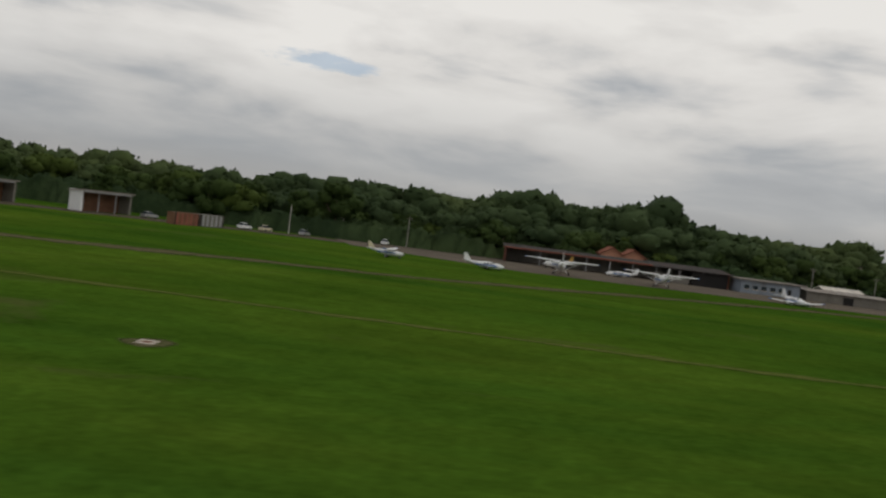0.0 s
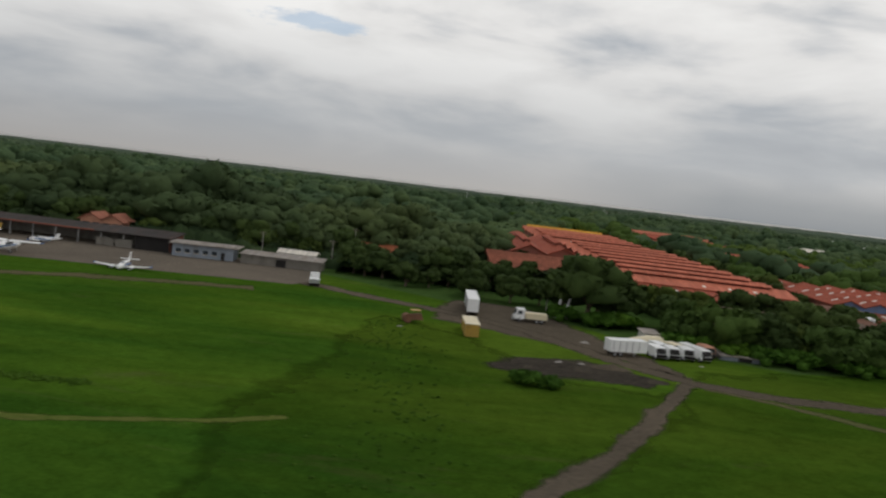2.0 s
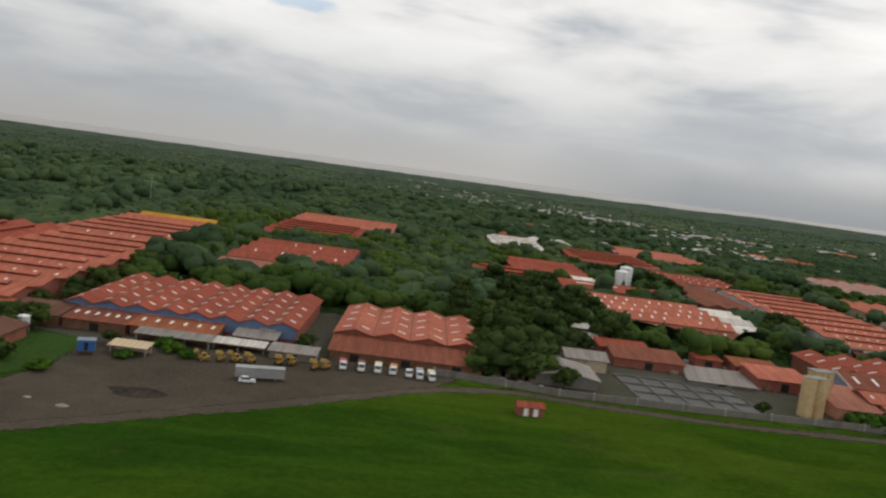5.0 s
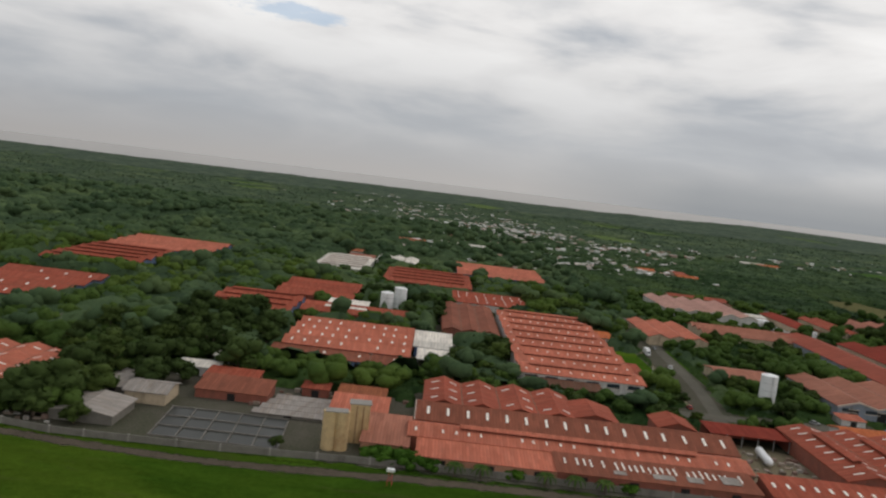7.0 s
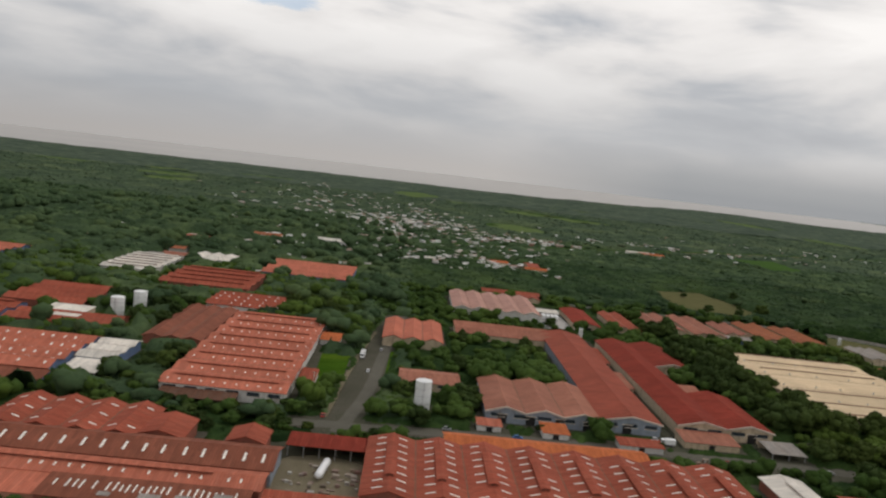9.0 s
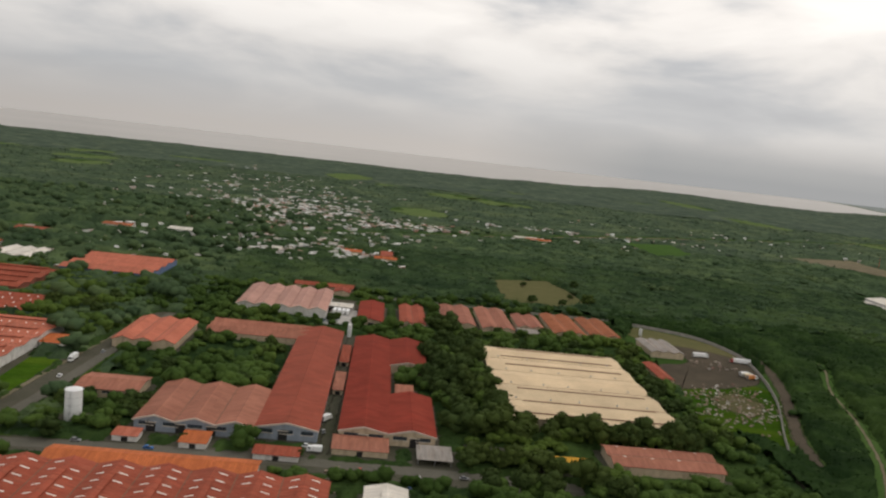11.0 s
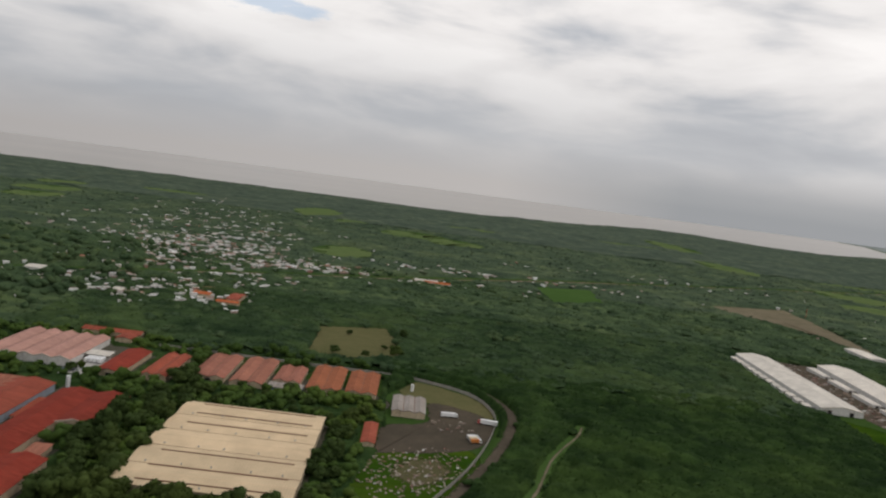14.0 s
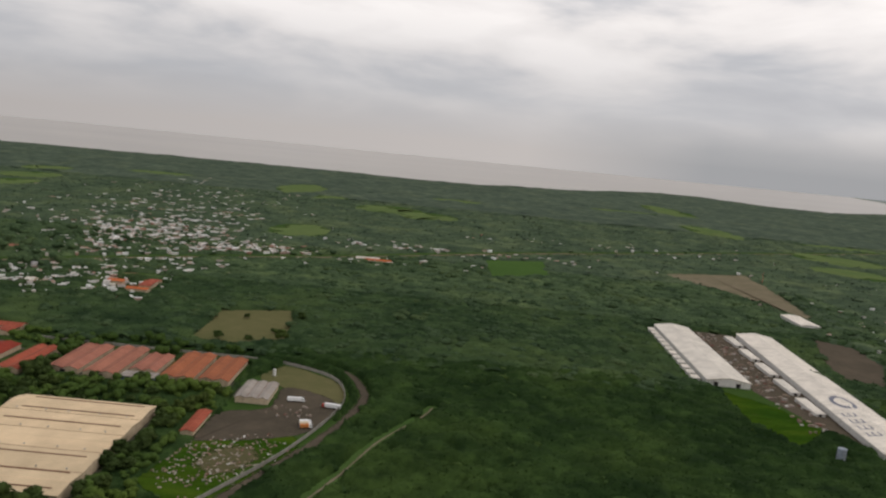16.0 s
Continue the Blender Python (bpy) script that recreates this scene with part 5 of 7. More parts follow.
    vs = [(x + r * k * a, y - w / 2 - 0.04, r + r * k * b) for a, b in ring] + [(x + r * k * a, y + w / 2 + 0.04, r + r * k * b) for a, b in ring]
    mh.add(vs, [tuple(range(n)), tuple(reversed(range(n, 2 * n)))] + [(i, i + n, (i + 1) % n + n, (i + 1) % n) for i in range(n)])
    part("rim", mh, hub, wh)
    return wh


def aircraft(x, y, turn, high, span, length, label, fin_mat=None, engines=1, stripe=PAINT_BLUE):
    """A parked propeller aircraft, nose along its own +x."""
    a = thing("light_aircraft", x, y, 0, turn, label, "aircraft", "parked light aircraft")
    L, r = length, length * 0.065
    zc = (1.45 if high else 1.05) * length / 11.0
    part("fuselage", MB().loft([(-L * 0.5, zc + r * 0.9, r * 0.12, r * 0.15), (-L * 0.32, zc + r * 0.55, r * 0.45, r * 0.5), (-L * 0.1, zc + r * 0.1, r * 0.95, r * 1.05), (L * 0.12, zc, r * 1.1, r * 1.25),
                                (L * 0.28, zc - r * 0.1, r * 1.0, r * 1.05), (L * 0.40, zc - r * 0.2, r * 0.8, r * 0.72), (L * 0.46, zc - r * 0.2, r * 0.45, r * 0.4)]), PAINT_WHITE, a, "white fuselage", True)
    zw = zc + r * 1.25 if high else zc - r * 0.75
    ch = span * 0.115
    for s in (-1, 1):
        tip, root = s * span / 2, s * r * 0.5
        dz = 0.25 if high else 0.55
        lo = [(L * 0.16 - ch, root, zw - 0.12), (L * 0.16, root, zw - 0.12), (L * 0.14, tip, zw + dz - 0.06), (L * 0.14 - ch * 0.65, tip, zw + dz - 0.06)]
        hi = [(L * 0.16 - ch, root, zw + 0.10), (L * 0.16 - 0.1, root, zw + 0.2), (L * 0.14 - 0.1, tip, zw + dz + 0.08), (L * 0.14 - ch * 0.65, tip, zw + dz + 0.04)]
        if s < 0:
            lo, hi = lo[::-1], hi[::-1]
        w = part("wing", MB().hexa(lo, hi), PAINT_WHITE, a)
        part("wing_tip", MB().box(L * 0.14 - ch * 0.6, tip - 0.15, zw + dz - 0.1, L * 0.14, tip + 0.15, zw + dz + 0.12), stripe, w)
        if high:
            part("strut", MB().beam((L * 0.10, s * r, zc - r * 0.7), (L * 0.10, s * span * 0.26, zw), 0.07), PAINT_WHITE, a)
        st = span * 0.17
        lo = [(-L * 0.49, 0, zc + r * 0.95), (-L * 0.40, 0, zc + r * 0.95), (-L * 0.43, s * st, zc + r), (-L * 0.49, s * st, zc + r)]
        hi = [(px, py, pz + 0.14) for px, py, pz in lo]
        if s < 0:
            lo, hi = lo[::-1], hi[::-1]
        part("stabilizer", MB().hexa(lo, hi), PAINT_WHITE, a)
        part("side_stripe", MB().box(-L * 0.25, s * r * 1.12 - 0.03, zc - 0.1, L * 0.25, s * r * 1.12 + 0.03, zc + 0.12), stripe, a)
        for k in range(3):
            part("cabin_window", MB().box(L * (-0.05 + 0.075 * k), s * r * 1.10 - 0.03, zc + r * 0.4, L * (0.0 + 0.075 * k), s * r * 1.10 + 0.03, zc + r * 0.85), GLASS, a)
        wheel("main_wheel", a, L * 0.02, s * L * 0.12, 0.36, 0.25)
        part("gear_leg", MB().beam((L * 0.03, s * r * 0.7, zc - r * 0.7), (L * 0.02, s * L * 0.12, 0.36), 0.09), PAINT_WHITE, a)
        if engines == 2:
            e = part("engine_nacelle", MB().loft([(L * 0.02, zw, 0.18, 0.18), (L * 0.12, zw + 0.1, 0.5, 0.5), (L * 0.27, zw + 0.1, 0.42, 0.42), (L * 0.30, zw + 0.1, 0.15, 0.15)]), PAINT_WHITE, a, "", True)
            e.location.y = s * span * 0.17 * U
            part("propeller", MB().box(L * 0.30, -1.0, zw + 0.02, L * 0.305, 1.0, zw + 0.2), DARK, e)
    fz = zc + r * 1.0
    part("tail_fin", MB().hexa([(-L * 0.50, -0.09, fz), (-L * 0.33, -0.09, fz), (-L * 0.33, 0.09, fz), (-L * 0.50, 0.09, fz)],
                               [(-L * 0.53, -0.05, fz + L * 0.17), (-L * 0.455, -0.05, fz + L * 0.17), (-L * 0.455, 0.05, fz + L * 0.17), (-L * 0.53, 0.05, fz + L * 0.17)]), fin_mat or PAINT_WHITE, a)
    part("windscreen", MB().hexa([(L * 0.17, -r * 0.8, zc + r * 0.75), (L * 0.27, -r * 0.7, zc + r * 0.62), (L * 0.27, r * 0.7, zc + r * 0.62), (L * 0.17, r * 0.8, zc + r * 0.75)],
                                 [(L * 0.165, -r * 0.55, zc + r * 1.28), (L * 0.19, -r * 0.5, zc + r * 1.25), (L * 0.19, r * 0.5, zc + r * 1.25), (L * 0.165, r * 0.55, zc + r * 1.28)]), GLASS, a)
    wheel("nose_wheel", a, L * 0.36, 0, 0.3, 0.2)
    part("nose_leg", MB().beam((L * 0.36, 0, zc - r * 0.6), (L * 0.36, 0, 0.3), 0.07), PAINT_WHITE, a)
    if engines == 1:
        p = part("propeller", MB().box(L * 0.465, -1.15, zc - r * 0.2 - 0.09, L * 0.475, 1.15, zc - r * 0.2 + 0.09), DARK, a)
        part("spinner", MB().tube(0, 0, 0, 0.1, 0.1), GALV, p).location = (L * 0.46 * U, 0, (zc - r * 0.2) * U)
    return a


aircraft(22.5, 183, 84, True, 17.5, 14.5, "white high wing aircraft parked on the apron")
aircraft(46.5, 184, 88, True, 17.5, 13.5, "white high wing turboprop with strutted wings")
aircraft(77, 182, -82, False, 13.0, 10.5, "white twin engined low wing aircraft", None, 2)
aircraft(42, 210, 176, False, 10.5, 8.8, "small white low wing aircraft by the hangar")
aircraft(24.5, 209, 215, True, 14.5, 10.5, "white high wing aircraft with an orange yellow tail", PAINT_YELLOW)
aircraft(4, 166, 12, False, 11.0, 9.2, "white low wing aircraft at the apron edge")
aircraft(-17, 162, -8, True, 10.5, 8.0, "small cream aircraft parked on the grass", PAINT_CREAM)
keep_free(-25, 160, 120, 225)

# long open hangar, office and the stores behind the apron
hg = thing("aircraft_hangar", 20, 219, 0, 0, "long open hangar with a dark roof and red edge", "hangar", "airfield buildings")
part("back_wall", MB().box(-9.4, 9.7, -0.1, 54, 10, 4.6), W_GREY, hg)
for s in (-9.4, 53.7):
    # dark rust side walls, the shade inside put into the colour
    part("side_wall", MB().box(s, 0, -0.1, s + 0.3, 9.7, 4.4), SHADE_RUST, hg)
for i in range(9):
    part("post", MB().box(0.4 + 6.6 * i, 0.1, -0.1, 0.7 + 6.6 * i, 0.4, 4.2), GALV, hg)
part("roof", MB(True).slab(-1.0, 4.3, 10.5, 5.0, -10, 32, 0.25), ROOF_DARK[0], hg, "dark weathered sheet roof")
part("fascia", MB().box(-10, -1.12, 3.98, 32, -1.0, 4.36), W_RED, hg, "thin rusty red roof edge")
part("roof", MB(True).slab(-1.0, 4.2, 10.5, 5.2, 32, 54.6, 0.25), ROOF_DARK[0], hg, "dark grey sheet roof")
for i, m_ in enumerate((W_GREY, W_GREY)):
    part("infill_panel", MB().box(32.4 + 5.5 * i, -0.1, -0.1, 37.4 + 5.5 * i, 0.05, 2.3), m_, hg)
# added dark panel in place of the shade inside the end bay
part("end_bay_shade", MB().box(43.6, -0.1, -0.1, 53.6, 0.05, 3.9), DARK, hg, "dark panel added for the shade inside the end bay")
keep_free(10, 219, 75, 231)
of = thing("airfield_office", 76, 215, 0, 6, "pale blue office with a flat pale roof", "office", "airfield buildings")
part("wall", MB().box(0, 0, -0.1, 17, 7, 3.6), W_GREYBLUE, of)
part("roof", MB().box(-0.8, -1.0, 3.6, 18.5, 7.8, 3.95), ROOF_GREY[0], of, "flat pale overhanging roof")
for i in range(5):
    wd = part("window", MB().box(1.0 + 2.5 * i, -0.06, 1.2, 2.4 + 2.5 * i, 0.05, 2.3), GLASS, of)
    part("window_sill", MB().box(0.9 + 2.5 * i, -0.2, 1.05, 2.5 + 2.5 * i, 0.05, 1.2), TRIM, wd)
part("door", MB().box(13.6, -0.06, 0, 14.6, 0.05, 2.2), DARK, of)
keep_free(73, 212, 98, 226)
works("salmon_villa", 40, 234, 53, 242, 5.6, 1.8, 2, "y", ROOF_PINK, W_SALMON, "salmon coloured house behind the hangar", "house", "airfield buildings", windows=4, trim=False)
lean_to("grey_store", 95, 217, 118, 223, 2.9, 3.3, ROOF_GREY, W_GREY, "long grey store beside the office", group="airfield buildings")
works("white_store", 104, 226, 114, 231, 3.3, 0.6, 1, "x", ROOF_WHITE, W_WHITE, "low white store with a pale roof", "store", "airfield buildings", trim=False)


def open_shelter(x, y, w, d, h, turn, label):
    """A bare hangar frame: side walls, back wall and roof round an open front."""
    s = thing("open_shelter", x, y, 0, turn, label, "shelter", "field shelters")
    part("side_wall", MB().box(0, 0, -0.1, 0.6, d, h - 0.2), PAINT_WHITE, s, "white end wall")
    part("side_wall", MB().box(w - 0.5, 0, -0.1, w, d, h - 0.2), W_GREY, s)
    part("back_wall", MB().box(0.6, d - 0.3, -0.1, w - 0.5, d, h - 0.2), RUST, s)
    part("roof", MB(True).slab(-0.8, h, d + 0.3, h - 0.5, -0.4, w + 0.4, 0.25), ROOF_GREY[0], s, "flat grey sheet roof")
    part("roof_beam", MB().box(0.6, -0.4, h - 0.75, w - 0.5, -0.1, h - 0.25), GALV, s)
    for i in range(1, 3):
        part("post", MB().box(w * i / 3, -0.1, -0.1, w * i / 3 + 0.2, 0.1, h - 0.7), GALV, s)
    keep_free(x - 2, y - 6, x + w, y + d)


open_shelter(-97.5, 189, 14.5, 5, 5.6, 60, "open shelter with a white end wall")
open_shelter(-122, 172, 18, 5, 5.6, 62, "old brown shelter with an open front")
for cx_, cy_, rib_, body_, words in ((-71, 183, W_RED, RUST, "rusty red brown shipping container"), (-67.2, 190.2, GALV, W_GREY, "dull grey ribbed shipping container")):
    ct = thing("shipping_container", cx_, cy_, 0, 62, words, "container", "containers")
    part("body", MB().box(0, 0, 0, 7.6, 2.8, 3.0), body_, ct)
    for i in range(5):
        part("rib", MB().box(0.4 + 1.45 * i, -0.1, 0.1, 1.1 + 1.45 * i, 0, 2.9), rib_, ct)
    for x_ in (0.05, 7.35):
        part("corner_post", MB().box(x_, -0.12, 0, x_ + 0.2, -0.02, 3.0), DARK, ct)
keep_free(-76, 184, -58, 200)

pad = thing("light_pit", -17.7, 43.6, 0, 4, "square concrete light pit in the grass", "light pit", "")
for bx in ((-0.5, -0.56, 0.5, -0.38), (-0.5, 0.38, 0.5, 0.56), (-0.5, -0.38, -0.34, 0.38), (0.34, -0.38, 0.5, 0.38)):
    part("kerb", MB().box(bx[0], bx[1], -0.1, bx[2], bx[3], 0.07), TRIM, pad)
part("cover", MB().box(-0.34, -0.38, -0.1, 0.34, 0.38, 0.03), RUST, pad)
flat("bare_patch", [(-17.7 + 1.5 * math.cos(a), 43.6 + 1.3 * math.sin(a)) for a in (2 * math.pi * i / 12 for i in range(12))], 0.10, TRACK, "bare trampled patch round the light pit", "patch", 0.02, 0.8)
mh = thing("manhole", 116, 66, 0, 0, "round rusty manhole cover in the grass", "manhole", "")
part("ring", MB().tube(0, 0, -0.1, 0.1, 1.2, 1.1, 16), CINDER, mh)
part("cover", MB().tube(0, 0, 0.1, 0.2, 0.6, 0.5, 12), RUST, mh)
sl = thing("concrete_slab", 228, 111.6, 0, 30, "pale concrete slab beside the track", "slab", "")
part("slab", MB().hexa([(-1.6, -1.2, -0.1), (1.5, -1.3, -0.1), (1.7, 1.1, -0.1), (-1.4, 1.3, -0.1)], [(-1.5, -1.1, 0.3), (1.4, -1.2, 0.35), (1.6, 1.0, 0.32), (-1.3, 1.2, 0.28)]), STONE, sl)
part("broken_piece", MB().hexa([(-2.6, -0.5, -0.1), (-1.8, -0.6, -0.1), (-1.7, 0.2, -0.1), (-2.5, 0.4, -0.1)], [(-2.5, -0.4, 0.25), (-1.9, -0.5, 0.2), (-1.8, 0.1, 0.22), (-2.4, 0.3, 0.24)]), STONE, sl)


def pole(x, y, h, r=0.14, arm=True, material=CONCRETE, label="tall grey utility pole with a crossarm"):
    p = thing("utility_pole", x, y, 0, RNG.uniform(-20, 20), label, "pole", "poles")
    part("shaft", MB().tube(0, 0, -0.3, h, r, r * 0.65, 8), material, p)
    if arm:
        c = part("crossarm", MB().box(-0.9, -0.08, h - 0.7, 0.9, 0.08, h - 0.5), BARK, p)
        for s in (-0.8, 0, 0.8):
            part("insulator", MB().tube(s, 0, h - 0.5, h - 0.25, 0.06, 0.05, 6), STONE, c)


for px, py, ph in ((-51, 216, 8.0), (-38, 228, 8.5)):
    pole(px, py, ph, 0.16, False, STONE, "slender pale concrete pole before the trees")
for px, py, ph in ((99, 224, 9), (123, 246, 11.5), (119, 228, 8.5), (-18, 224, 9), (180, 196, 8), (250, 600, 12), (386, 330, 12), (520, 332, 10)):
    pole(px, py, ph)
pole(160, 640, 26, 0.35, False, GALV, "slender pale radio mast")
pole(1862, 1505, 22, 0.4, False, PAINT_RED, "red and white radio mast")
pole(655, 372, 11, 0.25, True, STONE, "pale street lamp pole")


# ---- vehicles and plant ----
def truck(x, y, turn, cab, load, length, label, box_h=2.6, group="trucks", flatbed=False, category="truck"):
    """A lorry, nose along its own +x."""
    t = thing("truck", x, y, 0, turn, label, category, group)
    part("chassis", MB().box(-length / 2, -0.9, 0.55, length / 2, 0.9, 0.85), DARK, t)
    cx = length / 2
    c = part("cab", MB().hexa([(cx - 2.3, -1.2, 0.7), (cx + 0.1, -1.15, 0.7), (cx + 0.1, 1.15, 0.7), (cx - 2.3, 1.2, 0.7)], [(cx - 2.3, -1.1, 3.0), (cx - 0.5, -1.05, 3.0), (cx - 0.5, 1.05, 3.0), (cx - 2.3, 1.1, 3.0)]), cab, t)
    part("windscreen", MB().hexa([(cx - 0.16, -1.0, 1.8), (cx - 0.06, -1.0, 1.8), (cx - 0.06, 1.0, 1.8), (cx - 0.16, 1.0, 1.8)], [(cx - 0.46, -0.92, 2.8), (cx - 0.36, -0.92, 2.8), (cx - 0.36, 0.92, 2.8), (cx - 0.46, 0.92, 2.8)]), GLASS, c)
    part("bumper", MB().box(cx + 0.05, -1.15, 0.5, cx + 0.25, 1.15, 0.95), GALV, c)
    for s in (-1, 1):
        part("headlight", MB().box(cx + 0.08, s * 0.85 - 0.18, 1.0, cx + 0.16, s * 0.85 + 0.18, 1.25), SKYLIGHT, c)
        part("side_window", MB().box(cx - 1.7, s * 1.12 - 0.05, 1.85, cx - 0.7, s * 1.12 + 0.05, 2.6), GLASS, c)
        for wx in (length / 2 - 1.2, -length / 2 + 1.2, -length / 2 + 2.3):
            wheel("wheel", t, wx, s * 1.0, 0.5, 0.35)
    if load and not flatbed:
        b = part("cargo_box", MB().box(-length / 2, -1.25, 0.9, cx - 2.5, 1.25, 0.9 + box_h), load, t)
        part("rear_door", MB().box(-length / 2 - 0.06, -1.15, 1.0, -length / 2, 1.15, 0.8 + box_h), GALV, b)
    elif load:
        part("flat_bed", MB().box(-length / 2, -1.25, 0.9, cx - 2.5, 1.25, 1.15), load, t)
    keep_free(x - 4, y - 4, x + 4, y + 4, 0)
    return t


def car(x, y, turn, paint, label, group="parked cars"):
    c = thing("car", x, y, 0, turn, label, "car", group)
    part("body", MB().hexa([(-2.2, -0.9, 0.35), (2.2, -0.85, 0.35), (2.2, 0.85, 0.35), (-2.2, 0.9, 0.35)], [(-2.15, -0.88, 1.05), (2.05, -0.8, 0.95), (2.05, 0.8, 0.95), (-2.15, 0.88, 1.05)]), paint, c)
    k = part("cabin", MB().hexa([(-1.8, -0.82, 1.05), (0.9, -0.8, 1.0), (0.9, 0.8, 1.0), (-1.8, 0.82, 1.05)], [(-1.5, -0.68, 1.6), (0.2, -0.66, 1.6), (0.2, 0.66, 1.6), (-1.5, 0.68, 1.6)]), GLASS, c)
    part("roof", MB().box(-1.5, -0.68, 1.6, 0.2, 0.68, 1.68), paint, k)
    for sx_, sy_ in ((1.35, 1), (1.35, -1), (-1.35, 1), (-1.35, -1)):
        wheel("wheel", c, sx_, sy_ * 0.8, 0.33, 0.22)
    return c


def trailer(x, y, turn, paint, length, height, label, category="trailer"):
    t = thing("box_trailer", x, y, 0, turn, label, category, "trailers")
    b = part("box", MB().box(-length / 2, -1.3, 0.9, length / 2, 1.3, 0.9 + height), paint, t)
    for i in range(int(length / 1.4)):
        for s in (-1, 1):
            part("side_rib", MB().box(-length / 2 + 0.5 + 1.4 * i, s * 1.3 - 0.05, 1.0, -length / 2 + 0.65 + 1.4 * i, s * 1.3 + 0.05, 0.8 + height), GALV, b)
    part("roof_panel", MB().box(-length / 2 - 0.05, -1.34, 0.9 + height, length / 2 + 0.05, 1.34, 1.0 + height), paint, b)
    for s in (-1, 1):
        for wx in (-length / 2 + 1.2, -length / 2 + 2.4):
            wheel("wheel", t, wx, s * 0.95, 0.5, 0.35)
        part("landing_leg", MB().box(length / 2 - 2.5, s * 0.8 - 0.1, 0, length / 2 - 2.3, s * 0.8 + 0.1, 0.95), GALV, t)
    keep_free(x - 5, y - 5, x + 5, y + 5, 0)
    return t


trailer(160.5, 182, 92, PAINT_WHITE, 15, 2.9, "long white box trailer on rough ground")
yc = thing("yellow_cabin", 160, 154, 0, 94, "yellow site cabin with a white roof", "cabin", "")
part("body", MB().box(-4.5, -1.4, 0.1, 4.5, 1.4, 2.5), PAINT_YELLOW, yc)
part("roof", MB().box(-4.6, -1.5, 2.5, 4.6, 1.5, 2.65), PAINT_CREAM, yc)
for i in range(3):
    part("window", MB().box(-2.8 + 2.4 * i, -1.46, 1.2, -1.6 + 2.4 * i, -1.38, 2.1), DARK, yc)
part("skid", MB().box(-4.3, -1.2, 0, 4.3, 1.2, 0.1), RUST, yc)
yr = thing("rusty_roller", 148, 158, 0, 20, "rusty brown road roller at the roadside", "roller", "")
part("drum", MB().beam((-1.2, -1.0, 0.9), (-1.2, 1.0, 0.9), 0.9, 0.9, 14), RUST, yr)
part("body", MB().hexa([(-0.6, -0.8, 0.6), (2.2, -0.8, 0.6), (2.2, 0.8, 0.6), (-0.6, 0.8, 0.6)], [(-0.5, -0.7, 1.7), (1.8, -0.7, 1.9), (1.8, 0.7, 1.9), (-0.5, 0.7, 1.7)]), RUST, yr)
part("canopy", MB().box(-0.4, -0.9, 2.5, 1.6, 0.9, 2.6), PAINT_YELLOW, yr)
for s in (-0.8, 0.8):
    part("canopy_post", MB().box(1.3, s - 0.05, 1.8, 1.4, s + 0.05, 2.5), RUST, yr)
for cx_, cy_, a_, p_, words in ((-61, 207, 70, PAINT_WHITE, "white"), (-56, 210, 75, PAINT_CREAM, "cream"), (-46, 214, 80, GALV, "grey"), (-24, 222, 85, PAINT_WHITE, "white"), (-84, 199, 60, GALV, "grey")):
    car(cx_, cy_, a_, p_, words + " car parked before the dark trees", "edge cars")
truck(174, 175.5, 185, PAINT_WHITE, PAINT_CREAM, 7.5, "old white tank truck in the yard", 1.3)
truck(121, 192, 100, PAINT_WHITE, PAINT_WHITE, 5.5, "small white pickup truck on the apron edge", 1.0)
for i, (lx, ly) in enumerate(((181.5, 186), (183.5, 187))):
    ld = thing("wing_section", lx, ly, 0, 10, "white boom propped upright beside the trees", "boom", "")
    part("boom", MB().beam((0, 0, -0.1), (0.8 + 0.4 * i, 0.5, 6.0), 0.35, 0.22, 6), PAINT_WHITE, ld)
    part("foot", MB().box(-0.6, -0.6, -0.1, 0.6, 0.6, 0.25), GALV, ld)
# row of stripped vans and cabins
bus = trailer(190.5, 150, 18, PAINT_WHITE, 8.0, 2.2, "stripped white bus body at the end of a row", "bus body")
for i, (vx, vy, vm) in enumerate(((197.0, 151.5, PAINT_WHITE), (200.0, 152.4, PAINT_WHITE), (203.2, 153.4, PAINT_WHITE), (206.6, 154.3, PAINT_WHITE), (198.4, 155.6, PAINT_WHITE), (201.8, 156.8, PAINT_CREAM), (205.2, 157.8, PAINT_WHITE), (209.0, 158.8, W_SALMON))):
    v = thing("scrap_van", vx, vy, 0, 285 + RNG.uniform(-10, 10), "stripped pale van parked in a row", "van", "scrap vans")
    part("body", MB().hexa([(-2.2, -1.2, 0.5), (2.4, -1.2, 0.5), (2.4, 1.2, 0.5), (-2.2, 1.2, 0.5)], [(-2.2, -1.15, 2.4), (1.7, -1.1, 2.4), (1.7, 1.1, 2.4), (-2.2, 1.15, 2.4)]), vm, v)
    part("windscreen", MB().hexa([(2.2, -1.0, 1.3), (2.32, -1.0, 1.3), (2.32, 1.0, 1.3), (2.2, 1.0, 1.3)], [(1.72, -0.95, 2.25), (1.84, -0.95, 2.25), (1.84, 0.95, 2.25), (1.72, 0.95, 2.25)]), DARK, v)
    part("front_panel", MB().box(2.4, -1.1, 0.55, 2.48, 1.1, 1.2), DARK, v)
    for wx, wy in ((-1.4, 1.1), (-1.4, -1.1), (1.5, 1.1), (1.5, -1.1)):
        wheel("wheel", v, wx, wy, 0.42, 0.28)
cr = thing("cream_fuselage", 196.5, 160.5, 0, 28, "pale yellow hull lying behind the vans", "hull", "")
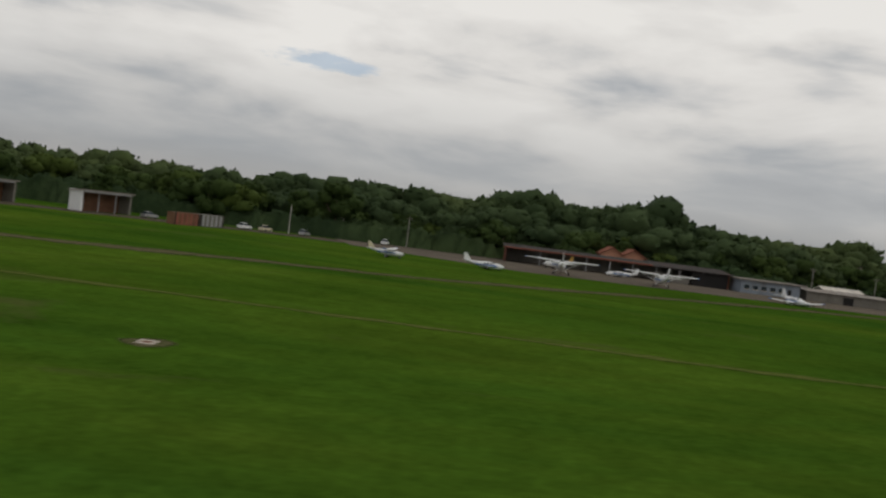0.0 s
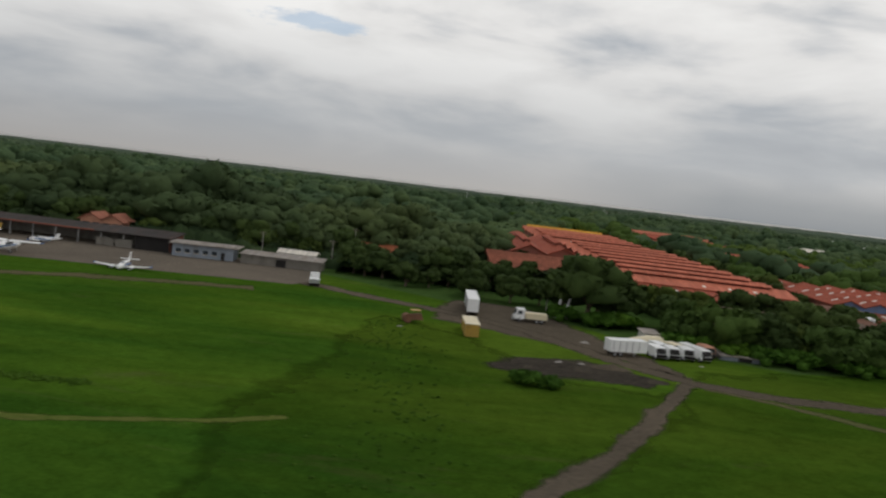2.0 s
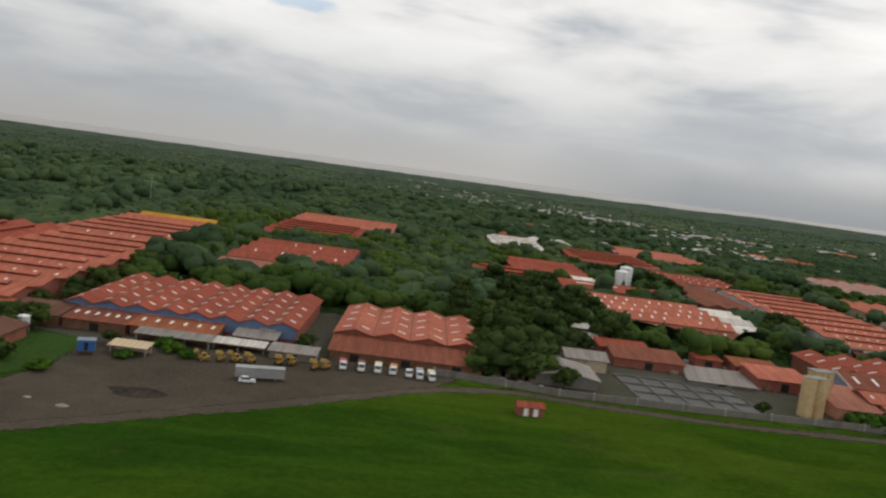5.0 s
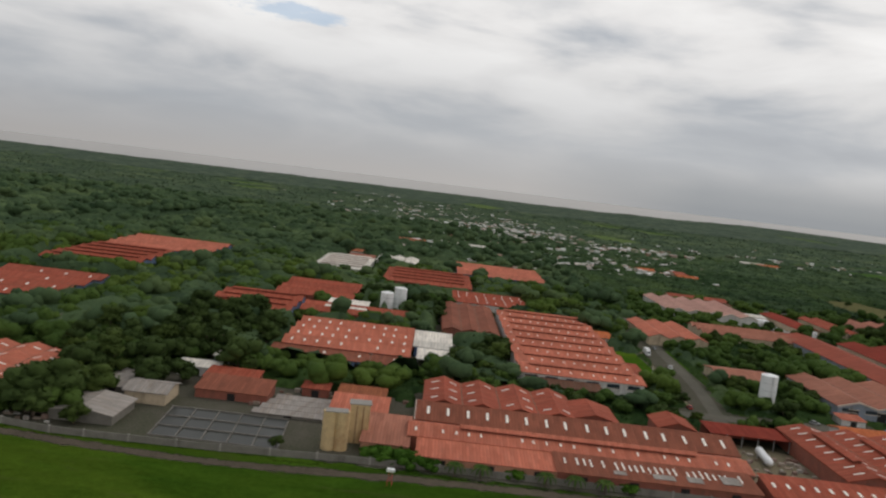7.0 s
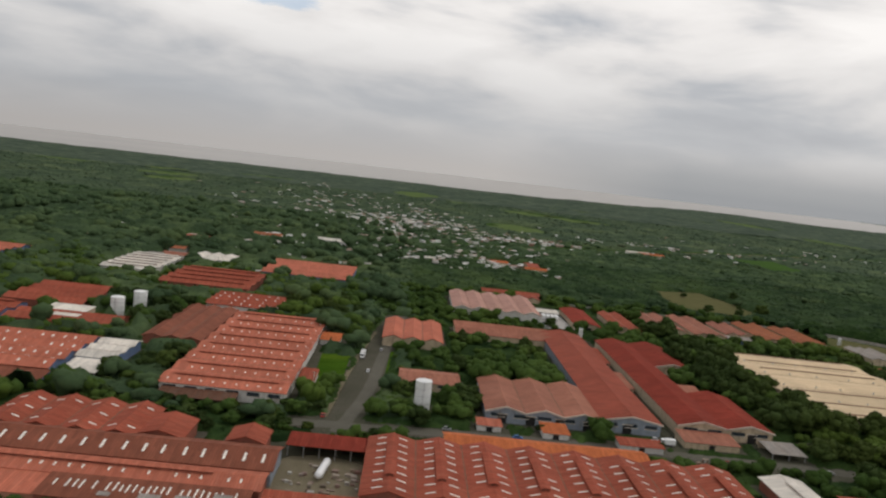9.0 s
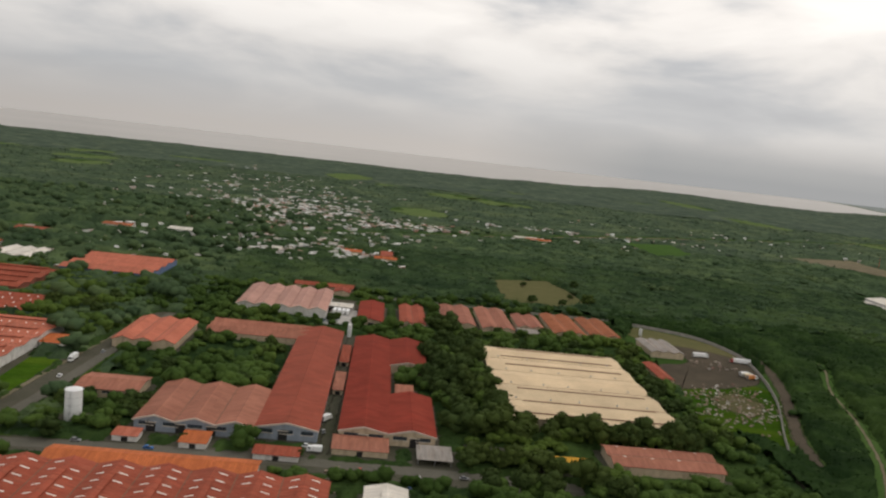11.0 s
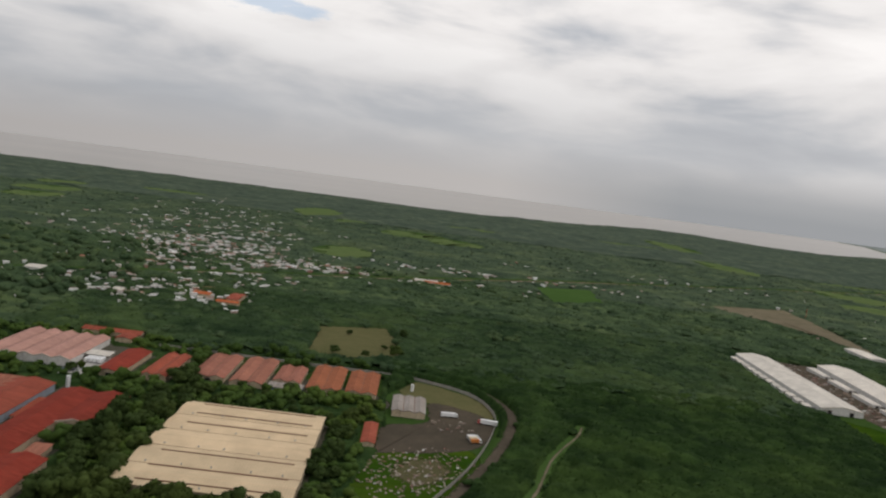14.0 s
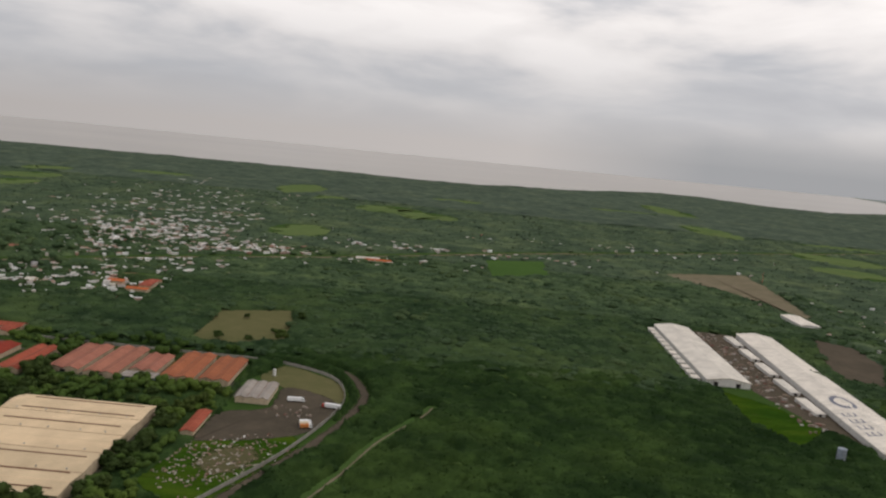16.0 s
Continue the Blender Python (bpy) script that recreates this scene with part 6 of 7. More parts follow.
part("hull", MB().loft([(-5.2, 1.2, 0.3, 0.3), (-3.0, 1.3, 1.0, 1.0), (1.0, 1.4, 1.3, 1.3), (4.2, 1.4, 1.2, 1.2), (5.0, 1.4, 0.8, 0.8)]), PAINT_CREAM, cr, "", True)
part("cradle", MB().box(-2.5, -1.0, -0.1, 3.0, 1.0, 0.5), RUST, cr)
hs = thing("small_white_hut", 199, 167, 0, 12, "small pale hut under the trees", "hut", "")
part("wall", MB().box(-1.6, -1.4, -0.1, 1.6, 1.4, 2.4), W_WHITE, hs)
part("roof", MB(True).slab(-1.8, 2.4, 1.8, 2.9, -2.0, 2.0, 0.15), ROOF_GREY[0], hs)
part("door", MB().box(-0.4, -1.46, 0, 0.5, -1.38, 2.0), DARK, hs)
lean_to("blue_barrel_store", 212, 158, 222, 161.5, 1.2, 1.5, ROOF_GREY, W_GREYBLUE, "low greenish store covered with sheets")

# yard for plant
bh = thing("blue_hut", 300, 210, 0, 18, "bright blue site hut on legs", "hut", "")
part("body", MB().box(-2.2, -1.5, 1.2, 2.2, 1.5, 4.0), PAINT_BLUE, bh)
part("roof", MB().box(-2.4, -1.7, 4.0, 2.4, 1.7, 4.2), W_GREYBLUE, bh)
for sx_ in (-2.0, 2.0):
    for sy_ in (-1.3, 1.3):
        part("leg", MB().box(sx_ - 0.12, sy_ - 0.12, -0.1, sx_ + 0.12, sy_ + 0.12, 1.2), BARK, bh)
part("door", MB().box(-0.5, -1.56, 1.3, 0.5, -1.48, 3.5), DARK, bh)
lean_to("cream_shelter", 305, 213, 315, 218, 2.8, 3.2, ROOF_BEIGE, W_CREAM, "cream roofed open shelter beside the hut", posts=True)
trailer(348.5, 206, 12, GALV, 13, 2.6, "dull grey box trailer in the yard")
car(346, 202.3, 10, PAINT_WHITE, "small white car beside the trailer")
for i, (cx_, cy_) in enumerate(((368.5, 225), (374, 225.5), (379, 226), (383.6, 226), (388.4, 225.4), (391.6, 224.8), (395.2, 224.4))):
    row_truck = truck(cx_, cy_ + 3, 272 + RNG.uniform(-5, 5), PAINT_WHITE, (PAINT_RED, RUST, PAINT_CREAM, PAINT_ORANGE, None, GALV, PAINT_CREAM)[i], 7.6, "white tractor truck parked in a row", 1.7, "truck row")
    row_truck.matrix_basis = row_truck.matrix_basis @ Matrix.Scale(0.86, 4)


def loader(x, y, turn, label, boom=True):
    """A wheeled digger with a raised arm."""
    t = thing("loader", x, y, 0, turn, label, "loader", "yellow plant")
    part("body", MB().hexa([(-2.2, -0.9, 0.8), (1.6, -0.9, 0.8), (1.6, 0.9, 0.8), (-2.2, 0.9, 0.8)], [(-2.1, -0.8, 1.8), (1.4, -0.8, 1.7), (1.4, 0.8, 1.7), (-2.1, 0.8, 1.8)]), PAINT_YELLOW, t)
    c = part("cab", MB().box(-0.7, -0.75, 1.7, 0.7, 0.75, 3.0), PAINT_YELLOW, t)
    part("cab_window", MB().box(-0.5, -0.8, 2.0, 0.5, 0.8, 2.8), DARK, c)
    for wx, wy in ((-1.4, 0.95), (-1.4, -0.95), (1.2, 0.95), (1.2, -0.95)):
        wheel("wheel", t, wx, wy, 0.7, 0.45, PAINT_YELLOW)
    a = part("arm", MB().beam((1.2, 0, 1.5), (2.6, 0, 4.0 if boom else 2.0), 0.25, 0.2), PAINT_YELLOW, t)
    t.matrix_basis = t.matrix_basis @ Matrix.Scale(0.82, 4)
    part("bucket", MB().hexa([(2.3, -1.1, 3.3 if boom else 0.6), (3.4, -1.1, 3.3 if boom else 0.6), (3.4, 1.1, 3.3 if boom else 0.6), (2.3, 1.1, 3.3 if boom else 0.6)],
                             [(2.2, -1.1, 4.4 if boom else 1.6), (2.8, -1.1, 4.4 if boom else 1.6), (2.8, 1.1, 4.4 if boom else 1.6), (2.2, 1.1, 4.4 if boom else 1.6)]), PAINT_YELLOW, a)


for lx, ly, bm_ in ((330, 217, False), (334.5, 219, True), (338.5, 220, True), (342.5, 221, True), (350.5, 223, False), (354, 224, True), (361, 222.5, False), (364, 224, False)):
    loader(lx, ly, 240 + RNG.uniform(-25, 25), "muddy yellow loader with a raised bucket" if bm_ else "muddy yellow wheeled loader")


def heap(name, x, y, rx, ry, h, material, label, category="heap", n=9):
    """A heap with an uneven, lumpy surface."""
    mb, seed = MB(), RNG.uniform(0, 99)
    rows, seg = 6, 18
    vs = [(0, 0, h)]
    for j in range(1, rows + 1):
        for i in range(seg):
            a, k = 2 * math.pi * i / seg, j / rows
            wob = 1 + 0.3 * noise.noise((math.cos(a) * 1.7, math.sin(a) * 1.7, seed))
            z = h * (1 - k ** 1.4) * (1 + 0.5 * noise.noise((k * 3 * math.cos(a), k * 3 * math.sin(a), seed + 5))) if j < rows else -0.05
            vs.append((rx * k * wob * math.cos(a), ry * k * wob * math.sin(a), z))
    fs = [(0, 1 + i, 1 + (i + 1) % seg) for i in range(seg)]
    for j in range(rows - 1):
        fs += [(1 + j * seg + i, 1 + (j + 1) * seg + i, 1 + (j + 1) * seg + (i + 1) % seg, 1 + j * seg + (i + 1) % seg) for i in range(seg)]
    mb.add(vs, fs)
    ob = new(name, mb.mesh(name, material, True))
    ob.matrix_basis = pose(x * U, y * U, 0)
    return tagged(ob, label, category)


heap("gravel_mound", 324, 184, 7.5, 4.0, 0.8, CINDER, "low heap of black gravel in the yard")
flat("spoil_ground", [(162, 128), (169, 124), (180, 126), (189, 125), (191, 131), (186, 137), (178, 139), (168, 137)], 0.19, CINDER, "dark trampled spoil beside the track", "spoil", 0.02, 4.0)
heap("spoil_mound", 178, 133, 6, 2.6, 0.7, CINDER, "long dark heap of spoil by the track")
heap("spoil_mound", 185, 136, 4, 1.6, 0.8, DIRT, "low brown heap of spoil")
heap("spoil_mound", 190, 130, 4, 2, 0.6, CINDER, "low dark heap of spoil")
heap("spoil_mound", 169, 130, 3, 1.6, 0.5, CINDER, "low dark heap of spoil")
for bx_, by_, s_ in ((303.9, 171.8, 0.9), (312.9, 169.1, 1.3), (256.5, 155.4, 0.9), (272, 171, 0.8), (277, 174, 0.9), (281, 170, 1.0), (286, 168, 0.6), (176, 136, 0.9), (180, 137, 0.7), (146, 152, 0.5), (205, 148, 0.5), (184, 158, 0.9)):
    bo_ = heap("boulder", bx_, by_, s_ * 1.15, s_ * 0.7, s_ * 0.42, CONCRETE, "grey boulder lying on the ground", "boulder")
    bo_["group"] = "boulders"
for bx_, by_, s_ in ((172, 117, 0.7), (262, 168, 0.9), (268, 172, 1.1), (274, 166, 1.2), (280, 162, 1.2), (286, 158, 0.9), (287, 172, 1.0), (255, 164, 0.8), (290, 176, 1.0), (296, 192, 1.1), (310, 210, 0.9), (320, 222, 1.2), (325, 218, 1.0), (316, 226, 1.1), (236, 160, 1.5), (222, 159, 1.4), (215, 161, 1.3), (245, 162, 1.6), (229, 159, 1.5), (240, 158, 1.2), (251, 164, 1.6), (257, 168, 1.7), (263, 172, 1.6), (208, 165, 1.3), (204, 168, 1.2), (268, 178, 1.4), (183, 184, 1.4), (190, 180, 1.5), (197, 183, 1.5)):
    copy_thing(BUSH, pose(bx_ * U, by_ * U, 0, 0, 0, RNG.uniform(0, 360)) @ Matrix.Scale(s_ * 1.1, 4))

# red hut in the grass
rh = thing("brick_hut", 422, 205.5, 0, 8, "small brick red hut with white doors", "hut", "")
part("wall", MB(True).prism([(-1.8, -0.1), (1.8, -0.1), (1.8, 2.7), (0, 3.5), (-1.8, 2.7)], -3.6, 3.6), W_RED, rh)
part("roof", MB(True).slab(-2.3, 2.5, 0, 3.6, -4.0, 4.0, 0.15).slab(0, 3.6, 2.3, 2.5, -4.0, 4.0, 0.15), ROOF_RED[0], rh)
for dx_ in (-2.0, 0.8):
    part("door", MB().box(dx_, -1.88, 0, dx_ + 1.3, -1.78, 2.1), PAINT_WHITE, rh)
pole(424, 208, 5.5, 0.08, False, RUST, "thin rusty pole behind the hut")
lt = thing("approach_light", 537, 217, 0, 0, "white lamp box on a red lattice stand", "light mast", "")
for sx_ in (-0.7, 0.7):
    for sy_ in (-0.5, 0.5):
        part("leg", MB().beam((sx_, sy_, -0.1), (sx_ * 0.6, sy_ * 0.6, 4.2), 0.09), PAINT_RED, lt)
part("brace", MB().beam((-0.65, -0.45, 0.6), (0.5, -0.35, 3.0), 0.06).beam((0.65, -0.45, 0.6), (-0.5, -0.35, 3.0), 0.06), PAINT_RED, lt)
part("lamp_box", MB().box(-1.1, -0.6, 4.2, 1.1, 0.6, 5.0), PAINT_WHITE, lt)
pole(391, 136, 2.2, 0.10, False, STONE, "short pale marker post in the grass")
flat("scorched_patch", [(393 + 4.5 * math.cos(a), 130 + 3 * math.sin(a)) for a in (2 * math.pi * i / 14 for i in range(14))], 0.1, DIRT, "bare patch of earth in the grass", "patch", 0.02)


# ---- tanks, towers and ponds ----
def silo(name, x, y, r, h, material, label, dome=0.8, z0=0.0, legs=False):
    t = thing(name, x, y, 0, 0, label, "tank", "storage tanks")
    if legs:
        for k in range(4):
            a = math.pi / 4 + math.pi / 2 * k
            part("leg", MB().beam((r * 0.9 * math.cos(a), r * 0.9 * math.sin(a), -0.1), (r * 0.8 * math.cos(a), r * 0.8 * math.sin(a), z0), 0.25), GALV, t)
    part("shell", MB().tube(0, 0, z0 - 0.1, h, r, r, 24), material, t)
    part("lid", MB().tube(0, 0, h, h + dome, r * 1.02, r * 0.25, 24), material, t)
    for k in range(3):
        zz = z0 + (h - z0) * (k + 1) / 4
        part("hoop", MB().tube(0, 0, zz, zz + 0.15, r * 1.015, r * 1.015, 24), GALV, t)
    ld = MB()
    for s in (-0.25, 0.25):
        ld.box(s - 0.04, -r - 0.25, z0, s + 0.04, -r - 0.15, h + 0.5)
    for k in range(int((h - z0) / 1.2)):
        ld.box(-0.25, -r - 0.22, z0 + 0.5 + 1.2 * k, 0.25, -r - 0.16, z0 + 0.6 + 1.2 * k)
    part("ladder", ld, GALV, t)
    keep_free(x - r, y - r, x + r, y + r)
    return t


silo("water_tank", 708.5, 363.5, 3.9, 14.5, PAINT_WHITE, "tall white steel water tank")
silo("water_tank", 516, 487, 4.2, 12.8, PAINT_WHITE, "large white storage tank beside its twin")
silo("water_tank", 523.5, 506, 4.2, 13.8, PAINT_WHITE, "large white storage tank with a flat lid")
silo("water_tank", 139, 400, 2.6, 11.5, PAINT_WHITE, "white tank standing behind the mill")
silo("small_tank", 276, 223, 1.6, 5.0, PAINT_WHITE, "small white tank on a stand", 0.4, 3.0, True)
silo("water_tank", 1548, 580, 3.4, 11.0, W_GREYBLUE, "pale blue water tank by the sheds", 0.5)
keep_free(134, 352, 172, 384)
silo("slim_tank", 828, 562, 1.5, 9.0, PAINT_WHITE, "slim white tank between the halls", 0.3)
silo("slim_tank", 1082, 660, 1.4, 6.0, PAINT_WHITE, "slim white tank by the wall", 0.3)
works("white_terminal", 148, 384, 170, 398, 5, 1.2, 2, "x", ROOF_WHITE, W_BLUE, "white roofed building beside the tank", trim=False)
works("orange_tower_house", 124, 402, 132, 410, 9, 1.2, 1, "x", ROOF_ORANGE, W_SALMON, "narrow orange red tower house", "house", trim=False)
gt = thing("gas_tank", 671.5, 278, 0, 83, "white cylindrical gas tank on saddles", "gas tank", "")
part("shell", MB().loft([(-8.0, 2.0, 0.5, 0.5), (-7.4, 2.0, 1.2, 1.2), (-6.6, 2.0, 1.45, 1.45), (6.6, 2.0, 1.45, 1.45), (7.4, 2.0, 1.2, 1.2), (8.0, 2.0, 0.5, 0.5)]), PAINT_WHITE, gt, "", True)
for s in (-4, 4):
    part("saddle", MB().box(s - 0.4, -1.2, -0.1, s + 0.4, 1.2, 0.9), CONCRETE, gt)
for k, (cx_, cy_, h_) in enumerate(((517.5, 240.5, 12.5), (524, 250, 13.0))):
    tw = thing("cream_silo_tower", cx_, cy_, 0, 6, "rust streaked cream twin silo tower", "tower", "silo towers")
    cream_ = plain("streaked_cream_%d" % k, (0.58, 0.42, 0.22), 0.8, 0, 0.3, 0.7, 5, dirt=(0.30, 0.14, 0.05))
    if k:
        part("shaft", MB().box(-3.2, -2.4, -0.1, 3.2, 2.4, h_), cream_, tw)
    else:
        for s in (-1.9, 1.9):
            part("shaft", MB().tube(s, 0, -0.1, h_, 2.3, 2.3, 18), cream_, tw, "round rust streaked cement shaft")
    part("cap", MB().box(-3.6, -2.6 if k else -2.0, h_, 3.6, 2.6 if k else 2.0, h_ + 0.3), CONCRETE, tw)
    for s in ((-1.1, 1.1) if k else ()):
        part("groove", MB().box(s - 0.15, -2.46, 0, s + 0.15, -2.38, h_ - 0.5), RUST, tw)
    keep_free(cx_ - 4, cy_ - 4, cx_ + 4, cy_ + 4)
pd = thing("settling_ponds", 461, 234, 0, 0, "concrete settling ponds in a grid", "ponds", "", "structure")
for j in range(3):
    for i in range(5):
        x0_, y0_ = i * 8.0 - j * 1.0, j * 9.5
        part("pond_water", MB().box(x0_ + 0.1, y0_ + 0.1, 0.02, x0_ + 7.9, y0_ + 9.4, 0.1), POND, pd, "dark still water")
for i in range(6):
    part("basin_wall", MB().hexa([(i * 8.0 - 0.15, 0, -0.1), (i * 8.0 + 0.15, 0, -0.1), (i * 8.0 - 1.85, 28.5, -0.1), (i * 8.0 - 2.15, 28.5, -0.1)], [(i * 8.0 - 0.15, 0, 0.5), (i * 8.0 + 0.15, 0, 0.5), (i * 8.0 - 1.85, 28.5, 0.5), (i * 8.0 - 2.15, 28.5, 0.5)]), W_GREY, pd)
for j in range(4):
    part("basin_wall", MB().box(-j * 0.8 - 0.4, j * 9.5 - 0.15, -0.1, 40.4 - j * 0.8, j * 9.5 + 0.15, 0.52), W_GREY, pd)
keep_free(458, 232, 504, 264)
# mixed sheds round the ponds and towers
lean_to("brick_shed", 462, 276, 488, 290, 3.6, 5.4, ROOF_RUST, W_RED, "rust red shed behind the ponds")
lean_to("brick_shed", 460, 292, 480, 304, 3.6, 4.6, ROOF_RED, W_RED, "low red roofed shed")
lean_to("brick_shed", 512, 268, 532, 284, 4.2, 5.6, ROOF_SALMON, W_RED, "salmon roofed shed behind the silo towers")
lean_to("brick_shed", 526, 240, 541, 262, 4.0, 6.5, ROOF_PINK, W_SALMON, "steep pink sheet roof beside the silo towers")
lean_to("brick_shed", 512, 288, 530, 300, 3.4, 4.4, ROOF_CLAY, W_RED, "clay red roofed shed by the boiler house")
lean_to("tank_house", 498, 292, 508, 300, 3.6, 4.0, ROOF_RED, W_RED, "small brick red boiler house")
for i in range(4):
    lean_to("filter_bed", 486 + 1.5 * i, 264 + 6 * i, 510 + 1.0 * i, 267 + 6 * i, 1.4, 1.8, ROOF_GREY, W_GREY, "long low concrete filter bed", group="filter beds")
works("broken_roof_shed", 428, 238, 448, 256, 3.2, 1.6, 1, "y", ROOF_GREY, W_GREY, "grey shed with patched sheets", group="low sheds", trim=False)
works("pale_roof_shed", 442, 262, 456, 276, 4.2, 1.6, 1, "x", ROOF_GREY, W_CREAM, "grey shed with a pale cream gable", group="low sheds", trim=False)
lean_to("grey_flat_shed", 430, 268, 440, 290, 3.2, 3.6, ROOF_GREY, W_GREY, "flat grey shed among trees")
lean_to("white_flat_shed", 446, 302, 462, 310, 4.0, 4.6, ROOF_WHITE, W_WHITE, "white roofed shed between the trees")
lean_to("white_flat_shed", 455, 322, 468, 330, 4.0, 4.6, ROOF_WHITE, W_WHITE, "small white canopy under the trees", posts=True)


def palm(x, y, h, label="small palm with drooping fronds"):
    t = thing("palm", x, y, 0, RNG.uniform(0, 360), label, "palm", "palms")
    part("trunk", MB().tube(0, 0, -0.2, h, 0.28, 0.2, 7), BARK, t)
    for k in range(11):
        a = 2 * math.pi * k / 11
        ca, sa = math.cos(a), math.sin(a)
        fr = MB()
        pts = [(0, h, 0.12), (1.0, h + 0.9, 0.42), (2.2, h + 0.8, 0.48), (3.2, h - 0.2, 0.3), (3.7, h - 1.2, 0.05)]
        vs = []
        for r, z, w in pts:
            vs += [(r * ca - w * sa, r * sa + w * ca, z - 0.15), (r * ca, r * sa, z), (r * ca + w * sa, r * sa - w * ca, z - 0.15)]
        fs = []
        for i in range(len(pts) - 1):
            fs += [(3 * i, 3 * i + 1, 3 * i + 4, 3 * i + 3), (3 * i + 1, 3 * i + 2, 3 * i + 5, 3 * i + 4)]
        part("frond", fr.add(vs, fs), LEAF[1], t)


for bx_, by_, s_ in ((531, 235.5, 2.0), (536, 235.5, 1.7), (542, 233.8, 2.0), (548, 233, 1.6), (575, 232.9, 1.3), (610, 232.9, 1.2)):
    copy_thing(BUSH, pose(bx_ * U, by_ * U, 0, 0, 0, RNG.uniform(0, 360)) @ Matrix.Scale(s_, 4))
for px, py in ((556, 229.5), (564, 229.5), (584, 229.5), (593, 229.5), (602, 229)):
    palm(px, py, 3.2)

# ---- yards between the halls ----
for i in range(10):
    car(806 + 2.6 * (i % 5), 604 + 9 * (i // 5) + RNG.uniform(-1, 1), 85, PAINT_WHITE if i % 3 else W_GREYBLUE, "white car parked in a yard row", "yard cars")
for i in range(4):
    trailer(812 + 3.6 * i, 634, 88, PAINT_WHITE, 11, 2.8, "white box trailer backed up in a row")
lean_to("white_dock", 806, 640, 826, 652, 4.6, 5.2, ROOF_WHITE, W_WHITE, "white loading dock canopy", posts=True)
for i, (vx, vy, a_) in enumerate(((819, 352, 200), (826, 372, 95), (836, 318, 10), (842, 326, 95), (846, 330, 95), (880, 322, 0), (893, 330, 5), (868, 316, 90), (872, 326, 85), (664, 340, 90), (679, 420, 92), (684, 470, 92), (655, 345, 5), (690, 540, 95), (540, 348, 20), (548, 352, 15), (720, 338, 0), (752, 336, 0))):
    car(vx, vy, a_, (PAINT_WHITE, GALV, PAINT_BLUE, PAINT_WHITE, PAINT_RED)[i % 5], ("white", "grey", "blue", "white", "red")[i % 5] + " car on the works road", "road cars")
truck(824, 347, 175, PAINT_WHITE, PAINT_WHITE, 7.0, "white box truck by the red hall", 2.4)
truck(826, 388, 60, PAINT_WHITE, PAINT_WHITE, 8.0, "white box truck in the narrow lane", 2.6)
truck(674, 450, 268, PAINT_WHITE, PAINT_WHITE, 9.0, "white box truck on the works road", 2.8)
truck(1113, 600, 8, PAINT_WHITE, PAINT_WHITE, 14, "white lorry with a long trailer", 2.8)
truck(1143, 592, 172, PAINT_RED, PAINT_WHITE, 16, "red lorry with a white container", 3.0)
truck(1131, 546, 20, PAINT_WHITE, PAINT_ORANGE, 9, "orange and white lorry", 2.4)
truck(1130, 550, 20, PAINT_WHITE, PAINT_CREAM, 9, "cream lorry parked beside another", 2.4)
truck(1129, 554, 20, PAINT_WHITE, PAINT_WHITE, 9, "white lorry parked beside another", 2.4)

# scrap strewn over the dump yard: too many small pieces to count
mb = MB()
for _ in range(560):
    x, y = RNG.gauss(1088, 32), RNG.gauss(480, 36)
    if not inside(np.array([(1050, 445), (1085, 415), (1104, 445), (1130, 500), (1118, 534), (1052, 508)]), np.array([x]), np.array([y]))[0]:
        continue
    w, d, h, a = RNG.uniform(0.3, 1.3), RNG.uniform(0.2, 0.8), RNG.uniform(0.2, 0.8), RNG.uniform(0, 3)
    o = [(x + px * math.cos(a) - py * math.sin(a), y + px * math.sin(a) + py * math.cos(a)) for px, py in ((-w, -d), (w, -d), (w, d), (-w, d))]
    k = RNG.uniform(-0.3, 0.3)
    mb.hexa([(px, py, -0.02) for px, py in o], [(px + k, py - k, h + RNG.uniform(-0.15, 0.15)) for px, py in o])
m, nt, b = mat_base("mixed_scrap", 0.7)
geo = nt.nodes.new("ShaderNodeNewGeometry")
nt.links.new(ramp(nt, geo.outputs["Random Per Island"], [(0.0, (0.10, 0.08, 0.06)), (0.3, (0.24, 0.17, 0.12)), (0.55, (0.34, 0.30, 0.25)), (0.80, (0.17, 0.07, 0.05)), (0.93, (0.36, 0.34, 0.30)), (1.0, (0.60, 0.58, 0.54))]), b.inputs["Base Color"])
tagged(new("scrap", mb.mesh("scrap", m)), "mixed scrap and rubble strewn over grass", "scrap", kind="stuff")
flat("rubble_ground", [(1074, 470), (1086, 456), (1098, 464), (1108, 488), (1100, 504), (1082, 496), (1076, 484)], 0.17, TRACK, "bare trampled earth under the scrap", "ground", 0.02, 9)
# loose goods and rubble between the long sheds
mb = MB()
for _ in range(170):
    y = RNG.uniform(640, 1000)
    x = RNG.uniform(1556, 1584) + (y - 800) * 0.05
    s_ = RNG.uniform(0.6, 2.4)
    mb.box(x - s_, y - s_ * 0.6, -0.02, x + s_, y + s_ * 0.6, RNG.uniform(0.4, 2.0))
tagged(new("yard_goods", mb.mesh("yard_goods", m)), "crates and scrap strewn between the white sheds", "goods", kind="stuff")
# stacked goods along the works fronts
mb = MB()
for x0_, y0_, x1_, y1_, n_ in ((404, 234, 430, 250, 40), (480, 266, 540, 300, 50), (656, 305, 700, 322, 24), (830, 306, 850, 330, 24), (536, 340, 560, 352, 24), (300, 238, 352, 246, 40), (1095, 560, 1130, 590, 26)):
    for _ in range(n_):
        x, y, s_ = RNG.uniform(x0_, x1_), RNG.uniform(y0_, y1_), RNG.uniform(0.3, 1.2)
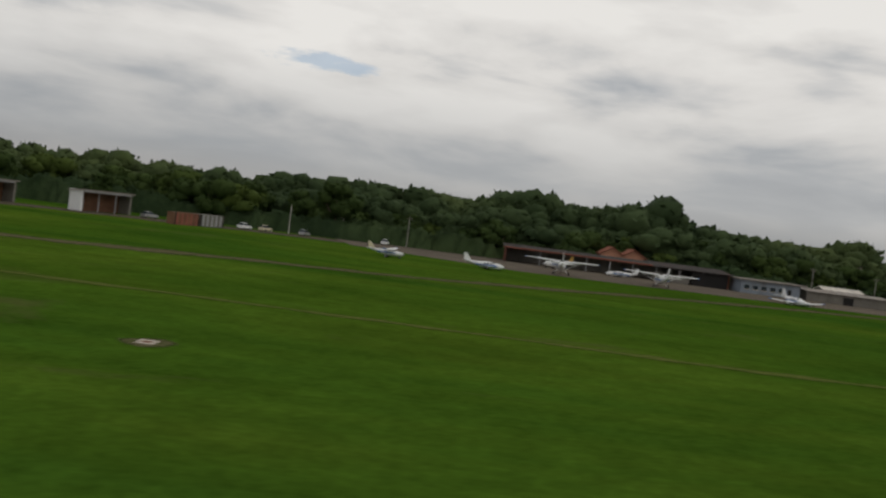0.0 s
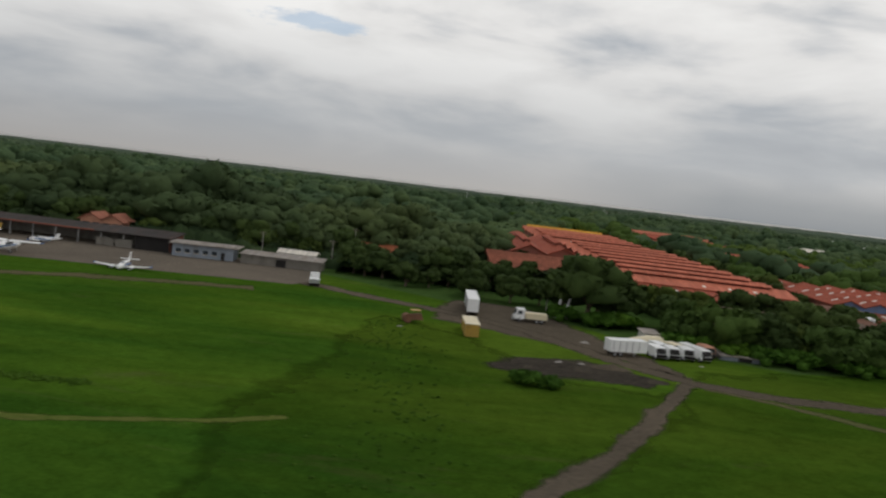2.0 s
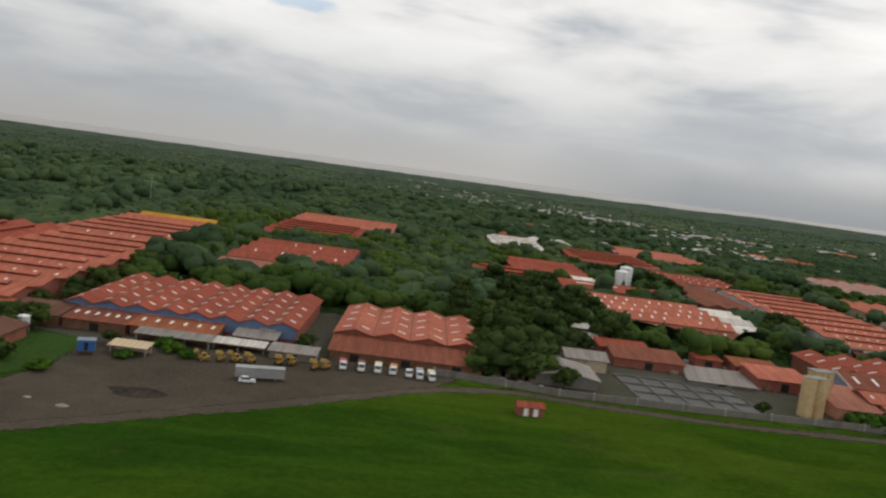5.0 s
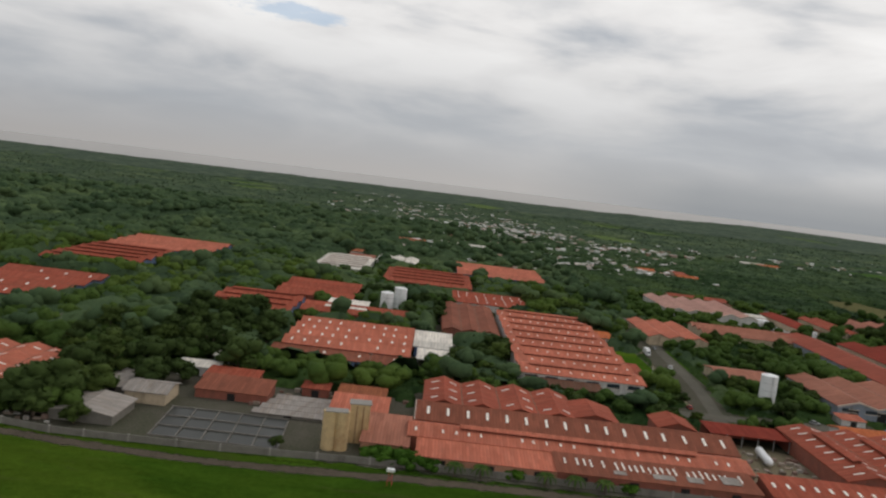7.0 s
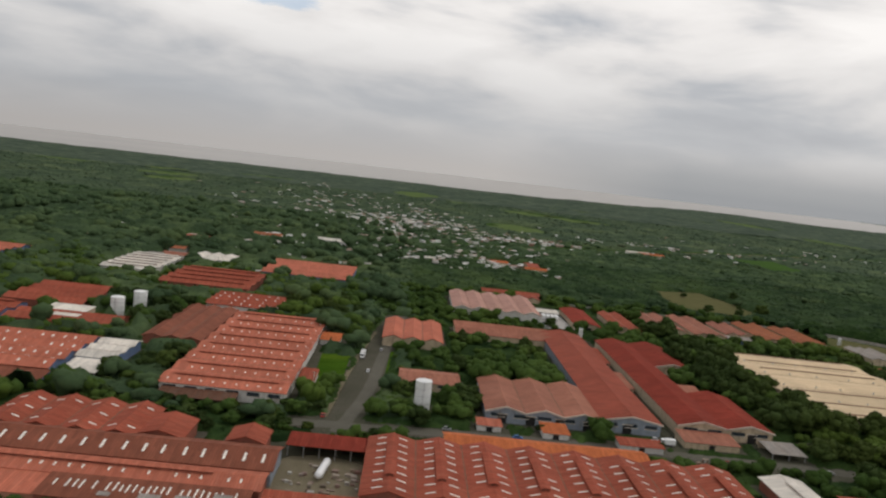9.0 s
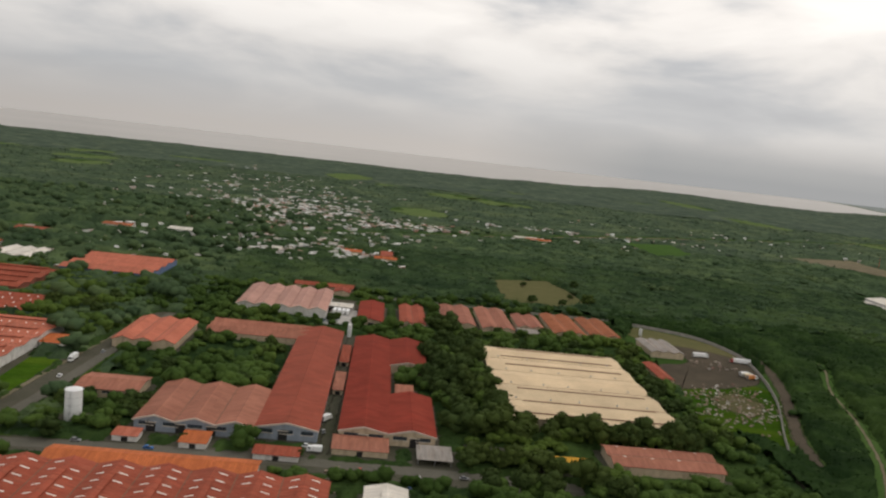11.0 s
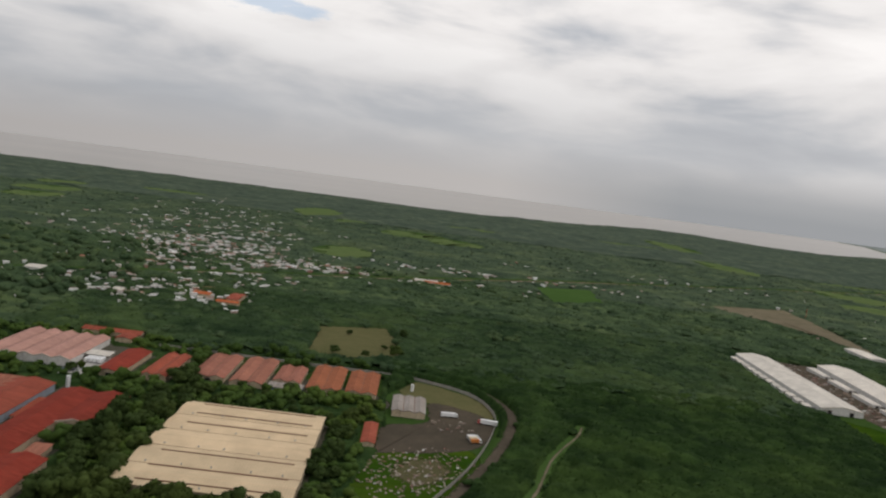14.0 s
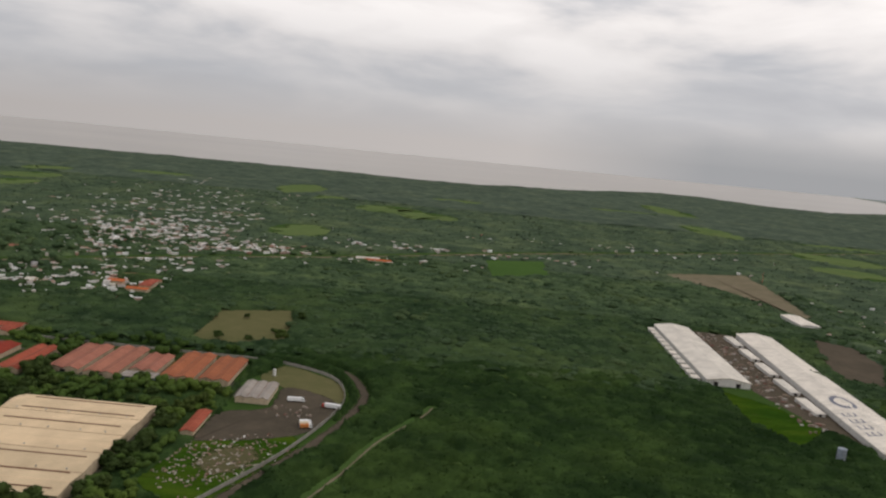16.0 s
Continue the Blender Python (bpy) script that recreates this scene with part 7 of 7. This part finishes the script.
        mb.box(x - s_, y - s_ * 0.7, -0.02, x + s_, y + s_ * 0.7, RNG.uniform(0.3, 1.5))
tagged(new("stacked_goods", mb.mesh("stacked_goods", m)), "pallets and scrap stacked along the works fronts", "goods", kind="stuff")
# rubble in the courtyard of the gas tank
mb = MB()
for _ in range(90):
    x, y, s_ = RNG.uniform(659, 685), RNG.uniform(244, 284), RNG.uniform(0.3, 1.3)
    if abs(x - 671.5) < 3 and abs(y - 278) < 9:
        continue
    mb.box(x - s_, y - s_ * 0.7, -0.02, x + s_, y + s_ * 0.7, RNG.uniform(0.3, 1.2))
tagged(new("stacked_scrap", mb.mesh("stacked_scrap", m)), "stacked pallets and scrap in the courtyard", "scrap", kind="stuff")

# painted sign on the long white roof: a dark oval ring with bars, and short bars for the lettering
sg = part("roof_sign", MB(), BLUEGREY, white_b, "dark painted oval emblem")
slope = 3.2 / 22


def on_roof(a, y):
    return (a, y, 6.0 + 3.2 - abs(a - 22) * slope + 0.3 + 0.06)


def patch(pts):
    part("sign_stroke", MB().add([on_roof(a, y) for a, y in pts], [tuple(range(len(pts)))]), BLUEGREY, sg)


for i in range(20):
    a0, a1 = 2 * math.pi * i / 20, 2 * math.pi * (i + 1) / 20
    patch([(20 + k * 11 * math.cos(a), 126 + k * 19 * math.sin(a)) for k, a in ((1.0, a0), (1.0, a1), (0.66, a1), (0.66, a0))][::-1])
for y_ in (112, 120, 128, 136):
    patch([(12, y_), (28, y_ + 4), (28, y_ + 7), (12, y_ + 3)])
for k, y_ in enumerate((86, 70, 54, 38)):
    for a_ in (5, 10, 15):
        patch([(a_, y_), (a_ + 1.4, y_), (a_ + 1.4, y_ + 9), (a_, y_ + 9)])
    patch([(5, y_), (16.4, y_), (16.4, y_ + 1.4), (5, y_ + 1.4)])
PLANTED = []


def plant(x, y, kind=None, size=1.0):
    k = RNG.randrange(5) if kind is None else kind
    PLANTED.append((x, y))
    return copy_thing(TREES[k], pose(x * U, y * U, 0, 0, 0, RNG.uniform(0, 360)) @ Matrix.Scale(size * RNG.uniform(0.85, 1.15), 4))


STANDS = []       # places and sizes of the trees in the outlying groves, joined further down


def grove(x0, y0, x1, y1, count, size=1.0, kinds=(0, 1, 3), gap=5.0, single=True):
    """Trees strewn over a rectangle, clear of buildings and roads."""
    xs = np.array([RNG.uniform(x0, x1) for _ in range(count * 12)])
    ys = np.array([RNG.uniform(y0, y1) for _ in range(count * 12)])
    ok = free(xs, ys, 1.0)
    made = 0
    for x, y in zip(xs[ok].tolist(), ys[ok].tolist()):
        if made >= count:
            break
        if any((x - a) ** 2 + (y - b) ** 2 < gap * gap for a, b in PLANTED):
            continue
        if single:
            plant(x, y, RNG.choice(kinds), size)
        else:
            PLANTED.append((x, y))
            STANDS.append((x, y, size * RNG.uniform(0.85, 1.15)))
        made += 1


grove(-230, 224, -40, 250, 24, 1.35, (0, 1, 3), 6)
grove(-40, 237, 40, 252, 11, 1.25, (0, 1, 3), 6)
grove(40, 238, 122, 258, 12, 1.15, (0, 1, 3), 6)
grove(122, 204, 150, 240, 9, 0.8, (0, 1), 5)
grove(148, 199, 186, 236, 14, 0.85, (0, 1, 3), 5.5)
for tx, ty, k, s in ((189, 187, 0, 1.75), (197, 190, 1, 1.5), (184, 195, 0, 1.3), (193, 196, 3, 1.2), (209, 171, 4, 1.4), (217, 167, 4, 1.5), (225, 166, 1, 1.2), (232, 166, 1, 1.25), (241, 167, 0, 1.1), (250, 170, 1, 1.25), (258, 174, 0, 1.0), (237, 161, 4, 1.25), (246, 164, 4, 1.25), (254, 168, 4, 1.25), (262, 176, 4, 1.2), (213, 178, 1, 1.1), (218, 218, 1, 1.0), (226, 220, 4, 1.2), (236, 219, 0, 0.95), (210, 222, 4, 1.2), (204, 230, 1, 1.0), (258, 220, 1, 1.1), (197, 236, 0, 1.0),
                     (236, 177, 0, 1.2), (226, 175, 1, 1.2), (246, 180, 0, 1.2), (209, 176, 2, 1.2), (247, 222, 1, 1.15), (251, 226, 1, 0.8), (270, 226, 0, 0.85), (274, 234, 1, 1.0), (276, 190, 4, 1.0), (281, 181, 2, 0.9), (283, 196, 4, 0.9), (272, 222, 1, 0.9),
                     (302, 222, 1, 0.65), (355, 240, 1, 0.75), (417, 243, 0, 1.55), (424, 250, 0, 1.6), (414, 256, 1, 1.5), (432, 262, 0, 1.4), (424, 237, 1, 1.2), (411, 240, 4, 1.2), (428, 243, 4, 1.3), (437, 236, 1, 0.85), (444, 282, 0, 1.3), (452, 292, 1, 1.3), (455, 352, 0, 0.8),
                     (500, 236, 1, 0.6), (546, 332, 1, 0.7), (558, 362, 0, 0.8), (564, 350, 1, 0.8), (1002, 761, 0, 1.0), (1033, 759, 1, 1.1), (1063, 775, 0, 1.2), (1068, 860, 3, 1.0), (1008, 852, 1, 0.9), (1050, 800, 1, 0.8), (812, 602, 0, 0.8), (815, 612, 0, 0.7), (764, 348, 1, 0.55), (818, 340, 1, 0.6)):
    plant(tx, ty, k, s)
    keep_free(tx, ty, tx, ty, 1.5)
grove(205, 182, 224, 212, 6, 0.9, (0, 2, 4), 5)
grove(264, 226, 282, 385, 16, 0.95, (0, 1), 5)
grove(280, 304, 425, 348, 22, 1.0, (0, 1, 2), 5.5)
grove(400, 262, 470, 344, 22, 1.4, (0, 1, 3), 5.5)
grove(418, 344, 474, 424, 14, 1.45, (0, 1, 3), 6.5)
grove(530, 470, 556, 540, 8, 1.2, (0, 1), 6, False)
grove(494, 500, 560, 530, 6, 1.3, (0, 1), 7, False)
grove(556, 340, 587, 428, 10, 1.0, (0, 1), 5.5)
grove(612, 530, 664, 600, 10, 1.25, (0, 1, 2), 6.5, False)
grove(536, 318, 590, 344, 6, 0.8, (0, 1, 2), 5)
grove(560, 314, 655, 342, 26, 0.75, (0, 1, 2), 4.5)
grove(640, 316, 664, 346, 9, 0.7, (1, 2), 4.0)
grove(600, 305, 690, 322, 5, 0.7, (1, 2), 5)
grove(690, 330, 738, 395, 15, 0.9, (0, 1, 2), 5)
grove(728, 412, 794, 520, 16, 0.85, (0, 1, 2, 4), 6, False)
grove(884, 376, 920, 640, 38, 1.5, (0, 1, 3), 5.5, False)
grove(924, 374, 1022, 395, 18, 1.45, (0, 1), 5.0, False)
grove(886, 318, 966, 352, 15, 1.35, (0, 1, 3), 5.0, False)
grove(1023, 372, 1044, 565, 17, 1.15, (0, 1), 5.0, False)
grove(922, 550, 1062, 612, 18, 0.9, (0, 1, 2), 5.5, False)


# ---- village ----
m, nt, b = mat_base("village_roofs_and_walls", 0.6, 0.0, 0.3)
geo = nt.nodes.new("ShaderNodeNewGeometry")
nt.links.new(ramp(nt, geo.outputs["Random Per Island"], [(0.0, (0.72, 0.72, 0.71)), (0.20, (0.40, 0.37, 0.34)), (0.40, (0.86, 0.86, 0.85)), (0.55, (0.44, 0.38, 0.34)), (0.68, (0.32, 0.14, 0.09)), (0.80, (0.22, 0.17, 0.14)), (0.92, (0.66, 0.60, 0.52)), (1.0, (0.80, 0.80, 0.78))]), b.inputs["Base Color"])
VILLAGE = m


CELL = 4.0
SETTLED = np.zeros((1000, 700), bool)     # plots of the houses, in cells of the plan, kept clear of the leaf roof


def settle(x, y):
    i, j = int((x + 1000) / CELL), int(y / CELL)
    if 2 < i < 997 and 4 < j < 697:
        SETTLED[i - 1:i + 2, j - (1 if y > 1550 else 2):j + 1] = True


def on_plot(x, y):
    i, j = ((x + 1000) / CELL).astype(int), (y / CELL).astype(int)
    return SETTLED[np.clip(i, 0, 999), np.clip(j, 0, 699)] & (i > 0) & (i < 999) & (j > 0) & (j < 699)


def village(name, spots, label):
    mb = MB()
    for x, y, w, d, h, a in spots:
        ca, sa = math.cos(a), math.sin(a)

        def put_at(px, py, z):
            return (x + px * ca - py * sa, y + px * sa + py * ca, z)
        o = [(-w, -d), (w, -d), (w, d), (-w, d)]
        mb.hexa([put_at(px, py, -0.2) for px, py in o], [put_at(px, py, h) for px, py in o])
        e = 1.12
        lo = [put_at(-w * e, -d * e, h - 0.1), put_at(w * e, -d * e, h - 0.1), put_at(w * e, d * e, h - 0.1), put_at(-w * e, d * e, h - 0.1), put_at(-w * e, 0, h + d * 0.28), put_at(w * e, 0, h + d * 0.28)]
        mb.add(lo, [(0, 1, 5, 4), (2, 3, 4, 5), (0, 4, 3), (1, 2, 5), (0, 3, 2, 1)])
        settle(x, y)
    return tagged(new(name, mb.mesh(name, VILLAGE)), label, "village", kind="stuff")


def homes(cx, cy, sx_, sy_, n, lo=2.2, hi=4.6):
    xs = np.array([RNG.gauss(cx, sx_) for _ in range(n * 2)])
    ys = np.array([RNG.gauss(cy, sy_) for _ in range(n * 2)])
    ok = free(xs, ys, 1.0)
    return [(x, y, RNG.uniform(lo, hi * 1.25), RNG.uniform(lo * 0.6, hi * 0.5), RNG.uniform(2.8, 4.6), RNG.choice((0.58, 0.58, 0.58, 2.15)) + RNG.uniform(-0.12, 0.12)) for x, y in zip(xs[ok].tolist()[:n], ys[ok].tolist()[:n])]


village("village_houses", homes(690, 1370, 85, 150, 450, 2.4, 4.8) + homes(600, 1760, 110, 240, 330, 2.8, 5.2) + homes(430, 2150, 140, 260, 90, 3.0, 5.4) + homes(500, 1330, 75, 120, 70, 2.4, 4.6) + homes(530, 1120, 65, 70, 44, 2.4, 4.4) + homes(850, 1330, 70, 60, 95, 2.6, 5.0) + homes(755, 968, 52, 44, 95, 2.2, 4.0), "white and rusty roofs of a dense village")
village("roadside_houses", homes(1000, 1340, 120, 22, 85) + homes(1250, 1530, 160, 30, 60) + homes(1700, 1840, 200, 40, 40) + homes(590, 1000, 70, 60, 60) + homes(820, 1120, 45, 60, 50) + homes(540, 860, 70, 70, 44) + homes(420, 850, 90, 90, 26) + homes(250, 700, 90, 80, 12), "scattered houses along the highway")
village("east_houses", homes(1960, 1080, 80, 90, 90) + homes(1730, 1500, 40, 16, 14) + homes(2300, 1500, 300, 250, 60), "small scattered white houses beyond the sheds")
for hx, hy, w_, d_, roof in ((838, 928, 26, 12, ROOF_ORANGE), (845, 950, 14, 44, ROOF_RED), (800, 962, 20, 16, ROOF_ORANGE), (715, 926, 10, 12, ROOF_WHITE), (1075, 1330, 40, 14, ROOF_WHITE), (1092, 1318, 44, 12, ROOF_ORANGE)):
    works("village_hall", hx, hy, hx + w_, hy + d_, 4.2, 1.6, 1, "x", roof, W_CREAM, "larger village hall with a sheet roof", "hall", "village halls", trim=False)


def woods(name, pts, sizes, variants, material, label, category="woods"):
    """Many crowns of a wood joined into one mass."""
    vs, fs, qs, n = [], [], [], 0
    for (x, y), s in zip(pts, sizes):
        v, f, q = variants[NR.randint(len(variants))]
        a = NR.uniform(0, 2 * np.pi)
        r = np.array([[np.cos(a), -np.sin(a), 0], [np.sin(a), np.cos(a), 0], [0, 0, 1]]) * s
        r[2] *= NR.uniform(0.8, 1.25)
        vs.append(v @ r.T + (x, y, 0.0))
        if len(q):
            qs.append(q @ r.T + (x, y, 0.0))
        fs.append(f + n)
        n += len(v)
    ob = new(name, mesh_from(name, np.concatenate(vs), np.concatenate(fs), np.concatenate(qs) if qs else np.zeros((0, 3)), material))
    return tagged(ob, label, category, kind="stuff")


def strewn(x0, y0, x1, y1, step, keep=1.0, patchy=0.0, pad=2.5):
    xs, ys = np.meshgrid(np.arange(x0, x1, step), np.arange(y0, y1, step))
    x = xs.ravel() + NR.uniform(-0.45, 0.45, xs.size) * step
    y = ys.ravel() + NR.uniform(-0.45, 0.45, xs.size) * step
    ok = free(x, y, pad) & (NR.uniform(0, 1, len(x)) < keep)
    # gardens thin out round the village
    v = ((x - 690) / 210) ** 2 + ((y - 1480) / 330) ** 2
    ok &= NR.uniform(0, 1, len(x)) > 0.45 * np.exp(-v)
    ok &= ~((abs(x - 800) < 75) & (abs(y - 975) < 55) & (NR.uniform(0, 1, len(x)) < 0.6))
    if patchy:
        ok &= np.array([noise.noise((a * 0.008, b * 0.008, 3.3)) > -patchy for a, b in zip(x, y)])
    return np.stack([x[ok], y[ok]], 1)


def crowns(n, lobes, leaves, spread, height, leaf_size, low, lift, rough=0.25):
    out = []
    for _ in range(n):
        v, f, q = lobed_crown(lobes, leaves, spread, height, leaf_size, rough, low)
        v[:, 2] += lift
        # a stem below, widening into the leaf mass
        ring = np.array([(math.cos(2 * math.pi * i / 6), math.sin(2 * math.pi * i / 6), 0.0) for i in range(6)])
        stem = np.concatenate([ring * spread * 0.07 - (0, 0, 0.1), ring * spread * 0.4 + (0, 0, lift + height * 0.45)])
        f = np.concatenate([f, np.array([t for i in range(6) for t in ((i, (i + 1) % 6, (i + 1) % 6 + 6), (i, (i + 1) % 6 + 6, i + 6))]) + len(v)])
        v = np.concatenate([v, stem])
        if len(q):
            q[:, 2] += lift
        out.append((v, f, q))
    return out


def swell(p):
    """Crowns grow larger and smaller in drifts."""
    return np.array([1.0 + 0.45 * noise.noise((a * 0.02, b * 0.02, 1.7)) + 0.25 * noise.noise((a * 0.006, b * 0.006, 8.1)) for a, b in p])


TALLC = crowns(10, 20, 300, 5.6, 6.6, 0.62, True, 1.2, 0.24)
GROVEC = crowns(10, 16, 420, 5.8, 8.2, 0.80, True, 1.0, 0.34)
NEARC = crowns(10, 6, 80, 5.6, 4.8, 0.62, True, 1.4, 0.30)
SCRUBC = crowns(12, 4, 16, 5.4, 2.2, 0.65, True, 0.3)
MIDC = crowns(10, 5, 16, 7.4, 5.0, 0.9, True, 3.2, 0.28)
LOWC = crowns(10, 3, 0, 10.0, 3.6, 1.2, True, 1.6)
# tall trees behind the airfield
p = strewn(-420, 248, 205, 330, 10.5, 1.0, 0.0, 4.0)
woods("airfield_woods", p, NR.uniform(1.75, 2.35, len(p)) * np.interp(p[:, 0], [-170, -100, -20, 40, 62, 84, 100, 140, 170], [0.96, 0.96, 1.1, 1.22, 1.28, 1.15, 1.0, 1.0, 0.8]) * np.interp(p[:, 1], [248, 270, 330], [0.72, 1.05, 0.9]), TALLC, LEAF_TALL, "dense dark green woods behind the apron")
woods("grove_trees", [(x, y) for x, y, g in STANDS], [g for x, y, g in STANDS], GROVEC, LEAF[0], "dark green trees round the outlying works")
# trees between the works
p = strewn(205, 290, 1062, 720, 8.5, 0.66, 0.0, 4.0)
woods("garden_trees", p, NR.uniform(0.7, 1.35, len(p)) * swell(p) * np.where(p[:, 0] < 520, 1.25, 1.05), NEARC, LEAF_WOODS, "green garden trees between the works")
# single crowns that stand out of the closed woods
for name, box, step, keep_, lo, hi, kinds, leaf, words in (("scrub_woods", (1062, 240, 1760, 740), 14, 0.8, 0.9, 1.7, SCRUBC, LEAF_WOODS, "rough crowns over the scrub east of the works"),
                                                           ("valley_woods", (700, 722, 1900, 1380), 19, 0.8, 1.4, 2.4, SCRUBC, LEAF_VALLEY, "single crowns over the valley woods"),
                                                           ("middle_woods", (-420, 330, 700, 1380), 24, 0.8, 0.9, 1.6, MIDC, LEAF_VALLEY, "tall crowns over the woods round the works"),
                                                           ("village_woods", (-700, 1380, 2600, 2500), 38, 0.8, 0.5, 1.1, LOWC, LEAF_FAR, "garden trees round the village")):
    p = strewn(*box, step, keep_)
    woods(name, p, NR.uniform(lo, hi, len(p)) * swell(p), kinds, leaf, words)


def canopy(name, x0, y0, x1, y1, step, crown, height, pad, material, label, sprays=0, leaf=1.0, fade=1.0):
    """A closed wood: crown beside crown, each with its own height and tone, coming down to the ground round everything built."""
    nx, ny = int((x1 - x0) / step) + 1, int((y1 - y0) / step) + 1
    xs, ys = np.meshgrid(np.linspace(x0, x1, nx), np.linspace(y0, y1, ny))
    x = xs.ravel() + NR.uniform(-0.35, 0.35, xs.size) * step
    y = ys.ravel() + NR.uniform(-0.35, 0.35, xs.size) * step
    gx, gy = int((x1 - x0) / crown) + 5, int((y1 - y0) / crown) + 5
    cx = x0 + (np.arange(gx)[:, None] - 2 + NR.uniform(0.0, 1.0, (gx, gy))) * crown
    cy = y0 + (np.arange(gy)[None, :] - 2 + NR.uniform(0.0, 1.0, (gx, gy))) * crown
    cr = crown * NR.uniform(0.55, 1.0, (gx, gy)) * np.where(NR.uniform(0, 1, (gx, gy)) < 0.1, 1.35, 1.0)
    drift = swell(np.stack([cx.ravel(), cy.ravel()], 1)).reshape(gx, gy)
    ch = height * NR.uniform(0.62, 1.15, (gx, gy)) * drift * np.sqrt(cr / crown / 0.8)
    # the wood grows lower towards its eastern edge
    ch *= np.interp(cx, [x1 - 160, x1], [1.0, fade])
    ct = NR.uniform(0, 1, (gx, gy))
    z, tone = np.full(x.size, 0.3 * height), np.full(x.size, 0.15)
    bi, bj = ((x - x0) / crown).astype(int) + 2, ((y - y0) / crown).astype(int) + 2
    for di in (-1, 0, 1):
        for dj in (-1, 0, 1):
            i, j = np.clip(bi + di, 0, gx - 1), np.clip(bj + dj, 0, gy - 1)
            d = ((x - cx[i, j]) ** 2 + (y - cy[i, j]) ** 2) / cr[i, j] ** 2
            t = ch[i, j] * (0.45 + 0.55 * np.sqrt(np.clip(1 - d, 0, 1)))
            up_ = (d < 1) & (t > z)
            z, tone = np.where(up_, t, z), np.where(up_, ct[i, j], tone)
    z += NR.normal(0, 0.06, x.size) * height
    ok = free(x, y, pad) & ~on_plot(x, y)
    if y1 > 3000:
        ok &= y < np.interp(x, [q[0] for q in shore], [q[1] for q in shore]) - 30
    z = np.where(ok, np.maximum(z, 0.3), -0.6)
    i = (np.arange(ny - 1)[:, None] * nx + np.arange(nx - 1)[None, :]).ravel()
    i = i[ok[i] | ok[i + 1] | ok[i + nx] | ok[i + nx + 1]]
    tris = np.concatenate([np.stack([i, i + 1, i + nx + 1], 1), np.stack([i, i + nx + 1, i + nx], 1)])
    quads, qt = np.zeros((0, 3)), np.zeros(0)
    if sprays:
        # loose leaf sprays stand up from the crowns
        k = NR.choice(np.flatnonzero(ok), sprays)
        p = np.stack([x[k], y[k], z[k] + 0.1 * leaf], 1)
        u, w = NR.normal(0, 0.5, (sprays, 3)) * leaf, NR.normal(0, 0.4, (sprays, 3)) * leaf
        quads = np.stack([p - u, p + w, p + u, p - w], 1).reshape(-1, 3)
        qt = np.repeat(np.clip(tone[k] + NR.uniform(-0.3, 0.3, sprays), 0, 1), 4)
    me = mesh_from(name, np.stack([x, y, z], 1), tris, quads, material)
    me.attributes.new("tone", "FLOAT", "POINT").data.foreach_set("value", np.concatenate([tone, qt]).astype(np.float32))
    return tagged(new(name, me), label, "woods", kind="stuff")


canopy("edge_canopy", -420, 219, 204, 336, 1.4, 4.6, 5.2, 0.3, UNDER_DARK, "dark undergrowth and low trees along the airfield edge", 26000, 1.2)
canopy("scrub_canopy", 1062, 236, 1764, 744, 2.2, 8.5, 6.0, 2.0, UNDER_SCRUB, "closed green roof of the scrub woods", 40000, 1.0)
canopy("valley_canopy", 700, 720, 1904, 1044, 3.2, 10.0, 5.0, 3.0, UNDER_VALLEY, "closed green roof of the valley woods", 16000, 1.3)
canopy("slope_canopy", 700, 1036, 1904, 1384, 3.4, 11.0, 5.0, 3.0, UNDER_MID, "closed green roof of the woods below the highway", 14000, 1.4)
canopy("garden_canopy", 262, 292, 1062, 722, 2.2, 5.5, 2.2, 2.0, UNDER_NEAR, "low tangled garden growth between the works", 24000, 0.8)
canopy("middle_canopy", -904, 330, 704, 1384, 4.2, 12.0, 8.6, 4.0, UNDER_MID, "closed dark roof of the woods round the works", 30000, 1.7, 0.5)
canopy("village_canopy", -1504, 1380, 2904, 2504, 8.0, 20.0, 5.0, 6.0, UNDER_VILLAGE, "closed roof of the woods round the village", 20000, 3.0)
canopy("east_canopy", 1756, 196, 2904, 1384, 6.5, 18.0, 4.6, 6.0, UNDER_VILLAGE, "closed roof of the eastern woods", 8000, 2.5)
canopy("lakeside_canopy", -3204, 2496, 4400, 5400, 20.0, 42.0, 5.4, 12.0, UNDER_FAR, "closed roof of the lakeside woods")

# tall grass along the drain and the ditch
TUFT = crowns(8, 2, 8, 1.3, 0.6, 0.3, True, -0.12)
for name, line, wide, size, leaf, n in (("drain_grass", [(66, 93), (75, 92), (87, 90.5), (101, 91), (112, 91.5)], 1.2, 0.42, TALL_GRASS, 600), ("ditch_grass", [(146, 160), (144, 146), (149, 132), (147, 120), (151, 100), (150, 80), (153, 55)], 8.0, 0.30, TALL_GRASS, 520)):
    sl = smooth_line(line, 1.0)
    pts = [(q[0] + RNG.gauss(0, wide * 0.5), q[1] + RNG.gauss(0, wide * 0.5)) for q in (RNG.choice(sl) for _ in range(n))]
    woods(name, np.array(pts), np.array([size * RNG.uniform(0.4, 1.3) for _ in pts]), TUFT, leaf, "tall dark grass along a wet line in the field", "grass")
